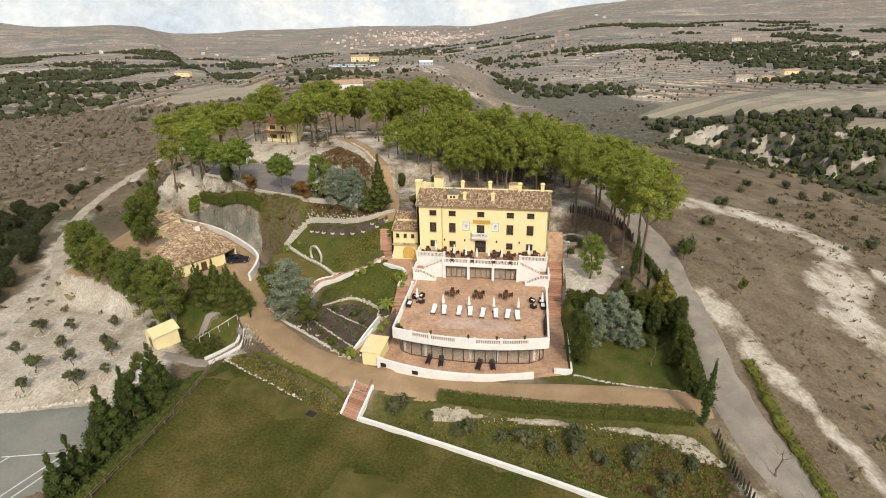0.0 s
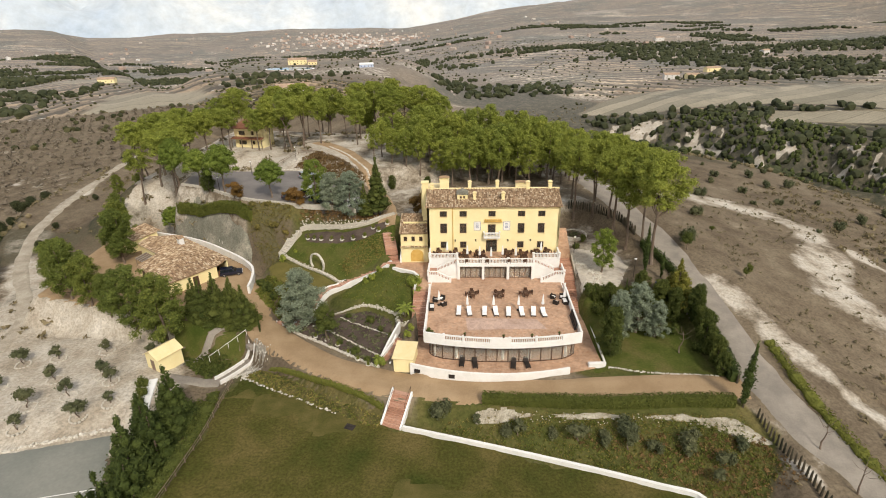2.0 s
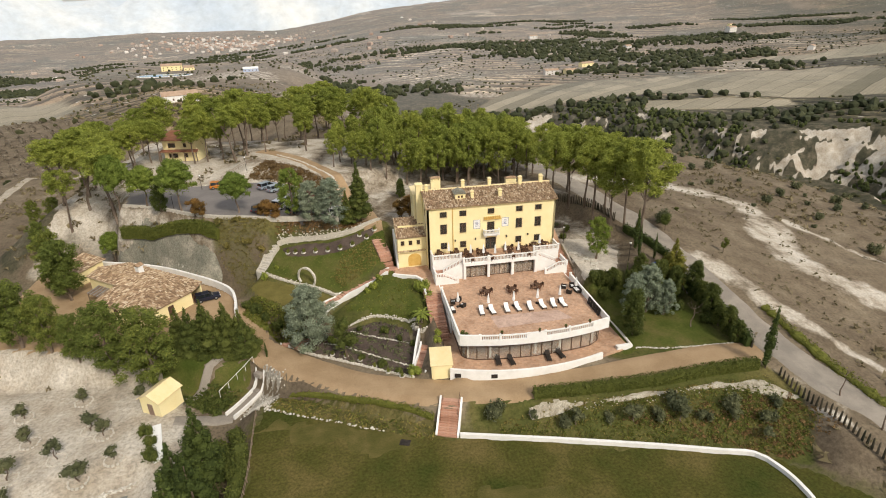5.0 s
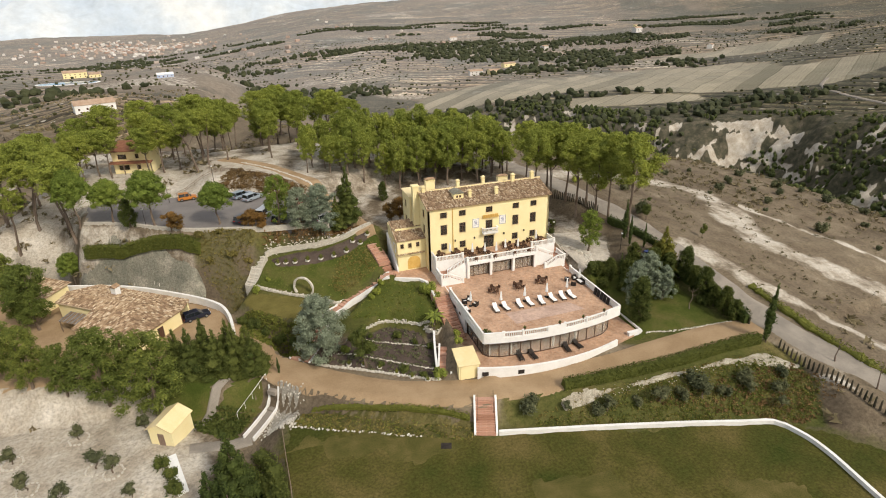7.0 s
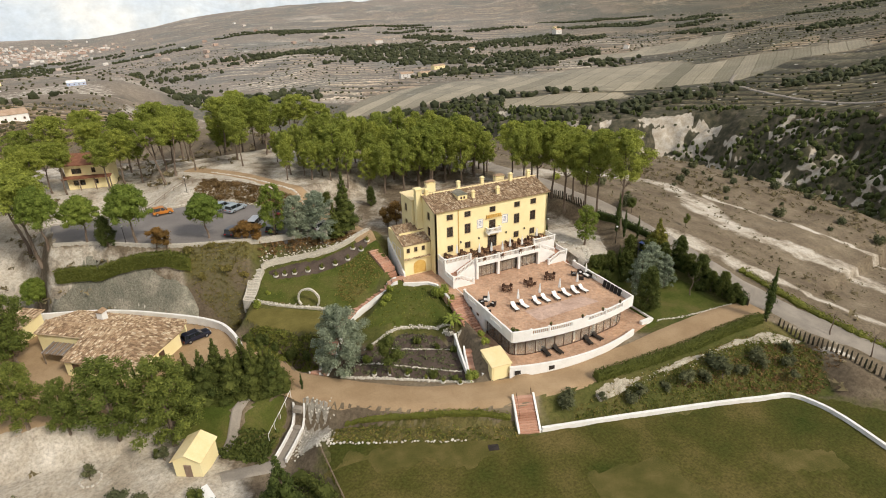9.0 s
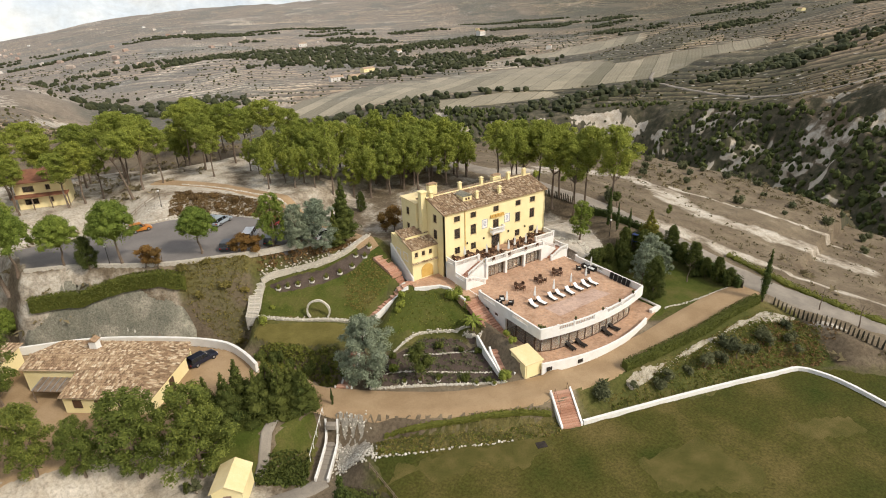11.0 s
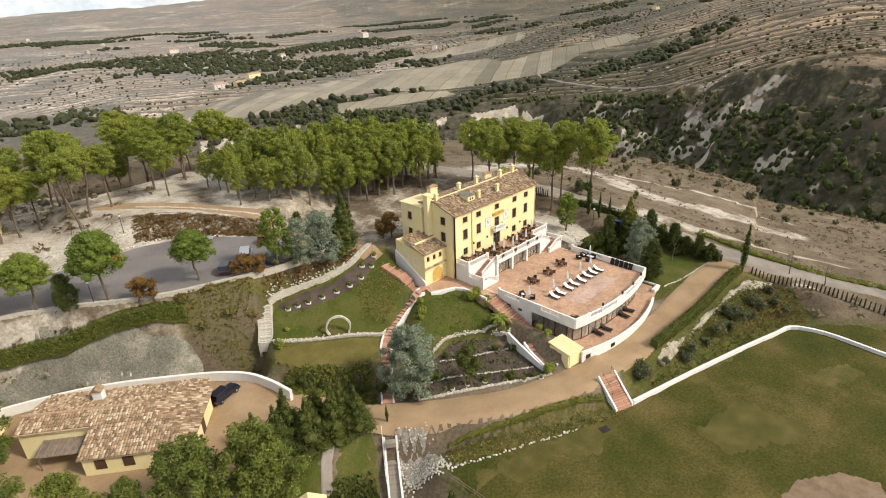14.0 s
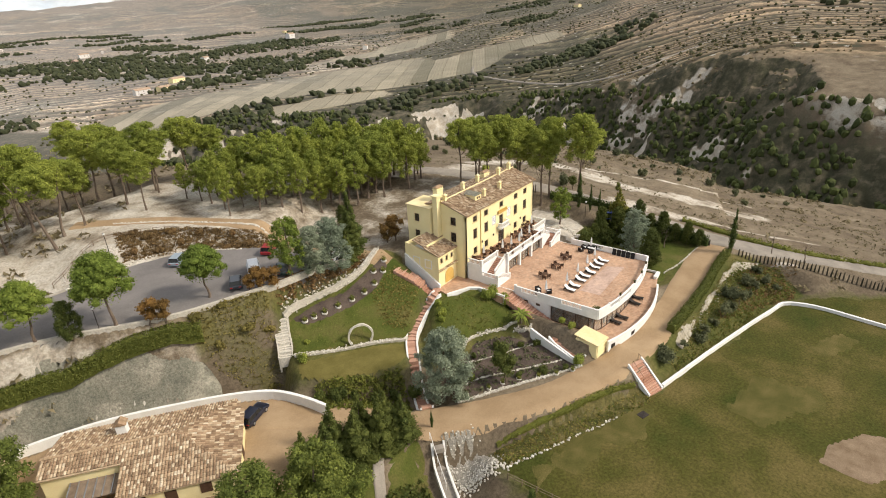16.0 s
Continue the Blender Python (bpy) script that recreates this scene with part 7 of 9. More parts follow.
plant("olive", [(-8.0, -32.6, 1.25), (35.5, 5.0, 1.3), (44, 22, 1.2), (52, 40, 1.3)], "round grey-green bush in dry grass", "round bushes")
plant("olive", [(x, y, 0.5 + 0.75 * ((i * 13) % 10) / 10) for i, (x, y) in enumerate(fill([(62, 40), (78, 12), (92, -30), (120, -40), (150, 20), (170, 110), (120, 140), (60, 90)], 6.5, 39, limit=110))], "grey-green bush on the dry slope", "bushes of the dry slope")
plant("olive", [(0.2, -35.4, 0.8), (5.6, -36.2, 0.7), (11.6, -37.4, 0.85), (17.2, -38.8, 0.8), (21.4, -38.0, 1.15), (14.4, -36.4, 1.2), (24.6, -40.6, 0.9), (27.0, -38.6, 0.8)], "grey-green shrub on the slope above the lawn", "shrubs of the slope")
plant("lush", [(-13.4, -6.4, 1.2), (-13.0, -8.2, 1.1), (-14.2, -5.2, 0.8), (-20.4, -0.8, 0.7), (-21.4, -2.4, 0.7), (-22.6, -3.0, 0.6), (-17.3, -23.2, 0.9), (-28.8, -12.6, 0.8), (-40.8, 8.2, 0.8), (-38.6, 9.6, 0.5), (31.5, 24, 0.9), (36, 19, 0.8), (-13.4, -20.2, 0.6), (-13.2, -18.6, 0.6)], "leafy bright green shrub", "green shrubs")
plant("green", [(15.2, -9.2, 1.25), (17.6, -9.4, 1.2), (19.6, -9.9, 1.1), (20.6, -12.0, 1.2), (22.6, -12.4, 1.3), (24.6, -10.8, 1.1), (26.2, -9.6, 1.2), (16.4, -11.6, 1.1), (18.6, -13.2, 1.2), (22.0, -14.6, 1.2), (26.6, -17.6, 1.1), (28.4, -21.6, 1.0), (-43.2, 1.8, 1.0), (-41.4, 0.4, 1.1), (-39.6, -1.2, 1.0), (-37.6, -3.0, 1.1), (-35.6, -4.6, 1.0), (-33.4, -6.2, 1.0), (-57.5, -13.6, 0.7), (-53.4, -23.0, 0.9), (-52.2, -25.2, 1.0), (-51.4, -27.6, 1.0), (-24.2, -17.4, 0.6), (-21.4, -20.0, 0.7), (-19.2, -22.4, 0.6), (-27.2, -9.6, 0.6), (-24.2, -10.2, 0.6), (-20.4, -11.8, 0.7), (-18.2, -14.4, 0.6), (-16.4, -16.2, 0.6), (17.6, 9.2, 0.8), (16.0, 6.4, 0.7)], "dense dark green shrub", "dark green shrubs")
bushes["bank"] = [bush_mesh(s, 1.0, 1.2, M_BANK) for s in (158, 159)]
plant("bank", fill([(-50, 16.6), (-43.4, 11.6), (-41, 14.4), (-44, 17.4), (-49.6, 19)], 2.6, 31, limit=6), "olive-brown shrub on the bank", "bank shrubs")
bushes["red"] = [bush_mesh(s, 1.0, 1.2, M_REDBANK) for s in (160, 161)]
plant("red", fill([(-46, 44), (-40, 40.6), (-31, 29.6), (-28.4, 31.8), (-36, 43), (-42, 50)], 3.4, 33, limit=12), "red-brown shrub on the bank", "red-brown shrubs")


def hedge(name, line, w, h, material, label, k, per=55, size=0.13, ragged=0.2):
    """A clipped hedge: a rough inner body with leaf tufts all over it."""
    rng = np.random.default_rng(k)
    pts = np.array(spline([p[:2] for p in line], 0.7))
    Z = height(pts[:, 0].copy(), pts[:, 1].copy())
    d = np.gradient(pts, axis=0)
    d /= np.linalg.norm(d, axis=1, keepdims=True)
    nrm = np.stack([-d[:, 1], d[:, 0]], -1)
    prof = [(-0.46, -0.2), (-0.5, 0.55), (-0.34, 0.92), (0.34, 0.92), (0.5, 0.55), (0.46, -0.2)]
    V = []
    for p, z, n in zip(pts, Z, nrm):
        s = 1 + ragged * rng.uniform(-0.5, 0.5)
        for a, b in prof:
            V.append((p[0] + n[0] * a * w * 0.9 * s, p[1] + n[1] * a * w * 0.9 * s, z + b * h * 0.93 * s))
    F = []
    c = len(prof)
    for i in range(len(pts) - 1):
        for j in range(c - 1):
            a = i * c + j
            F.append((a, a + 1, a + c + 1, a + c))
    F += [tuple(range(c))[::-1], tuple(range((len(pts) - 1) * c, len(pts) * c))]
    V = np.array(V)
    n = int(len(pts) * 0.7 * (w + 2 * h) * per)
    i = rng.integers(0, len(pts) - 1, n)
    t = rng.uniform(0, 1, n)[:, None]
    q = rng.uniform(0, 1, n) * (2 * h + w)
    side = np.where(q < h, -0.5, np.where(q < h + w, (q - h) / w - 0.5, 0.5))
    up = np.where(q < h, q / h, np.where(q < h + w, 1.0, (q - h - w) / h))
    jit = rng.normal(0, 0.05 + ragged * 0.12, (n, 3))
    ctr = np.concatenate([pts[i] * (1 - t) + pts[i + 1] * t + nrm[i] * (side * w)[:, None], (Z[i] + up * h)[:, None]], 1) + jit
    nn = np.stack([nrm[i, 0] * side * 2, nrm[i, 1] * side * 2, (up > 0.97) * 1.0 + 0.1], -1)
    v, f = cards(ctr, nn, size, rng)
    me = mesh_from(name, np.concatenate([V, v]).tolist(), [list(x) for x in F] + (f + len(V)).tolist(), material)
    return tagged(new(name, me), label, "hedge")


M_CLIPPED = leaf_material("clipped_leaves", (0.05, 0.068, 0.015), (0.15, 0.165, 0.04))
hedge("hedge", [(-2.8, -31.7), (6, -32.4), (14, -32.7), (22, -32.6), (28.4, -32.9)], 1.15, 1.4, M_CLIPPED, "clipped green hedge along the gravel path", 201)
hedge("hedge", [(-70.5, 28.6), (-66, 26.6), (-62.7, 24.9), (-57.2, 21.8), (-52.8, 19.1), (-49.3, 17.4)], 1.5, 2.1, M_HEDGE, "tall loose hedge below the parking place", 202, 60, 0.15, 0.25)
hedge("hedge", [(-34.6, -20.4), (-30, -23.2), (-24, -26.8), (-19, -29.2), (-15.8, -31.0)], 0.7, 0.55, M_HEDGE, "low green hedge under the gravel path", 203, 55, 0.12, 0.4)
hedge("hedge", [(-42.2, -24.2), (-40.6, -28), (-39.6, -34), (-39.8, -42), (-40.6, -52)], 1.5, 1.1, M_BUSH, "loose dark hedge along the lawn fence", 204, 40, 0.16, 0.6)
hedge("hedge", [(37.8, -22), (38.2, -30), (39.2, -38), (40.8, -45), (45, -55), (50, -64)], 1.2, 0.55, M_HEDGE, "low green weeds along the road verge", 205, 40, 0.14, 1.1)
hedge("hedge", [(30.2, -14.5), (30.6, -20), (30.4, -26), (30.0, -29)], 1.2, 2.0, M_CYPRESS, "dark hedge between the lawn and the road", 206, 40, 0.16, 0.4)
hedge("hedge", [(27.2, 4.0), (28.6, -2), (29.8, -8), (30.2, -14)], 0.9, 1.3, M_CYPRESS, "dark hedge along the stake fence", 207, 40, 0.14, 0.4)
hedge("hedge", [(-40.2, -34), (-41.5, -29), (-44.5, -25.5)], 1.8, 0.9, M_BUSH, "dark spreading shrubs by the lawn corner", 208, 40, 0.16, 0.7)


# low growth: tufts as one mesh of stuff
def tufts(name, pts, size, material, label, k, per=7, tall=1.0, category="undergrowth"):
    rng = np.random.default_rng(k)
    pts = np.array(pts, float)
    Z = height(pts[:, 0].copy(), pts[:, 1].copy())
    n = len(pts)
    sc = np.repeat(rng.uniform(0.5, 1.4, n) * size, per)
    c = np.repeat(np.concatenate([pts, Z[:, None]], 1), per, 0)
    d = ball(rng, n * per, 0.6)
    d[:, 2] = np.abs(d[:, 2]) * tall
    c = c + d * sc[:, None] * np.array([1.0, 1.0, 0.7])
    v, f = cards(c, d, sc * 0.62, rng)
    me = mesh_from(name, v.tolist(), f.tolist(), material)
    return tagged(new(name, me), label, category, kind="stuff")


def spots(poly, n, k):
    rng = np.random.default_rng(k)
    xs, ys = [p[0] for p in poly], [p[1] for p in poly]
    P = np.stack([rng.uniform(min(xs), max(xs), n * 3), rng.uniform(min(ys), max(ys), n * 3)], -1)
    P = P[inside(P[:, 0], P[:, 1], poly) < 0]
    return P[:n]


tufts("ground_plants", spots([(-36, -20.8), (-15.6, -32.0), (-16.5, -33.8), (-37.2, -23.8)], 1500, 301), 0.2, M_BANK, "low green and brown plants on the slope under the path", 302)
tufts("ground_plants", spots([(-36, -20.8), (-15.6, -32.0), (-16.5, -33.8), (-37.2, -23.8)], 1500, 321), 0.2, M_HEDGE, "low green plants on the slope under the path", 322)
tufts("ground_plants", spots([(-8, -33.2), (29, -34), (31, -42), (24, -45), (20, -42.6), (-8, -34.6)], 2200, 303), 0.14, M_BANK, "olive and brown grass on the slope above the lawn", 304)
tufts("ground_plants", spots([(-8, -33.8), (29, -35), (31, -42), (24, -45), (20, -42.6), (-8, -34.6)], 1500, 341), 0.2, M_HEDGE, "dark green weeds on the slope above the lawn", 342)
tufts("ground_plants", spots([(6, -36), (30, -37), (32, -44), (24, -45.4), (19, -42.2)], 500, 343), 0.24, M_REDBANK, "rusty dry weeds on the slope above the lawn", 344)
tufts("ground_plants", spots(BEDS, 420, 305), 0.3, M_OLIVE, "small herbs and shrubs in the garden beds", 306)
tufts("ground_plants", spots(HOUSE_LAWN, 700, 307), 0.17, M_HEDGE, "uneven green growth on the garden slope", 308)
tufts("ground_plants", spots(GARDEN, 1100, 309), 0.13, M_HEDGE, "long green grass of the garden", 310)
tufts("ground_plants", spots([(-27, 1.0), (-20, 3.6), (-19, 9), (-26, 8.4), (-28.4, 4)], 800, 325), 0.2, M_BANK, "dry olive-brown growth in the garden grass", 326)
tufts("ground_plants", spots([(-42.6, 3.6), (-37, -1.4), (-33.4, -3.8), (-35.6, -7.4), (-40, -4.6), (-44, 0.4)], 900, 327), 0.36, M_HEDGE, "lush green growth below the small lawn", 328)
tufts("ground_plants", spots([(-50, 16.6), (-43, 10.5), (-41.4, 13.4), (-39.4, 15.8), (-44, 18), (-49.6, 19.4)], 1000, 311), 0.2, M_BANK, "olive-brown growth on the bank below the parking place", 312)
tufts("ground_plants", spots([(-38.6, 15.2), (-33.4, 14.4), (-28.6, 13.2), (-22, 13.2), (-20, 15.4), (-26, 15.2), (-31, 15.6), (-38, 16.4)], 800, 329), 0.3, M_REDBANK, "red-brown growth on the bank above the stone band", 330)
tufts("ground_plants", spots([(-47, 43.2), (-40, 39.8), (-30, 28.4), (-27, 31.8), (-35, 44.4), (-43.6, 53)], 2000, 331), 0.28, M_REDBANK, "red-brown shrubs on the bank behind the parking place", 332)
tufts("ground_plants", spots([(-48, -13), (-42.5, -14.5), (-45.5, -20), (-52, -15)], 420, 313), 0.4, M_BUSH, "dark green groundcover by the sloping walk", 314)
tufts("ground_plants", spots([(-47.5, -25), (-42, -27), (-41, -52), (-47, -52)], 700, 315), 0.34, M_SCRUB, "dry grass between the conifers and the lawn", 316)
rg = np.random.default_rng(9)
P = np.stack([rg.uniform(-230, 170, 26000), rg.uniform(-110, 330, 26000)], -1)
dd = np.hypot(P[:, 0], P[:, 1] - 10)
ok = (dd > 62) & (dd < 330)
ok &= (fbm(P[:, 0], P[:, 1], 26, 3, 401) + 0.12 * rg.normal(size=len(P)) > 0.02)
ok &= inside(P[:, 0], P[:, 1], GROVE) > 2
ok &= along(P[:, 0], P[:, 1], [(31, 30), (55, 37), (69, 27), (64, 8), (58, -4), (75, -30)])[0] > 5
ok &= along(P[:, 0], P[:, 1], [p[:2] for p in ROAD_LINE])[0] > 6
ok &= (inside(P[:, 0], P[:, 1], ORCHARD) > 4)
ok &= inside(P[:, 0], P[:, 1], LAWN) > 2
for poly in (COURT, PARKING, YARD):
    ok &= inside(P[:, 0], P[:, 1], poly) > 1.5
P = P[ok][:5200]
tufts("scrub", P, 0.75, M_SCRUB, "dry brown scrub dotted over the hillside", 402, 9, 1.0, "scrub")
P2 = np.stack([rg.uniform(34, 120, 2600), rg.uniform(-90, 70, 2600)], -1)
P2 = P2[(along(P2[:, 0], P2[:, 1], [p[:2] for p in ROAD_LINE])[0] > 6) & (vnoise(P2[:, 0], P2[:, 1], 9, 5) > -0.2)]
tufts("dry_grass", P2, 0.35, M_SCRUB, "tufts of dry grass east of the road", 403, 6, 1.2, "grass")


# bushes and trees of the middle and far land: rough bodies joined by kind
def bodies(name, P, size, material, label, k, category, squash=0.8, plain=False):
    rng = np.random.default_rng(k)
    bm = bmesh.new()
    if plain:
        bmesh.ops.create_cone(bm, cap_ends=False, segments=5, radius1=1.0, radius2=0.35, depth=1.6)
        bmesh.ops.holes_fill(bm, edges=[e for e in bm.edges if e.is_boundary and e.verts[0].co.z > 0 and e.verts[1].co.z > 0])
    else:
        bmesh.ops.create_icosphere(bm, subdivisions=1, radius=1.0)
    bmesh.ops.triangulate(bm, faces=bm.faces)
    bv = np.array([q.co[:] for q in bm.verts])
    bf = np.array([[q.index for q in f.verts] for f in bm.faces])
    bm.free()
    n = len(P)
    Z = height(P[:, 0].copy(), P[:, 1].copy())
    s = (size * rng.uniform(0.55, 1.35, n))[:, None, None]
    V = bv[None] * rng.uniform(0.68, 1.2, (n, len(bv), 1)) * s * np.array([1.0, 1.0, squash])
    V = V + np.concatenate([P, (Z + s[:, 0, 0] * squash * 0.55)[:, None]], 1)[:, None, :]
    F = bf[None] + (np.arange(n) * len(bv))[:, None, None]
    me = mesh_from(name, V.reshape(-1, 3).tolist(), F.reshape(-1, 3).tolist(), material)
    return tagged(new(name, me), label, category, kind="stuff")


M_RAVINE = leaf_material("ravine_pines", (0.05, 0.065, 0.024), (0.12, 0.14, 0.045))
M_FARWOOD = leaf_material("far_pines", (0.045, 0.055, 0.03), (0.085, 0.095, 0.05))
M_SCRUB_GREEN = leaf_material("terrace_bushes", (0.05, 0.055, 0.026), (0.12, 0.115, 0.055))
Q = np.stack([rg.uniform(-600, 800, 90000), rg.uniform(-300, 900, 90000)], -1)
dq = np.hypot(Q[:, 0], Q[:, 1])
rav = along(Q[:, 0], Q[:, 1], RAVINE)[0]
fields = np.min([inside(Q[:, 0], Q[:, 1], f) for f in FIELDS], axis=0)
base_ok = (dq > 120) & (fields > 3) & (inside(Q[:, 0], Q[:, 1], ORCHARD) > 4) & (inside(Q[:, 0], Q[:, 1], PLATEAU) > 10)
dens = fbm(Q[:, 0], Q[:, 1], 130, 4, 411)
bodies("shrubs", Q[base_ok & (dens > -0.05) & (dq < 650) & (rg.uniform(size=len(Q)) < 0.6)][:7000], 0.95, M_SCRUB, "grey-brown shrubs over the far slopes", 412, "shrubs", 0.8)
far_side = inside(Q[:, 0], Q[:, 1], RAVINE_EAST) < 0
bodies("shrubs", Q[base_ok & ((rav < 26) | (far_side & (rav < 75))) & (Q[:, 1] < 520) & (dens > -0.3)][:6500], 1.8, M_RAVINE, "dark green shrubs and small pines in the ravine", 413, "shrubs", 1.35)
Q2 = np.stack([rg.uniform(-2600, 3000, 260000), rg.uniform(-400, 3600, 260000)], -1)
dq2 = np.hypot(Q2[:, 0], Q2[:, 1])
f2 = np.min([inside(Q2[:, 0], Q2[:, 1], f) for f in FIELDS], axis=0)
wood = (fbm(Q2[:, 0], Q2[:, 1] * 1.8, 240, 4, 421) > 0.21) & (dq2 > 430) & (f2 > 4) & (inside(Q2[:, 0], Q2[:, 1], PLATEAU) > 40)
west_wood = (inside(Q2[:, 0], Q2[:, 1], [(-480, 400), (-500, 560), (-490, 660), (-570, 820), (-900, 900), (-1000, 560), (-760, 420), (-620, 360)]) < 0) & (vnoise(Q2[:, 0], Q2[:, 1] * 2.2, 150, 9) > -0.25)
wood |= (fbm(Q2[:, 0], Q2[:, 1] * 1.8, 240, 4, 421) > 0.1) & (Q2[:, 0] < -330 - 0.1 * Q2[:, 1]) & (dq2 > 620) & (inside(Q2[:, 0], Q2[:, 1], PLATEAU) > 40)
wood |= west_wood
bodies("far_woods", Q2[wood & (dq2 < 2600)][:26000], 4.6, M_FARWOOD, "dark pine woods in strips over the valley", 422, "woods", 0.9)
zq = height(Q2[:, 0].copy(), Q2[:, 1].copy())
step = terrace(Q2[:, 0], Q2[:, 1], zq) % 1.0
lone = (dq2 > 260) & (f2 > 3) & (((step < 0.22) & (rg.uniform(size=len(Q2)) < 0.75)) | (rg.uniform(size=len(Q2)) < 0.06)) & (vnoise(Q2[:, 0], Q2[:, 1], 90, 3) > -0.35)
bodies("far_trees", Q2[lone & (dq2 < 1700)][:17000], 1.7, M_SCRUB_GREEN, "trees and bushes along the far terraces", 423, "trees", 0.85)
# bare orchard on the western slope
gx, gy = np.meshgrid(np.arange(-420, -100, 5.0), np.arange(20, 360, 9.0))
O = np.stack([gx.ravel() + rg.normal(0, 0.5, gx.size), gy.ravel() + rg.normal(0, 0.5, gx.size)], -1)
a = 0.55
O = np.stack([-220 + (O[:, 0] + 220) * math.cos(a) - (O[:, 1] - 155) * math.sin(a), 155 + (O[:, 0] + 220) * math.sin(a) + (O[:, 1] - 155) * math.cos(a)], -1)
M_BARE = leaf_material("bare_twigs", (0.17, 0.135, 0.105), (0.31, 0.255, 0.205))
O = O[inside(O[:, 0], O[:, 1], ORCHARD) < 2]
tufts("orchard", O, 1.25, M_BARE, "rows of leafless grey-brown orchard trees", 431, 14, 1.3, "orchard")


# ---- terrace furniture ----


def leg_mesh(w, h, name="leg", material=None):
    bm = bmesh.new()
    box(bm, -w, w, -w, w, 0, h)
    me = bpy.data.meshes.new(name)
    bm.to_mesh(me)
    bm.free()
    me.materials.append(material or M_DARK)
    return me


def make_lounger(at, dark=False):
    ob = thing("sun_lounger", "dark rattan sun lounger without a cushion" if dark else "white cushioned sun lounger on a dark frame", "sun lounger", at, "dark loungers of the lower terrace" if dark else "white loungers of the sun terrace")
    body = M_DARK
    bm = bmesh.new()
    box(bm, -0.36, 0.36, -1.0, 0.95, 0.26, 0.34, 0.02)
    part("frame", bm, body, ob)
    for x in (-0.3, 0.3):
        for y in (-0.85, 0.85):
            part("leg", LEG_LOUNGER, None, ob, at=pose(x, y, 0))
    bm = bmesh.new()
    box(bm, -0.34, 0.34, -0.98, 0.25, 0.345, 0.345 + (0.02 if dark else 0.09), 0.01 if dark else 0.03)
    part("mattress" if not dark else "seat", bm, body if dark else M_CLOTH, ob)
    bm = bmesh.new()
    box(bm, -0.34, 0.34, 0, 0.8, 0, 0.04 if dark else 0.1, 0.015)
    part("backrest", bm, body if dark else M_CLOTH, ob, at=pose(0, 0.26, 0.36, 38 if not dark else 26, 0, 0))
    return ob


LEG_LOUNGER = leg_mesh(0.035, 0.27)
LEG_CHAIR = leg_mesh(0.025, 0.44, material=M_RATTAN)
LEG_TABLE = leg_mesh(0.04, 0.7, material=M_RATTAN)
first = make_lounger(pose(-5.9, -16.3, 0.0, 0, 0, -4))
for x, y, a in ((-4.3, -16.4, 6), (-2.0, -16.4, -3), (-0.3, -16.4, 5), (1.6, -16.6, -4), (3.6, -16.5, 4), (5.35, -16.5, -5), (6.85, -16.7, 7)):
    copy_thing(first, pose(x, y, 0, 0, 0, a))
first = make_lounger(pose(-5.4, -24.0, -3.62, 0, 0, -6), True)
for x, y, a in ((-3.6, -24.4, 4), (1.8, -24.5, -8), (3.7, -24.3, 10)):
    copy_thing(first, pose(x, y, -3.62, 0, 0, a))


def make_parasol(at):
    ob = thing("parasol", "closed white parasol on a slim pole", "parasol", at, "closed parasols of the terraces")
    bm = bmesh.new()
    cyl(bm, 0, 0, 0.05, 2.55, 0.028, seg=8)
    part("pole", bm, M_METAL, ob)
    bm = bmesh.new()
    cyl(bm, 0, 0, 0, 0.09, 0.3, 0.26, 14)
    part("base", bm, M_DARK, ob)
    bm = bmesh.new()
    seg = 16
    rings = []
    for z, r in ((0.95, 0.15), (1.0, 0.19), (1.5, 0.15), (2.1, 0.1), (2.5, 0.05), (2.62, 0.01)):
        rings.append([bm.verts.new((r * (1.25 if j % 2 else 0.75) * math.cos(2 * math.pi * j / seg), r * (1.25 if j % 2 else 0.75) * math.sin(2 * math.pi * j / seg), z)) for j in range(seg)])
    for a, b in zip(rings, rings[1:]):
        for j in range(seg):
            bm.faces.new((a[j], a[(j + 1) % seg], b[(j + 1) % seg], b[j]))
    part("canopy", bm, M_CLOTH, ob, "furled white canopy")
    return ob


par = make_parasol(pose(-4.6, -15.2, 0))
for x, y, z in ((-0.6, -15.25, 0), (3.2, -15.3, 0), (6.9, -15.1, 0), (-9.0, -13.7, 0), (10.5, -12.9, 0), (-8.0, -1.3, 2.93), (-4.5, -2.9, 2.93), (-2.4, -3.4, 2.93), (-0.5, -3.9, 2.93), (1.5, -3.2, 2.93), (3.7, -3.6, 2.93), (8.2, -1.6, 2.93)):
    copy_thing(par, pose(x, y, z))


def make_chair(at):
    ob = thing("rattan_chair", "dark brown rattan terrace armchair", "chair", at, "rattan chairs of the terraces")
    for x in (-0.22, 0.22):
        for y in (-0.22, 0.22):
            part("leg", LEG_CHAIR, None, ob, at=pose(x, y, 0))
    bm = bmesh.new()
    box(bm, -0.27, 0.27, -0.27, 0.27, 0.4, 0.47, 0.02)
    part("seat", bm, M_RATTAN, ob)
    bm = bmesh.new()
    box(bm, -0.27, 0.27, 0.2, 0.27, 0.47, 0.9, 0.02)
    part("backrest", bm, M_RATTAN, ob)
    for x in (-0.26, 0.26):
        bm = bmesh.new()
        box(bm, x - 0.03, x + 0.03, -0.25, 0.22, 0.47, 0.66, 0.015)
        part("armrest", bm, M_RATTAN, ob)
    return ob


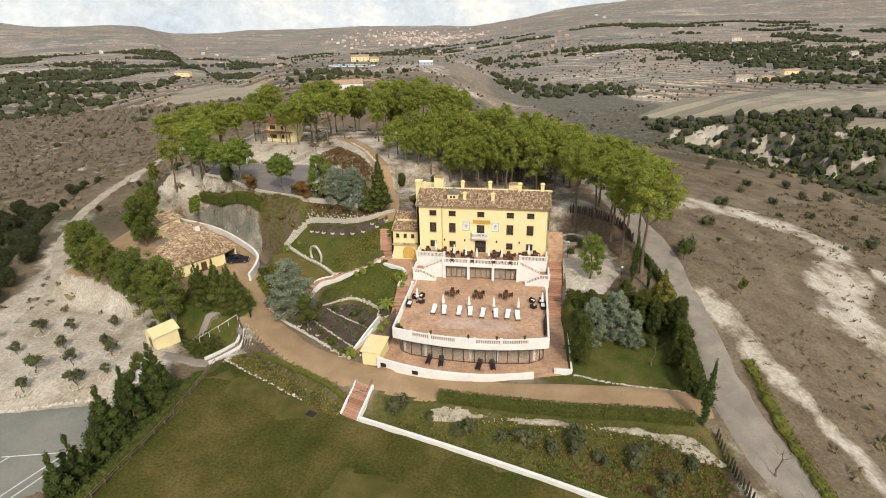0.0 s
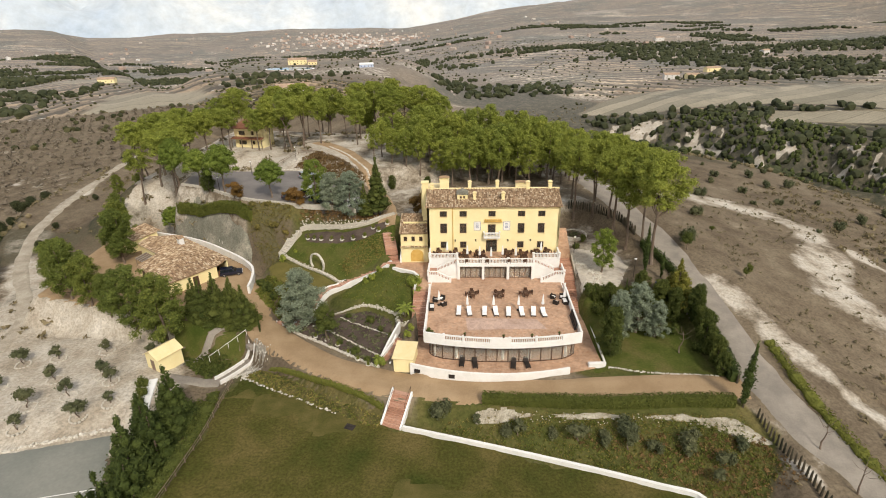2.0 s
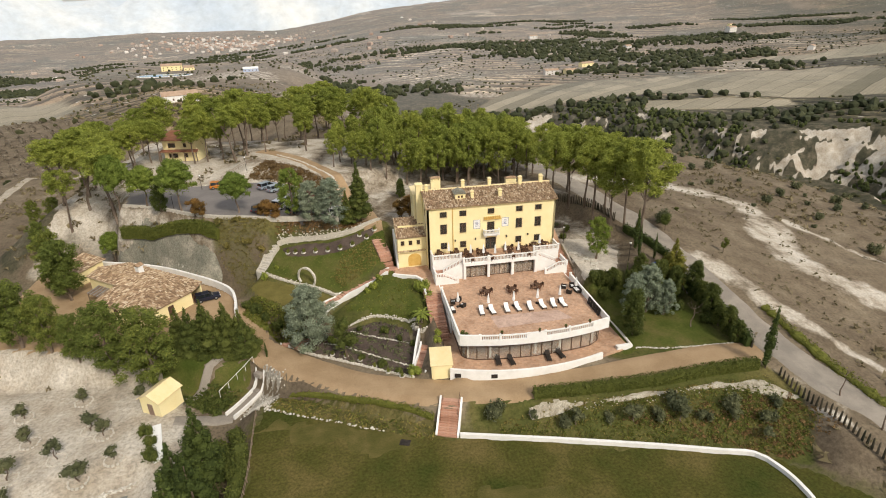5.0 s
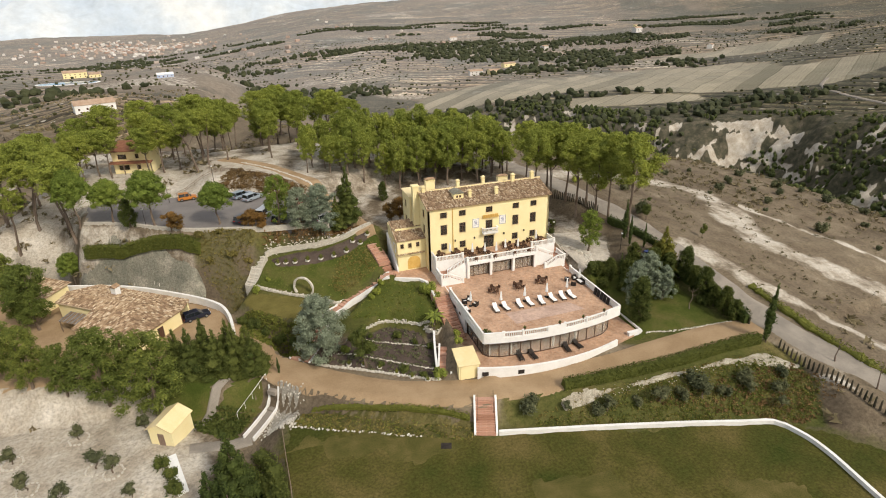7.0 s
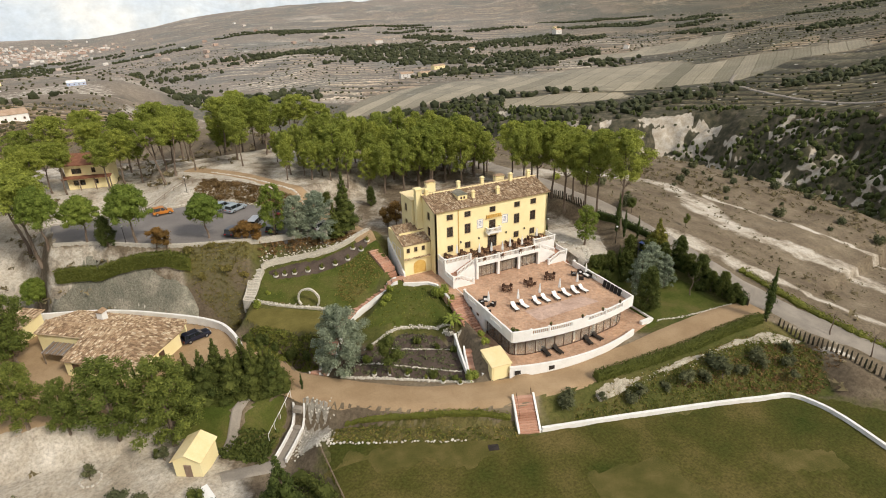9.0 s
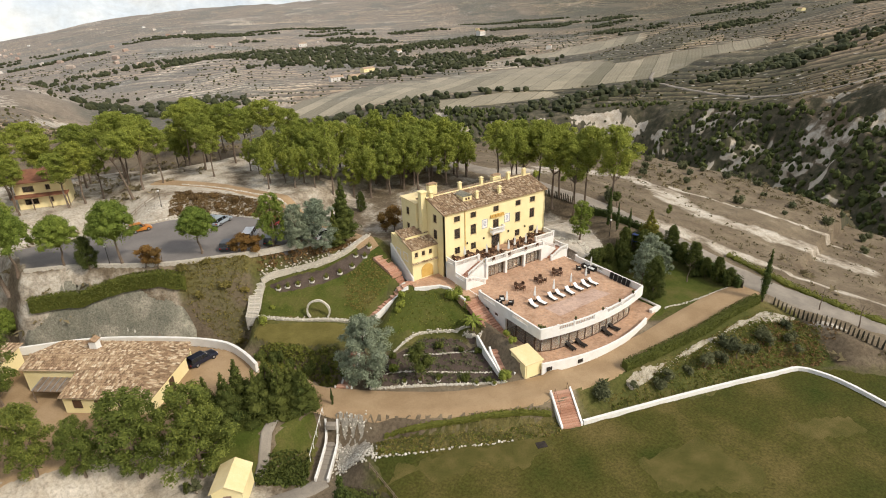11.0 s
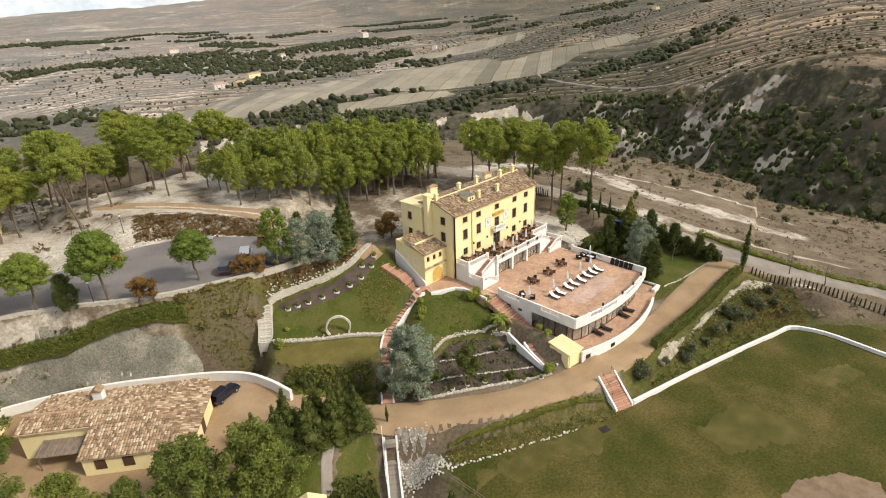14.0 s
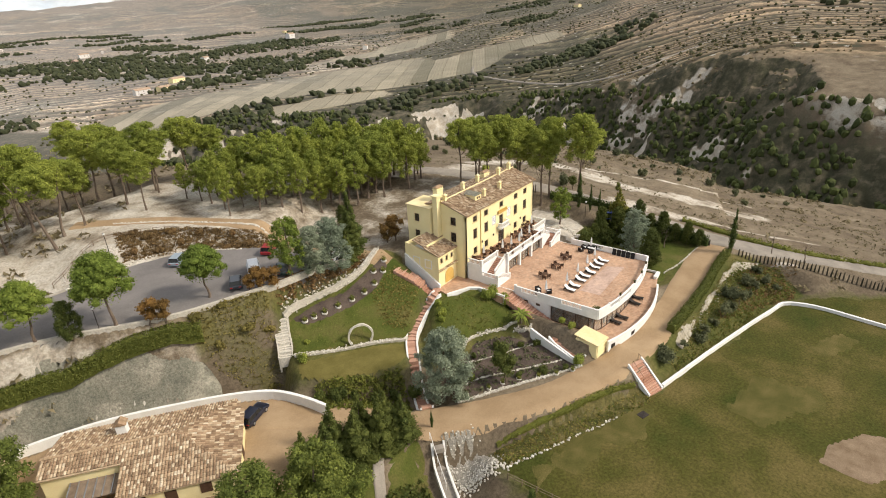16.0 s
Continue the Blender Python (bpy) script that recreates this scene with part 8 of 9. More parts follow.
def make_table(at):
    ob = thing("rattan_table", "square dark brown rattan terrace table", "table", at, "tables of the terraces")
    for x in (-0.36, 0.36):
        for y in (-0.36, 0.36):
            part("leg", LEG_TABLE, None, ob, at=pose(x, y, 0))
    bm = bmesh.new()
    box(bm, -0.44, 0.44, -0.44, 0.44, 0.7, 0.75, 0.015)
    part("tabletop", bm, M_RATTAN, ob)
    return ob


SETS = [(-3.8, -10.8, 0.0, 12, 4), (0.5, -11.0, 0.0, 40, 4), (4.8, -10.6, 0.0, 5, 4), (-9.4, -1.1, 2.93, 20, 2), (-6.6, -1.1, 2.93, 0, 3), (-4.9, -1.8, 2.93, 10, 4), (-2.4, -1.9, 2.93, 35, 4), (-4.6, -4.0, 2.93, 5, 3), (-1.4, -4.1, 2.93, 20, 3), (2.6, -1.5, 2.93, 30, 4), (2.4, -4.1, 2.93, 10, 3), (4.9, -1.9, 2.93, 15, 4), (5.3, -4.0, 2.93, 0, 3), (7.6, -0.9, 2.93, 15, 3), (9.6, -1.0, 2.93, 30, 2)]
chair0 = table0 = None
for x, y, z, a, n in SETS:
    if table0 is None:
        table0 = make_table(pose(x, y, z, 0, 0, a))
    else:
        copy_thing(table0, pose(x, y, z, 0, 0, a))
    for k in range(n):
        b = a + 90 * k + (8 if k % 2 else -6)
        m = pose(x, y, z, 0, 0, b) @ pose(0, 0.78 + 0.08 * (k % 2), 0)
        if chair0 is None:
            chair0 = make_chair(m)
        else:
            copy_thing(chair0, m)


def make_armchair(at, w=0.8, name="lounge_armchair", label="black rattan lounge armchair with white cushions"):
    ob = thing(name, label, "armchair", at, "lounge seats of the sun terrace")
    bm = bmesh.new()
    box(bm, -w / 2, w / 2, -0.38, 0.38, 0.05, 0.3, 0.02)
    part("frame", bm, M_DARK, ob)
    bm = bmesh.new()
    box(bm, -w / 2, w / 2, 0.28, 0.4, 0.3, 0.75, 0.02)
    part("backrest", bm, M_DARK, ob)
    for x in (-w / 2 + 0.06, w / 2 - 0.06):
        bm = bmesh.new()
        box(bm, x - 0.06, x + 0.06, -0.36, 0.27, 0.3, 0.58, 0.02)
        part("armrest", bm, M_DARK, ob)
    bm = bmesh.new()
    box(bm, -w / 2 + 0.13, w / 2 - 0.13, -0.34, 0.26, 0.305, 0.42, 0.03)
    part("cushion", bm, M_CLOTH, ob, "white seat cushion")
    return ob


arm = make_armchair(pose(-9.6, -12.6, 0, 0, 0, 80))
for x, y, a in ((-8.3, -13.9, 215), (-8.6, -12.1, 330), (9.0, -11.6, 60), (9.2, -13.4, 140), (10.4, -11.6, 350)):
    copy_thing(arm, pose(x, y, 0, 0, 0, a))
sofa = make_armchair(pose(-10.1, -14.8, 0, 0, 0, 92), 1.7, "lounge_sofa", "black rattan sofa with white cushions")
copy_thing(sofa, pose(10.7, -13.0, 0, 0, 0, -88))
M_BLACK = surface("black_plastic", (0.012, 0.012, 0.014), (0.03, 0.03, 0.032), 2.0, 0.5)
bm0 = None
for k in range(5):
    y = -17.2 - 0.85 * k
    if bm0 is None:
        bm0 = thing("folded_lounger", "black sun lounger tipped up against the parapet", "sun lounger", pose(10.75, y, 0), "tipped loungers along the parapet")
        bm = bmesh.new()
        box(bm, -0.06, 0.06, -0.34, 0.34, 0.05, 1.15, 0.02)
        part("frame", bm, M_BLACK, bm0, at=pose(0, 0, 0, 0, 12, 0))
        bm = bmesh.new()
        box(bm, -0.1, 0.1, -0.3, 0.3, 0, 0.08, 0.02)
        part("foot", bm, M_BLACK, bm0)
    else:
        copy_thing(bm0, pose(10.75, y, 0))


def make_pot(at, r=0.16, label="dark pot with a small plant on the parapet"):
    ob = thing("plant_pot", label, "plant pot", at, "plant pots of the terrace")
    bm = bmesh.new()
    cyl(bm, 0, 0, 0, r * 1.5, r * 0.7, r, 12)
    part("pot", bm, M_BROWN, ob)
    part("plant", crown_mesh("plant", [(0, 0, r * 2.2, r * 1.3, r * 1.2)], M_BUSH, 0.08, 900, np.random.default_rng(3)), None, ob)
    return ob


def fr_y(x):
    return bow(x, -23.1, 1.5)


pot = make_pot(pose(-5.0, fr_y(-5.0), 1.16))
for x in (0.3, 4.2, 8.0):
    copy_thing(pot, pose(x, fr_y(x), 1.06))
copy_thing(pot, pose(-10.1, -22.4, 0) @ Matrix.Scale(2.2, 4))
copy_thing(pot, pose(-9.6, -22.7, 0) @ Matrix.Scale(1.8, 4))

# ---- garden walls, steps and stones ----


def stones(name, line, size, label, k, width=0.4, every=0.34, rows=1, parent=None, lift=0.0):
    """Rough stones laid along a line, as one joined stuff."""
    rng = np.random.default_rng(k)
    pts = spline([p[:2] for p in line], every)
    P = np.array(pts)
    P = np.repeat(P, rows, 0) + rng.normal(0, width * 0.4, (len(P) * rows, 2)) * np.array([1, 1])
    Z = height(P[:, 0].copy(), P[:, 1].copy()) + lift
    bm = bmesh.new()
    bmesh.ops.create_cube(bm, size=1.0)
    bmesh.ops.bevel(bm, geom=list(bm.edges), offset=0.18, segments=1, affect="EDGES")
    bv = np.array([q.co[:] for q in bm.verts])
    bf = [[q.index for q in f.verts] for f in bm.faces]
    bm.free()
    V, F = [], []
    for (x, y), z in zip(P, Z):
        a = rng.uniform(0, 6.28)
        s = size * rng.uniform(0.6, 1.3, 3) * np.array([1.0, 0.8, 0.75])
        v = bv * s * rng.uniform(0.85, 1.15, (len(bv), 1))
        v = np.stack([v[:, 0] * math.cos(a) - v[:, 1] * math.sin(a), v[:, 0] * math.sin(a) + v[:, 1] * math.cos(a), v[:, 2]], -1) + np.array([x, y, z + s[2] * 0.2])
        b = len(V) * len(bv)
        V.append(v)
        F += [[i + b for i in f] for f in bf]
    me = mesh_from(name, np.concatenate(V).tolist(), F, M_STONE)
    return tagged(new(name, me), label, "stones", kind="stuff")


def low_wall(line, up, thick, label, k):
    """A low dry-stone wall that follows the ground, with an uneven top."""
    pts = spline(line, 0.45)
    rng = np.random.default_rng(k)
    tops = {(p[0], p[1]): rng.uniform(-0.05, 0.05) for p in pts}
    ob = part("garden_wall", strip_wall(pts, lambda x, y: hz(x, y) - 0.6, lambda x, y: hz(x, y) + up + tops[(x, y)], thick), M_STONE, None)
    tagged(ob, label, "wall", kind="structure")
    stones("wall_stones", line, 0.26, "rough pale stones on the garden wall", k, thick * 1.6, 0.22, 3, None, up - 0.06)


FRONT = [(-41.0, 9.6), (-36.2, 6.0), (-31.6, 3.0), (-27.6, -0.2)]
low_wall(FRONT, 0.28, 0.2, "low pale stone wall edging the garden lawn", 1)
low_wall([(-38.4, 14.6), (-36.4, 14.5), (-33.5, 14.0), (-28.6, 12.6), (-24.3, 12.2), (-21.0, 12.8), (-18.8, 13.4)], 0.5, 0.42, "broad pale stone band above the garden lawn", 2)
low_wall([(-32.8, -13.3), (-29.5, -15.6), (-25.6, -18.2), (-21.5, -21.0), (-17.4, -23.9)], 0.14, 0.14, "pale stone kerb of the garden beds", 3)
stones("stone_edging", [(-29.8, -12.4), (-27.5, -13.4), (-23.0, -16.8), (-17.6, -20.8)], 0.3, "pale stones between the garden beds", 4, 0.15, 0.26, 2)
stones("stone_edging", [(-25.6, -10.2), (-22.5, -12.2), (-18.6, -14.4), (-15.4, -16.2)], 0.3, "pale stones between the garden beds", 5, 0.15, 0.26, 2)
low_wall([(-27.6, -8.6), (-24.2, -7.8), (-20.8, -7.6), (-17.6, -9.6), (-14.8, -11.8)], 0.2, 0.14, "low pale wall above the garden beds", 6)
stones("stone_edging", [(-37.8, -23.4), (-33, -25.8), (-28, -28.2), (-22.4, -31.0)], 0.36, "line of pale stones at the edge of the lawn", 7, 0.25, 0.4, 1)
stones("stone_edging", [(15, -25.3), (19, -26.3), (24, -27.0), (28.6, -27.5)], 0.3, "pale stones between path and shaded lawn", 8, 0.12, 0.26, 1)
M_PALESOIL = surface("pale_soil", (0.30, 0.26, 0.19), (0.52, 0.48, 0.39), 0.8, 0.95, 7, 0.45, 0.8, 0.06, 0.1)
drape("pale_bank", [(-3.5, -33.2), (5, -33.5), (13, -33.8), (21, -33.9), (28, -34.8), (30.8, -38), (29.6, -37.6), (21, -34.8), (13, -34.6), (5, -34.3), (-3.5, -33.8)], 0.12, M_PALESOIL, "bare pale soil below the clipped hedge", "bank", 0.4, 0.9, 12)
stones("stone_edging", [(-3, -33.6), (5, -34.2), (13, -34.5), (21, -34.7), (28, -36.4)], 0.16, "pale rubble below the clipped hedge", 9, 0.9, 0.5, 2)
stones("rubble_slope", [(-39.2, -17.2), (-37.4, -18.6)], 0.24, "slope of loose pale stones beside the walk", 10, 2.6, 0.06, 9)
stones("rubble_slope", [(-40.6, -19.6), (-37.6, -22.0)], 0.24, "slope of loose pale stones beside the walk", 11, 2.0, 0.07, 6)
stones("stone_edging", [(-76, -38.0), (-66, -34.6), (-58, -31.8), (-53, -30.2)], 0.42, "low stone wall between olives and court", 12, 0.25, 0.3, 2)
stones("stone_edging", [(-41.5, 58), (-35.5, 50.2), (-31, 42), (-27.4, 34.6), (-24.5, 27)], 0.4, "low stone wall along the dirt path", 13, 0.2, 0.3, 2)
stones("stone_edging", [(-56, 41.8), (-47, 42.2), (-40, 40), (-33, 31.5)], 0.4, "pale stones along the back of the parking place", 14, 0.3, 0.4, 2)
stones("rock_bank", [(-54, 46), (-48, 46.5), (-44, 46)], 0.24, "pale rocky bank behind the parking place", 15, 2.6, 0.25, 3)
stones("stone_edging", [(13.6, 3), (16.4, -1), (17.4, -5), (15.4, -8)], 0.5, "pale rocks of the patio bed", 16, 0.8, 0.3, 3)
bm = bmesh.new()
box(bm, -0.17, 0.17, -0.12, 0.12, -0.1, 0.18, 0.03)
RING_STONE = bpy.data.meshes.new("stone")
bm.to_mesh(RING_STONE)
bm.free()
RING_STONE.materials.append(M_STONE)
for i, p in enumerate(OLIVES[:13]):
    cx, cy = p[0], p[1]
    ring = thing("stone_ring", "ring of pale stones round an olive tree", "stone ring", pose(cx, cy, hz(cx, cy)), "stone rings of the olive plot")
    rnd = random.Random(i)
    for k in range(14):
        a = k * 6.283 / 14
        r = 1.15 + rnd.uniform(-0.08, 0.08)
        part("stone", RING_STONE, None, ring, at=Matrix.Translation((r * math.cos(a), r * math.sin(a), rnd.uniform(-0.06, 0.04))) @ Matrix.Rotation(a + 1.57 + rnd.uniform(-0.2, 0.2), 4, "Z"))
drape("planter_bed_ground", [(-37.8, 13.8), (-33.5, 13.2), (-28.5, 11.6), (-24, 11.2), (-19.6, 11.8), (-20, 9.8), (-24.4, 8.2), (-29.2, 8.8), (-33.6, 10.2), (-36.6, 11.4)], 0.16, M_SOIL, "dark soil of the planter bed above the garden lawn", "garden bed", 0.5, 0.3)
# planters with white rings along the garden edge
wp = None
for x, y in ((-36.4, 12.2), (-35.0, 11.7), (-33.4, 11.1), (-31.2, 10.4), (-28.9, 9.7), (-26.6, 9.2), (-24.3, 9.1), (-21.6, 9.6), (-22.8, 10.6), (-20.0, 10.8), (-28.6, -15.4), (-26.6, -16.4), (-24.6, -17.8), (-22.6, -19.8), (-20.8, -21.6), (-19.0, -23.2)):
    if wp is None:
        wp = thing("ring_planter", "white stone ring with a small shrub in it", "planter", pose(x, y, hz(x, y)), "ring planters of the garden")
        bm = bmesh.new()
        n = 16
        for r0, r1, z0, z1 in ((0.36, 0.47, 0, 0.26),):
            q = [[bm.verts.new((r * math.cos(6.2832 * j / n), r * math.sin(6.2832 * j / n), z)) for j in range(n)] for r, z in ((r1, z0), (r1, z1), (r0, z1), (r0, z0))]
            for a, b in zip(q, q[1:]):
                for j in range(n):
                    bm.faces.new((a[j], a[(j + 1) % n], b[(j + 1) % n], b[j]))
        part("ring", bm, M_STONE, wp)
        part("shrub", crown_mesh("shrub", [(0, 0, 0.45, 0.42, 0.5)], M_HEDGE, 0.1, 500, np.random.default_rng(4)), None, wp)
    else:
        copy_thing(wp, pose(x, y, hz(x, y)) @ Matrix.Scale(0.8 if x > -30 and y < 0 else 1.0, 4))
# moon-gate arch
M_PALESTONE = surface("pale_stone", (0.52, 0.48, 0.40), (0.70, 0.67, 0.60), 1.6, 0.9, 6, 0.35, 0.6, 0.03, 0.15)
arch = thing("stone_arch", "round white stone garden arch", "arch", pose(-32.8, 4.3, hz(-32.8, 4.3), 0, 0, -35))
bm = bmesh.new()
n = 22
ring = []
for k in range(n + 1):
    a = math.radians(-38 + 256 * k / n)
    rr = [1.66, 1.92]
    row = []
    for r in rr:
        for y in (-0.17, 0.17):
            jr = r * (1 + 0.02 * math.sin(k * 5.1 + r * 7))
            row.append(bm.verts.new((jr * math.cos(a), y, 1.25 + jr * math.sin(a) * 1.05)))
    ring.append(row)
for p, q in zip(ring, ring[1:]):
    for i, j in ((0, 1), (1, 3), (3, 2), (2, 0)):
        bm.faces.new((p[i], p[j], q[j], q[i]))
bm.faces.new((ring[0][0], ring[0][2], ring[0][3], ring[0][1]))
bm.faces.new((ring[-1][0], ring[-1][1], ring[-1][3], ring[-1][2]))
bmesh.ops.recalc_face_normals(bm, faces=bm.faces)
part("arch_ring", bm, M_PALESTONE, arch)


def flight(name, line, width, n, label, material, side=None, side_h=0.45, category="steps", ground=True):
    """Steps that climb along a line of (x, y, z), with low walls beside them."""
    L = spline([p if len(p) > 2 else (p[0], p[1], 0.0) for p in line], 0.25)
    if ground:
        for p in L:
            p[2] = hz(p[0], p[1]) + 0.16
    ob = thing(name, label, category, pose(0, 0, 0), kind="structure")
    for k in range(n):
        a, b = L[int(k * (len(L) - 1) / n)], L[int((k + 1) * (len(L) - 1) / n)]
        d = b - a
        l = math.hypot(d[0], d[1])
        bm = bmesh.new()
        box(bm, -0.04, l + 0.02, -width / 2, width / 2, -0.7 if ground else -1.6, 0.0, 0.02)
        part("step", bm, material, ob, at=Matrix.Translation((a[0], a[1], max(a[2], b[2]))) @ Matrix.Rotation(math.atan2(d[1], d[0]), 4, "Z"))
    if side:
        for s in (-1, 1):
            pts, zs = [], {}
            for k in sorted({*range(0, len(L), 3), len(L) - 1}):
                p = L[k]
                q = L[min(k + 1, len(L) - 1)] - L[max(k - 1, 0)]
                m = math.hypot(q[0], q[1])
                x, y = p[0] - q[1] / m * s * (width / 2 + 0.12), p[1] + q[0] / m * s * (width / 2 + 0.12)
                pts.append((x, y))
                zs[(x, y)] = p[2]
            part("side_wall", strip_wall(pts, lambda x, y: zs[(x, y)] - (0.9 if ground else 2.2), lambda x, y: zs[(x, y)] + side_h, 0.13), side, ob)
    return ob


flight("garden_steps", [(-36.0, -10.5), (-34.4, -8.4), (-32.2, -5.6), (-29.2, -2.5), (-26.6, -0.3), (-23.6, 0.9), (-21.0, 1.4), (-18.4, 0.9)], 1.35, 34, "curving brick steps between white kerbs in the garden", M_BRICKSTEP, M_WHITE, 0.22)
flight("garden_steps", [(-41.7, 10.6, -2.5), (-40.7, 11.9, -1.3), (-39.9, 13.2, 0.1), (-38.9, 14.5, 1.5)], 1.7, 13, "pale stone steps climbing beside the garden lawn", M_STONE, M_STONE, 0.3, ground=False)
flight("lawn_steps", [(-14.6, -33.6, -6.75), (-13.3, -29.9, -3.9)], 2.5, 14, "terracotta steps between low white walls up from the lawn", M_BRICKSTEP, M_WHITE, 0.35, ground=False)
flight("annex_steps", [(-17.8, 1.2, 0.05), (-18.6, 4.5, 2.0), (-19.6, 8.5, 4.4)], 2.2, 22, "brick steps along the west wing", M_BRICKSTEP, None)
flight("sloping_walk", [(-43.4, -20.2, -7.1), (-41.2, -17.2, -6.4), (-39.4, -14.8, -5.7)], 1.3, 10, "pale sloping walk between low white walls", M_ROAD, M_WHITE, 0.5)
flight("lower_steps", [(-16.6, -23.4, -4.3), (-14.6, -18.0, -3.65)], 1.6, 8, "terracotta steps between low white walls by the store", M_BRICKSTEP, M_WHITE, 0.55)
flight("plank_steps", [(-50.6, -28.0), (-51.5, -25.1), (-52.6, -21.5)], 1.2, 8, "pale plank steps in the earth below the small shed", M_CLOTH)
rail = thing("handrail", "white metal handrail along the sloping walk", "handrail", pose(0, 0, 0))
bm = bmesh.new()
tube(bm, [(-44.2, -19.7, -5.6), (-42.0, -16.7, -4.9), (-40.2, -14.3, -4.2)], [0.035] * 3, 6)
part("rail", bm, M_WHITE, rail)
for t in (0.0, 0.25, 0.5, 0.75, 1.0):
    bm = bmesh.new()
    x, y, z = -44.2 + 4.0 * t, -19.7 + 5.4 * t, -5.6 + 1.4 * t
    cyl(bm, x, y, z - 1.1, z, 0.03, seg=6)
    part("post", bm, M_WHITE, rail)
rail = thing("handrail", "thin dark handrails beside the lawn steps", "handrail", pose(0, 0, 0))
for s in (-1.1, 1.1):
    bm = bmesh.new()
    tube(bm, [(-14.0 + s, -31.9, -4.55), (-13.3 + s, -30.0, -3.0)], [0.025] * 2, 6)
    part("rail", bm, M_BROWN, rail)
    for x, y, z in ((-14.0 + s, -31.9, -4.55), (-13.3 + s, -30.0, -3.0)):
        bm = bmesh.new()
        cyl(bm, x, y, z - 1.2, z, 0.025, seg=6)
        part("post", bm, M_BROWN, rail)
# white wall of the lawn
LW = spline([(-13.0, -33.95), (-6, -35.9), (0, -37.6), (10, -40.6), (17, -42.9), (20.3, -44.0), (21.6, -46.4), (22.0, -50), (21.0, -58), (20.2, -70), (19, -90)], 1.0)
tagged(part("lawn_wall", strip_wall(LW, lambda x, y: -7.2, lambda x, y: -6.15, 0.2), M_WHITE, None), "long low white wall round the lawn", "wall", kind="structure")
# kerb of the parking place, patio, planter walls
KERB = spline([(-70, 31), (-62.7, 27.6), (-52, 20.5), (-43.2, 17.4), (-37, 15.6), (-31, 14.7), (-26.5, 13)], 1.0)
tagged(part("parking_kerb", strip_wall(KERB, lambda x, y: 5.6, lambda x, y: 6.62, 0.25), M_STONE, None), "pale stone kerb of the parking place", "kerb", kind="structure")
bm = bmesh.new()
prism(bm, [(-13.4, -8.6), (-13.1, -8.6), (-12.9, -3.6), (-13.8, -2.1), (-17.6, -0.4), (-17.9, -0.7), (-14.1, -2.5), (-13.3, -3.8)], -1.4, 0.25)
tagged(part("patio_kerb", bm, M_WHITE, None), "white kerb of the brick patio by the west wing", "kerb", kind="structure")
for pts, top, nm in (([(-15.3, -14.5), (-16.4, -18.5), (-17.6, -23.6)], -2.5, "planter_wall"), ([(-13.4, -17.2), (-13.9, -19.4), (-14.6, -21.4)], -3.0, "planter_wall")):
    tagged(part(nm, strip_wall(spline(pts, 0.6), lambda x, y: -5.0, lambda x, y: top + (y + 14) * 0.16, 0.15), M_WHITE, None), "low white planter wall beside the steps", "wall", kind="structure")
low_wall([(-16.0, -12.2), (-15.7, -13.6), (-14.9, -14.1), (-14.0, -13.9)], 0.22, 0.15, "low pale wall round the palm bed", 21)
M_PAVE = floor_material("pale_paving", (0.52, 0.48, 0.42), (0.46, 0.42, 0.36), (0.38, 0.34, 0.29), 0.6, 0.4)
drape("patio_paving", [(14.4, -7.4), (20.4, -7.0), (23.6, -1), (22.6, 5), (15, 6.5)], 0.12, M_PAVE, "pale paved patio east of the hotel", "paving", 0.6, 0.4)
M_EARTH = surface("bare_earth", (0.19, 0.135, 0.085), (0.27, 0.20, 0.135), 0.6, 0.95, 14, 0.3, 0.6, 0.05, 0.1)
drape("worn_patch", [(-16.6, -52.6), (-12.5, -53.4), (-8, -56.4), (-7.2, -60), (-12, -62), (-17, -58)], 0.16, M_EARTH, "bare round patch of brown earth in the lawn", "earth patch", 0.6, 0.5)
bm = bmesh.new()
box(bm, -0.65, 0.65, -0.5, 0.5, -0.05, 0.12, 0.02)
hatch = thing("lawn_hatch", "dark metal hatch set in the lawn", "hatch", pose(-19.9, -33.6, -6.75, 0, 0, -20))
part("lid", bm, M_DARK, hatch)
ringbed = thing("round_bed", "round stone bed with low plants on the patio", "flower bed", pose(16.6, 12.2, hz(16.6, 12.2)))
bm = bmesh.new()
for k in range(22):
    a = k * 6.283 / 22
    box(bm, -0.32, 0.32, -0.2, 0.2, -0.3, 0.4, 0.04, m=Matrix.Translation((2.3 * math.cos(a), 2.3 * math.sin(a), 0)) @ Matrix.Rotation(a + 1.57, 4, "Z"))
part("edging", bm, M_STONE, ringbed)
part("plants", crown_mesh("plants", [(0.4, 0.3, 0.2, 0.9, 0.5), (-0.6, -0.3, 0.2, 0.7, 0.5)], M_OLIVE, 0.14, 120, np.random.default_rng(6)), None, ringbed)
slide = thing("play_frame", "small blue and grey play frame in the garden", "play frame", pose(26.4, -9.9, hz(26.4, -9.9), 0, 0, 20))
M_BLUEP = surface("blue_plastic", (0.03, 0.05, 0.16), (0.05, 0.08, 0.24), 2.0, 0.5)
for x in (-0.7, 0.7):
    for y in (-0.6, 0.6):
        bm = bmesh.new()
        box(bm, x - 0.06, x + 0.06, y - 0.06, y + 0.06, -0.2, 2.3)
        part("post", bm, M_METAL, slide)
bm = bmesh.new()
box(bm, -0.75, 0.75, -0.65, 0.65, 1.0, 1.12, 0.02)
part("platform", bm, M_BLUEP, slide)
bm = bmesh.new()
box(bm, -0.8, 0.8, -0.7, 0.7, 2.3, 2.45, 0.03)
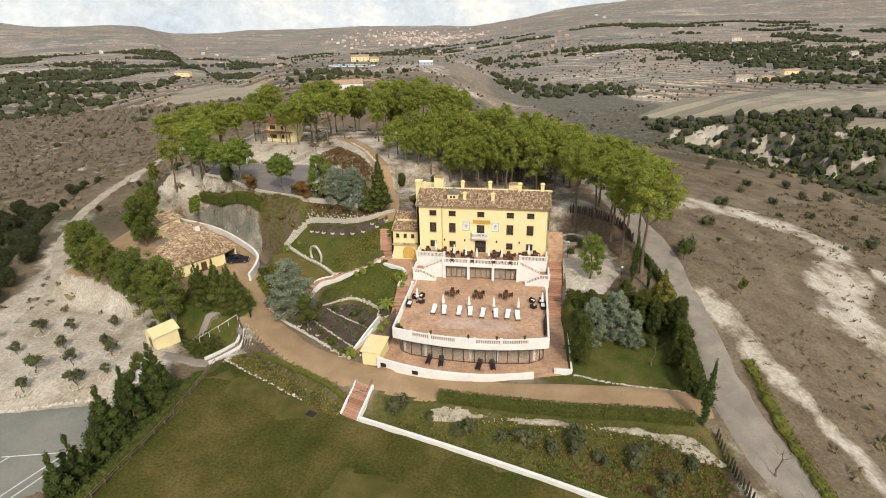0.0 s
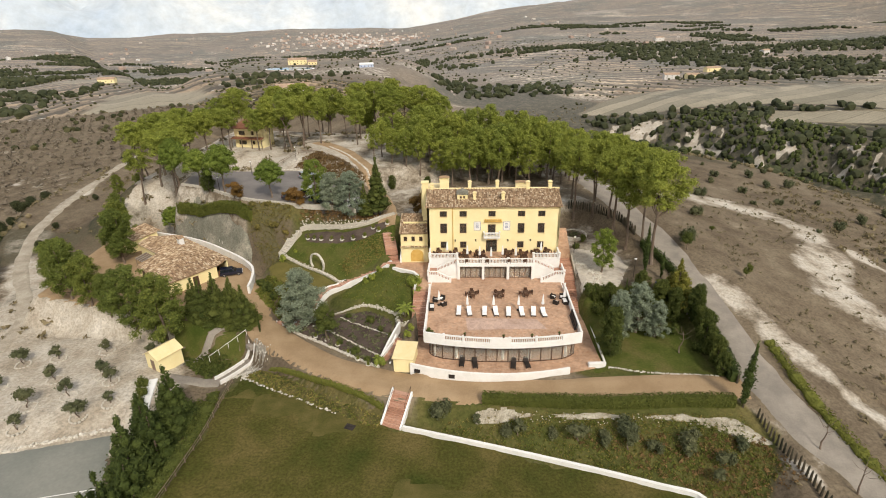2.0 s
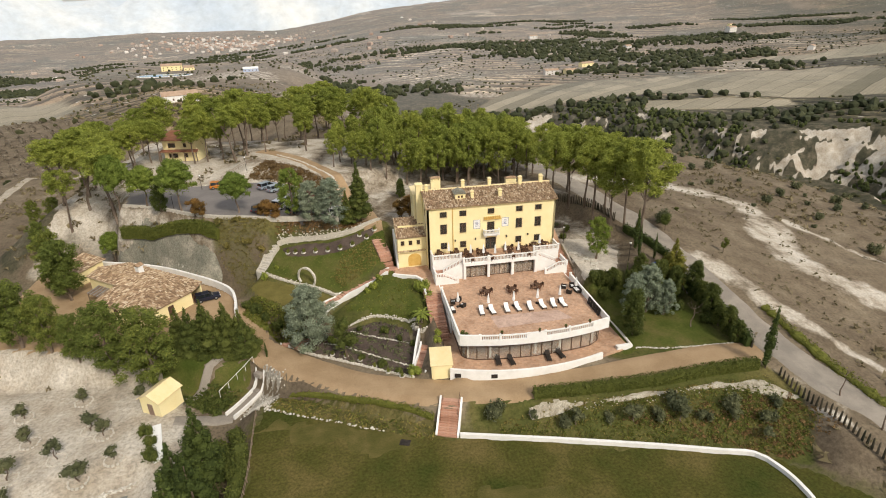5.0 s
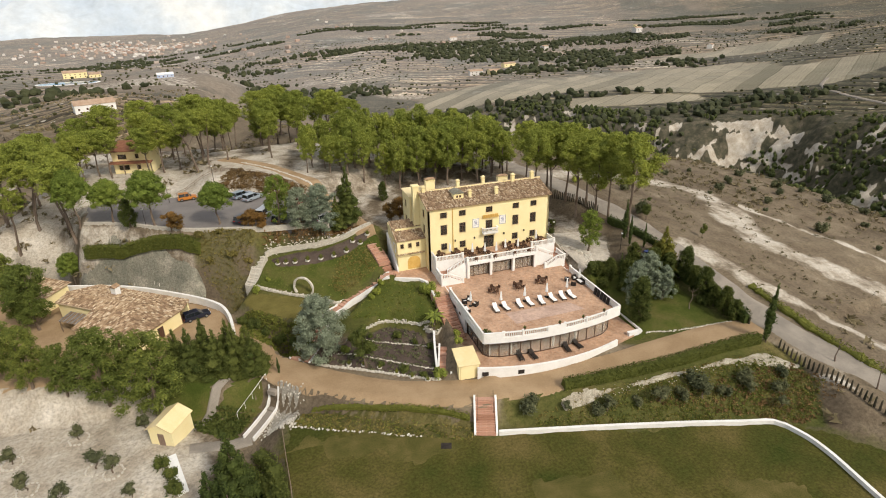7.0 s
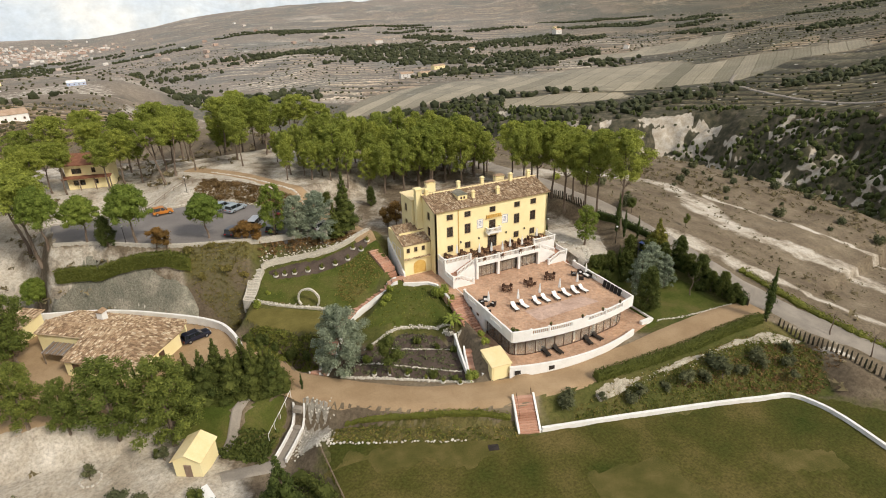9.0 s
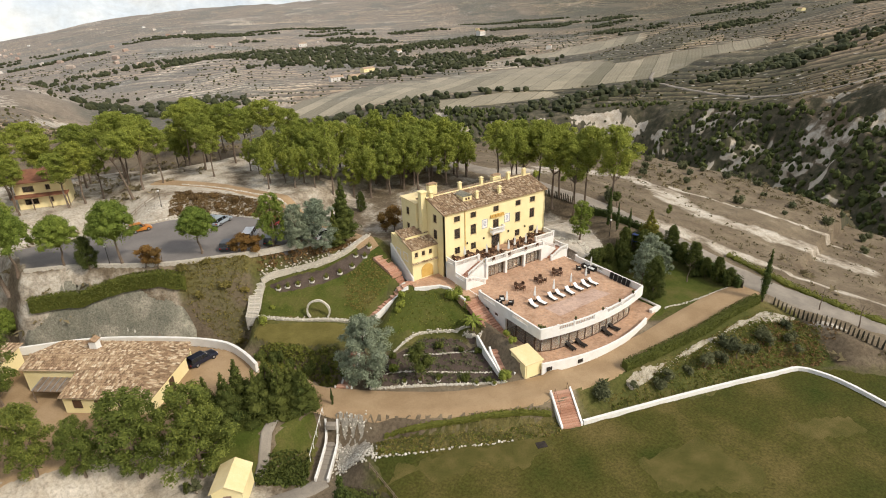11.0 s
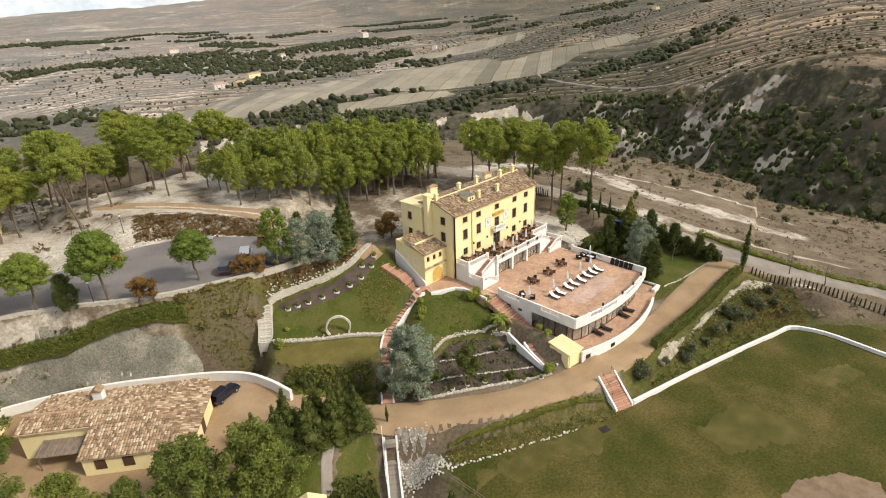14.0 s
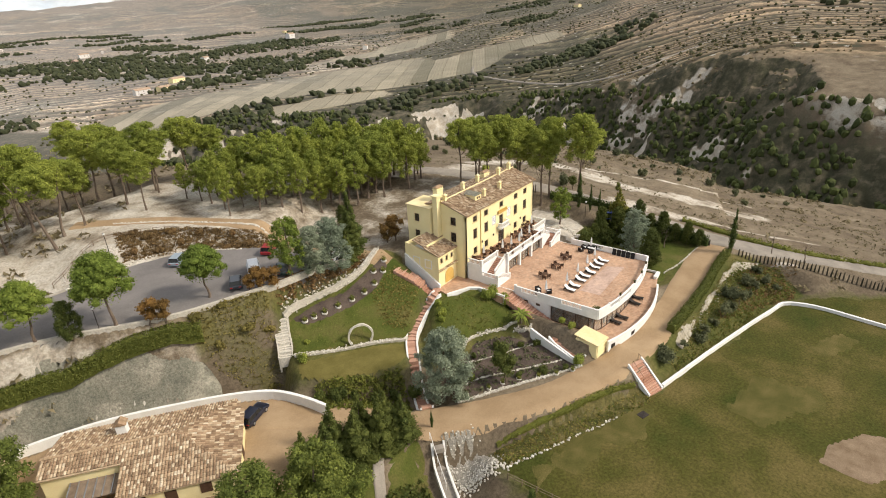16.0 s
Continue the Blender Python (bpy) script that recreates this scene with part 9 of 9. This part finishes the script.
part("roof", bm, M_BLUEP, slide)


def stake_fence(line, gap, h, label, k):
    ob = thing("stake_fence", label, "fence", pose(0, 0, 0))
    L = spline([p[:2] for p in line], gap)
    rnd = random.Random(k)
    meshes = []
    for v in range(3):
        bm = bmesh.new()
        cyl(bm, 0, 0, -0.3, h * (0.92 + 0.08 * v), 0.16, 0.1, 7)
        cyl(bm, 0, 0, h * (0.92 + 0.08 * v), h * (0.92 + 0.08 * v) + 0.2, 0.1, 0.01, 7)
        me = bpy.data.meshes.new("stake")
        bm.to_mesh(me)
        bm.free()
        me.materials.append(M_STAKE)
        meshes.append(me)
    P = np.array(L)
    Z = height(P[:, 0].copy(), P[:, 1].copy())
    for p, z in zip(L, Z):
        part("stake", meshes[rnd.randrange(3)], None, ob, at=pose(p[0], p[1], z, rnd.uniform(-3, 3), rnd.uniform(-3, 3), rnd.uniform(0, 90)))
    return ob


M_STAKE = varied("dark_stakes", [(0.0, (0.035, 0.035, 0.022)), (0.5, (0.07, 0.06, 0.04)), (1.0, (0.12, 0.10, 0.07))], 0.9, 4.0)
stake_fence([(30.6, -34.6), (31.2, -39), (31.6, -44), (32.0, -49), (33.4, -55), (36, -62)], 0.62, 1.35, "row of dark stakes between slope and road", 1)
stake_fence([(16.3, 17.8), (19.5, 17.4), (22.6, 16.6), (25.2, 13.2), (26.8, 7.5)], 0.42, 1.5, "dark stake fence under the road pines", 2)
stake_fence([(30.3, -29.2), (30.4, -24), (30.9, -18)], 0.5, 1.4, "grey stake fence behind the shaded lawn", 3)


def post_rail(line, gap, h, label):
    ob = thing("post_fence", label, "fence", pose(0, 0, 0))
    L = spline([p[:2] for p in line], gap)
    zs = [hz(*p) for p in L]
    for p, z in zip(L, zs):
        bm = bmesh.new()
        cyl(bm, p[0], p[1], z - 0.2, z + h, 0.06, seg=6)
        part("post", bm, M_WOOD, ob)
    for dz in (h * 0.5, h * 0.95):
        bm = bmesh.new()
        tube(bm, [(p[0], p[1], z + dz) for p, z in zip(L, zs)], [0.04] * len(L), 5)
        part("rail", bm, M_WOOD, ob)
    return ob


post_rail([(-56, 48.5), (-50, 50.5), (-44, 50.5), (-38, 46), (-33, 39.5)], 1.8, 0.95, "wooden post and rail fence above the parking bank")
post_rail([(-38.8, -24.5), (-38.6, -30), (-38.4, -36), (-38.9, -44), (-39.6, -52)], 1.7, 0.9, "thin post fence beside the lawn")
post_rail([(-78, 44), (-70, 46), (-62, 46)], 1.8, 0.95, "wooden rail fence above the cut slope")
# tennis court lines
for a, b in (((-59.5, -43.0), (-49.6, -40.6)), ((-58.4, -42.7), (-61.5, -51.0)), ((-49.9, -41.0), (-53.5, -51.5)), ((-51.4, -41.1), (-55.2, -52))):
    P = np.array(spline([a, b], 0.6))
    Zc = height(P[:, 0].copy(), P[:, 1].copy()) + 0.11
    d = np.array(b) - np.array(a)
    nn = np.array([-d[1], d[0]]) / np.hypot(*d) * 0.07
    V = [(p[0] + s * nn[0], p[1] + s * nn[1], z) for p, z in zip(P, Zc) for s in (1, -1)]
    F = [(2 * i, 2 * i + 1, 2 * i + 3, 2 * i + 2) for i in range(len(P) - 1)]
    tagged(new("court_line", mesh_from("court_line", V, F, M_WHITE)), "white painted court line", "court line", kind="structure")


def make_lamp(x, y, h=3.2):
    ob = thing("lamp_post", "dark garden lamp post with a round head", "lamp post", pose(x, y, hz(x, y)), "lamp posts of the grounds")
    bm = bmesh.new()
    cyl(bm, 0, 0, -0.1, h, 0.06, 0.04, 8)
    part("pole", bm, M_DARK, ob)
    bm = bmesh.new()
    bmesh.ops.create_uvsphere(bm, u_segments=10, v_segments=7, radius=0.2, matrix=Matrix.Translation((0, 0, h + 0.15)))
    part("head", bm, M_CLOTH, ob, smooth=True)
    bm = bmesh.new()
    cyl(bm, 0, 0, h + 0.3, h + 0.38, 0.16, 0.05, 10)
    part("cap", bm, M_DARK, ob)


for x, y in ((-58.6, 25.0), (-56, 38), (23.0, -6.2), (-47.5, 46.5), (15.2, 4.5)):
    make_lamp(x, y)

# ---- vehicles ----


def paint(name, c):
    m, nt, b = shader(name, 0.28, 0.1, 0.5)
    g_ = noise_tex(nt, 3.0, 4.0, 0.6)
    nt.links.new(mix(nt, 1.0, c, ramp(nt, g_, [(0.3, (0.85, 0.85, 0.85)), (0.7, (1.08, 1.08, 1.08))]), "MULTIPLY"), b.inputs["Base Color"])
    b.inputs["Coat Weight"].default_value = 0.4
    return m


M_TYRE = surface("tyre", (0.012, 0.012, 0.012), (0.025, 0.025, 0.025), 5.0, 0.9)
M_CARGLASS = surface("car_glass", (0.012, 0.015, 0.018), (0.02, 0.024, 0.028), 1.0, 0.08, spec=0.6, bumps=0)
M_LIGHT = surface("headlight", (0.6, 0.6, 0.62), (0.75, 0.75, 0.77), 2.0, 0.2, bumps=0)
M_TAIL = surface("tail_light", (0.3, 0.015, 0.01), (0.4, 0.02, 0.015), 2.0, 0.3, bumps=0)


def make_car(at, colour, label, L=4.3, W=1.75, H=1.48, van=False, name="car"):
    ob = thing(name, label, "van" if van else "car", at, "parked vehicles")
    pm = paint("paint", colour)
    # side profile: (x along, z) from the rear to the front, lower body then roof
    low = [(-0.5, 0.32), (-0.5, 0.62), (-0.48, 0.78), (-0.3, 0.86), (0.14, 0.88), (0.36, 0.78), (0.48, 0.68), (0.5, 0.5), (0.49, 0.3)]
    bm = bmesh.new()
    rows = []
    for yy, sh in ((-1, 0.0), (-0.82, 0.05), (0, 0.07), (0.82, 0.05), (1, 0.0)):
        rows.append([bm.verts.new((px * L * (1 - 0.02 * abs(yy)), yy * W / 2, pz * (H / 1.48) + (sh if pz > 0.6 else 0))) for px, pz in low])
    for a, b in zip(rows, rows[1:]):
        for i in range(len(low) - 1):
            bm.faces.new((a[i], a[i + 1], b[i + 1], b[i]))
        bm.faces.new((a[-1], a[0], b[0], b[-1]))
    bm.faces.new(rows[0][::-1])
    bm.faces.new(rows[-1])
    bmesh.ops.recalc_face_normals(bm, faces=bm.faces)
    part("body", bm, pm, ob, smooth=False)
    roof = [(-0.47, 0.8), (-0.43 if not van else -0.47, H), (0.06 if not van else 0.2, H), (0.25 if not van else 0.34, 0.84)]
    for nm, mat, inset, zi in (("cabin", M_CARGLASS, 0.0, 0.0),):
        bm = bmesh.new()
        rows = []
        for yy in (-1, 1):
            rows.append([bm.verts.new((px * L, yy * (W / 2 - 0.06 - (0.14 if pz > 1.0 else 0)), pz)) for px, pz in roof])
        for i in range(3):
            bm.faces.new((rows[0][i], rows[0][i + 1], rows[1][i + 1], rows[1][i]))
        bm.faces.new(rows[0][::-1])
        bm.faces.new(rows[1])
        bmesh.ops.recalc_face_normals(bm, faces=bm.faces)
        part("cabin_glass", bm, mat, ob, "dark glazed car cabin")
    bm = bmesh.new()
    x0, x1 = roof[1][0] * L, roof[2][0] * L
    box(bm, x0 - 0.05, x1 + 0.05, -W / 2 + 0.19, W / 2 - 0.19, H - 0.02, H + 0.035, 0.03)
    part("roof_panel", bm, pm, ob)
    for px in (-0.43, -0.1, 0.13):
        for s in (-1, 1):
            bm = bmesh.new()
            tube(bm, [(px * L + (0.03 if px > 0 else 0) * L, s * (W / 2 - 0.05), 0.86), ((px if px < 0.1 else 0.06) * L, s * (W / 2 - 0.19), H)], [0.045, 0.04], 5)
            part("pillar", bm, pm, ob)
    for px in (-0.3, 0.31):
        for s in (-1, 1):
            bm = bmesh.new()
            bmesh.ops.create_cone(bm, cap_ends=True, segments=18, radius1=0.32, radius2=0.32, depth=0.2, matrix=Matrix.Translation((px * L, s * (W / 2 - 0.08), 0.32)) @ Matrix.Rotation(math.pi / 2, 4, "X"))
            w = part("wheel", bm, M_TYRE, ob)
            bm = bmesh.new()
            bmesh.ops.create_cone(bm, cap_ends=True, segments=12, radius1=0.19, radius2=0.17, depth=0.04, matrix=Matrix.Translation((px * L, s * (W / 2 + 0.03), 0.32)) @ Matrix.Rotation(math.pi / 2, 4, "X"))
            part("rim", bm, M_METAL, w)
    for px, mat, nm in ((0.492, M_LIGHT, "headlight"), (-0.497, M_TAIL, "tail_light")):
        for s in (-1, 1):
            bm = bmesh.new()
            box(bm, px * L - 0.05, px * L + 0.05, s * 0.58 - 0.16, s * 0.58 + 0.16, 0.56, 0.7, 0.02)
            part(nm, bm, mat, ob)
    return ob


PZ = 6.42
make_car(pose(-50.6, 6.3, -4.58, 0, 0, 20), (0.012, 0.016, 0.035), "dark blue hatchback parked in the annex yard", name="car")
make_car(pose(-52.5, 38.3, PZ, 0, 0, 8), (0.55, 0.2, 0.03), "orange small car at the parking bank", 3.7, 1.65, 1.5)
make_car(pose(-41.6, 35.6, PZ, 0, 0, 38), (0.28, 0.34, 0.4), "silver blue estate car on the parking place", 4.5)
make_car(pose(-39.4, 33.2, PZ, 0, 0, 40), (0.33, 0.38, 0.43), "silver estate car on the parking place", 4.5)
make_car(pose(-41.3, 20.4, PZ, 0, 0, 55), (0.03, 0.035, 0.045), "dark hatchback at the parking kerb", 4.1)
make_car(pose(-37.3, 21.6, PZ, 0, 0, 60), (0.65, 0.66, 0.68), "white van at the parking kerb", 4.8, 1.9, 2.0, True, "van")
make_car(pose(-34.6, 18.2, PZ, 0, 0, 55), (0.03, 0.05, 0.05), "dark green car at the parking kerb", 4.1)
make_car(pose(-31.0, 26.2, PZ, 0, 0, 35), (0.32, 0.02, 0.03), "red car at the back of the parking place", 4.0)
make_car(pose(-26.4, 14.9, PZ, 0, 0, 15), (0.62, 0.63, 0.65), "white car half hidden by cedars", 4.3)

# ---- far buildings ----


def make_house(name, x, y, L, W, H, a, wall, roofm, label, windows=3, dz=0.0, group=""):
    ob = thing(name, label, "house", pose(x, y, hz(x, y) + dz, 0, 0, a), group)
    bm = bmesh.new()
    v = [bm.verts.new(p) for xx in (-L / 2, L / 2) for p in ((xx, -W / 2, -3), (xx, W / 2, -3), (xx, W / 2, H), (xx, 0, H + W * 0.22), (xx, -W / 2, H))]
    bm.faces.new(v[:5])
    bm.faces.new(v[5:][::-1])
    for i in range(5):
        bm.faces.new((v[i], v[i + 5], v[(i + 1) % 5 + 5], v[(i + 1) % 5]))
    bmesh.ops.recalc_face_normals(bm, faces=bm.faces)
    part("wall", bm, wall, ob)
    for s in (-1, 1):
        bm = bmesh.new()
        q = [bm.verts.new(p) for p in ((-L / 2 - 0.3, 0, H + W * 0.22 + 0.05), (L / 2 + 0.3, 0, H + W * 0.22 + 0.05), (L / 2 + 0.3, s * (W / 2 + 0.4), H - 0.1), (-L / 2 - 0.3, s * (W / 2 + 0.4), H - 0.1))]
        u = [bm.verts.new((p.co.x, p.co.y, p.co.z + 0.25)) for p in q]
        bm.faces.new(u)
        bm.faces.new(q[::-1])
        for i in range(4):
            bm.faces.new((q[i], q[(i + 1) % 4], u[(i + 1) % 4], u[i]))
        bmesh.ops.recalc_face_normals(bm, faces=bm.faces)
        part("roof", bm, roofm, ob)
    for k in range(windows):
        for zz in ([1.0, 4.0] if H > 5 else [1.0]):
            bm = bmesh.new()
            px = -L / 2 + L * (k + 0.5) / windows
            box(bm, px - 0.6, px + 0.6, -W / 2 - 0.06, -W / 2 + 0.05, zz, zz + 1.4)
            part("window", bm, M_BROWN, ob)


M_FARROOF = surface("far_roof", (0.36, 0.25, 0.17), (0.46, 0.34, 0.25), 0.3, 0.9, 6, 0.2, 0)
M_BLUEWALL = surface("blue_wall", (0.36, 0.44, 0.62), (0.5, 0.56, 0.68), 0.3, 0.8, 6, 0.1, 0)
make_house("white_farm_building", -148, 381, 26, 12, 4.5, 20, M_WHITE, M_FARROOF, "long white farm building with a pale roof", 5)
make_house("villa", -262, 800, 28, 12, 7.0, 15, M_YELLOW, M_FARROOF, "ochre villa beside a round pool", 5)
make_house("villa", -238, 797, 14, 10, 4.0, 15, M_YELLOW, M_FARROOF, "low ochre wing of the villa", 3)
make_house("farmhouse", -145, 742, 20, 9, 4.0, 10, M_BLUEWALL, M_WHITE, "pale blue and white farm building", 4)
make_house("farmhouse", 1011, 1327, 30, 14, 9.0, 20, M_CURTAIN, M_FARROOF, "lone pinkish farmhouse above the terraces", 4, 10)
for i, (x, y, a) in enumerate(((345, 798, 10), (318, 812, 0), (400, 860, 15), (610, 1120, 30), (-520, 720, 10), (880, 900, 40), (1400, 620, 60), (520, 1500, 0), (1180, 1560, 20))):
    make_house("farmhouse", x, y, 20 + 3 * (i % 3), 10, 4.5 + 2 * (i % 2), a, M_CURTAIN if i % 2 else M_YELLOW, M_FARROOF, "small far farmhouse with a tiled roof", 3, 1.0, "far farmhouses")
poolpts = [(-254 + 30 * math.cos(6.2832 * k / 28) * 1.1, 730 + 15 * math.sin(6.2832 * k / 28)) for k in range(28)]
zp = max(hz(*p) for p in poolpts) + 0.6
bm = bmesh.new()
prism(bm, [(-254 + (x + 254) * 1.08, 730 + (y - 730) * 1.12) for x, y in poolpts], zp - 12, zp)
bassin = thing("round_pool", "large oval blue swimming pool by the villa", "pool", pose(0, 0, 0))
part("rim", bm, M_WHITE, bassin)
bm = bmesh.new()
prism(bm, poolpts, zp, zp + 0.05)
M_WATER = surface("pool_water", (0.12, 0.3, 0.5), (0.2, 0.4, 0.6), 0.05, 0.08, 6, 0.05, 0.05, 0.02, 0.5)
part("water", bm, M_WATER, bassin)
# the town in the valley: many small pale houses
rg = np.random.default_rng(77)
V, F = [], []
for k in range(420):
    x, y = -640 + rg.normal(0, 210), 3200 + rg.normal(0, 200)
    if k % 7 == 0:
        x, y = rg.uniform(-1900, 600), rg.uniform(1300, 3300)
    l, w, h, a = rg.uniform(8, 20), rg.uniform(7, 11), rg.uniform(4, 8), rg.uniform(0, 3.14)
    z = hz(x, y)
    c, s = math.cos(a), math.sin(a)
    b = len(V)
    for zz in (z - 6, z + h):
        for px, py in ((-l / 2, -w / 2), (l / 2, -w / 2), (l / 2, w / 2), (-l / 2, w / 2)):
            V.append((x + px * c - py * s, y + px * s + py * c, zz))
    V += [(x - l / 2 * c, y - l / 2 * s, z + h + w * 0.25), (x + l / 2 * c, y + l / 2 * s, z + h + w * 0.25)]
    F += [(b, b + 1, b + 5, b + 4), (b + 1, b + 2, b + 6, b + 9, b + 5), (b + 2, b + 3, b + 7, b + 6), (b + 3, b, b + 4, b + 8, b + 7), (b + 4, b + 5, b + 9, b + 8), (b + 6, b + 7, b + 8, b + 9)]
M_TOWN = varied("town_walls", [(0.0, (0.40, 0.28, 0.22)), (0.5, (0.50, 0.42, 0.36)), (1.0, (0.70, 0.68, 0.65))], 0.9, 0.3, island=True)
tagged(new("town", mesh_from("town", V, F, M_TOWN)), "small pale houses of a town in the valley", "town", kind="stuff")
# mountains at the horizon; haze is put into their pale blue-grey colour
V, F = [], []
n = 160
for k in range(n + 1):
    az = math.radians(-110 + 200 * k / n)
    big = 150 + 240 * math.exp(-(((az + 0.8) / 0.35) ** 2)) + 120 * math.exp(-(((az + 0.05) / 0.3) ** 2)) + 150 * math.exp(-(((az - 1.0) / 0.4) ** 2))
    for j in range(9):
        t = j / 8
        r = 4150 + 480 * t
        nz = float(fbm(np.array([r * math.sin(az)]), np.array([r * math.cos(az)]), 420, 5, 61)[0])
        V.append((r * math.sin(az), r * math.cos(az) - 20, -160 + (160 + big * (0.75 + 0.9 * nz)) * math.sin(t * 1.57)))
for k in range(n):
    for j in range(8):
        a = k * 9 + j
        F.append((a, a + 9, a + 10, a + 1))
M_MOUNT = surface("hazy_mountain", (0.40, 0.48, 0.58), (0.50, 0.56, 0.62), 0.0016, 1.0, 9.0, 0.16, 0, c3=(0.66, 0.68, 0.68))
tagged(new("backdrop", mesh_from("backdrop", V, F, M_MOUNT, True)), "mountains at the horizon with haze put into their pale blue-grey colour", "mountains", kind="structure")
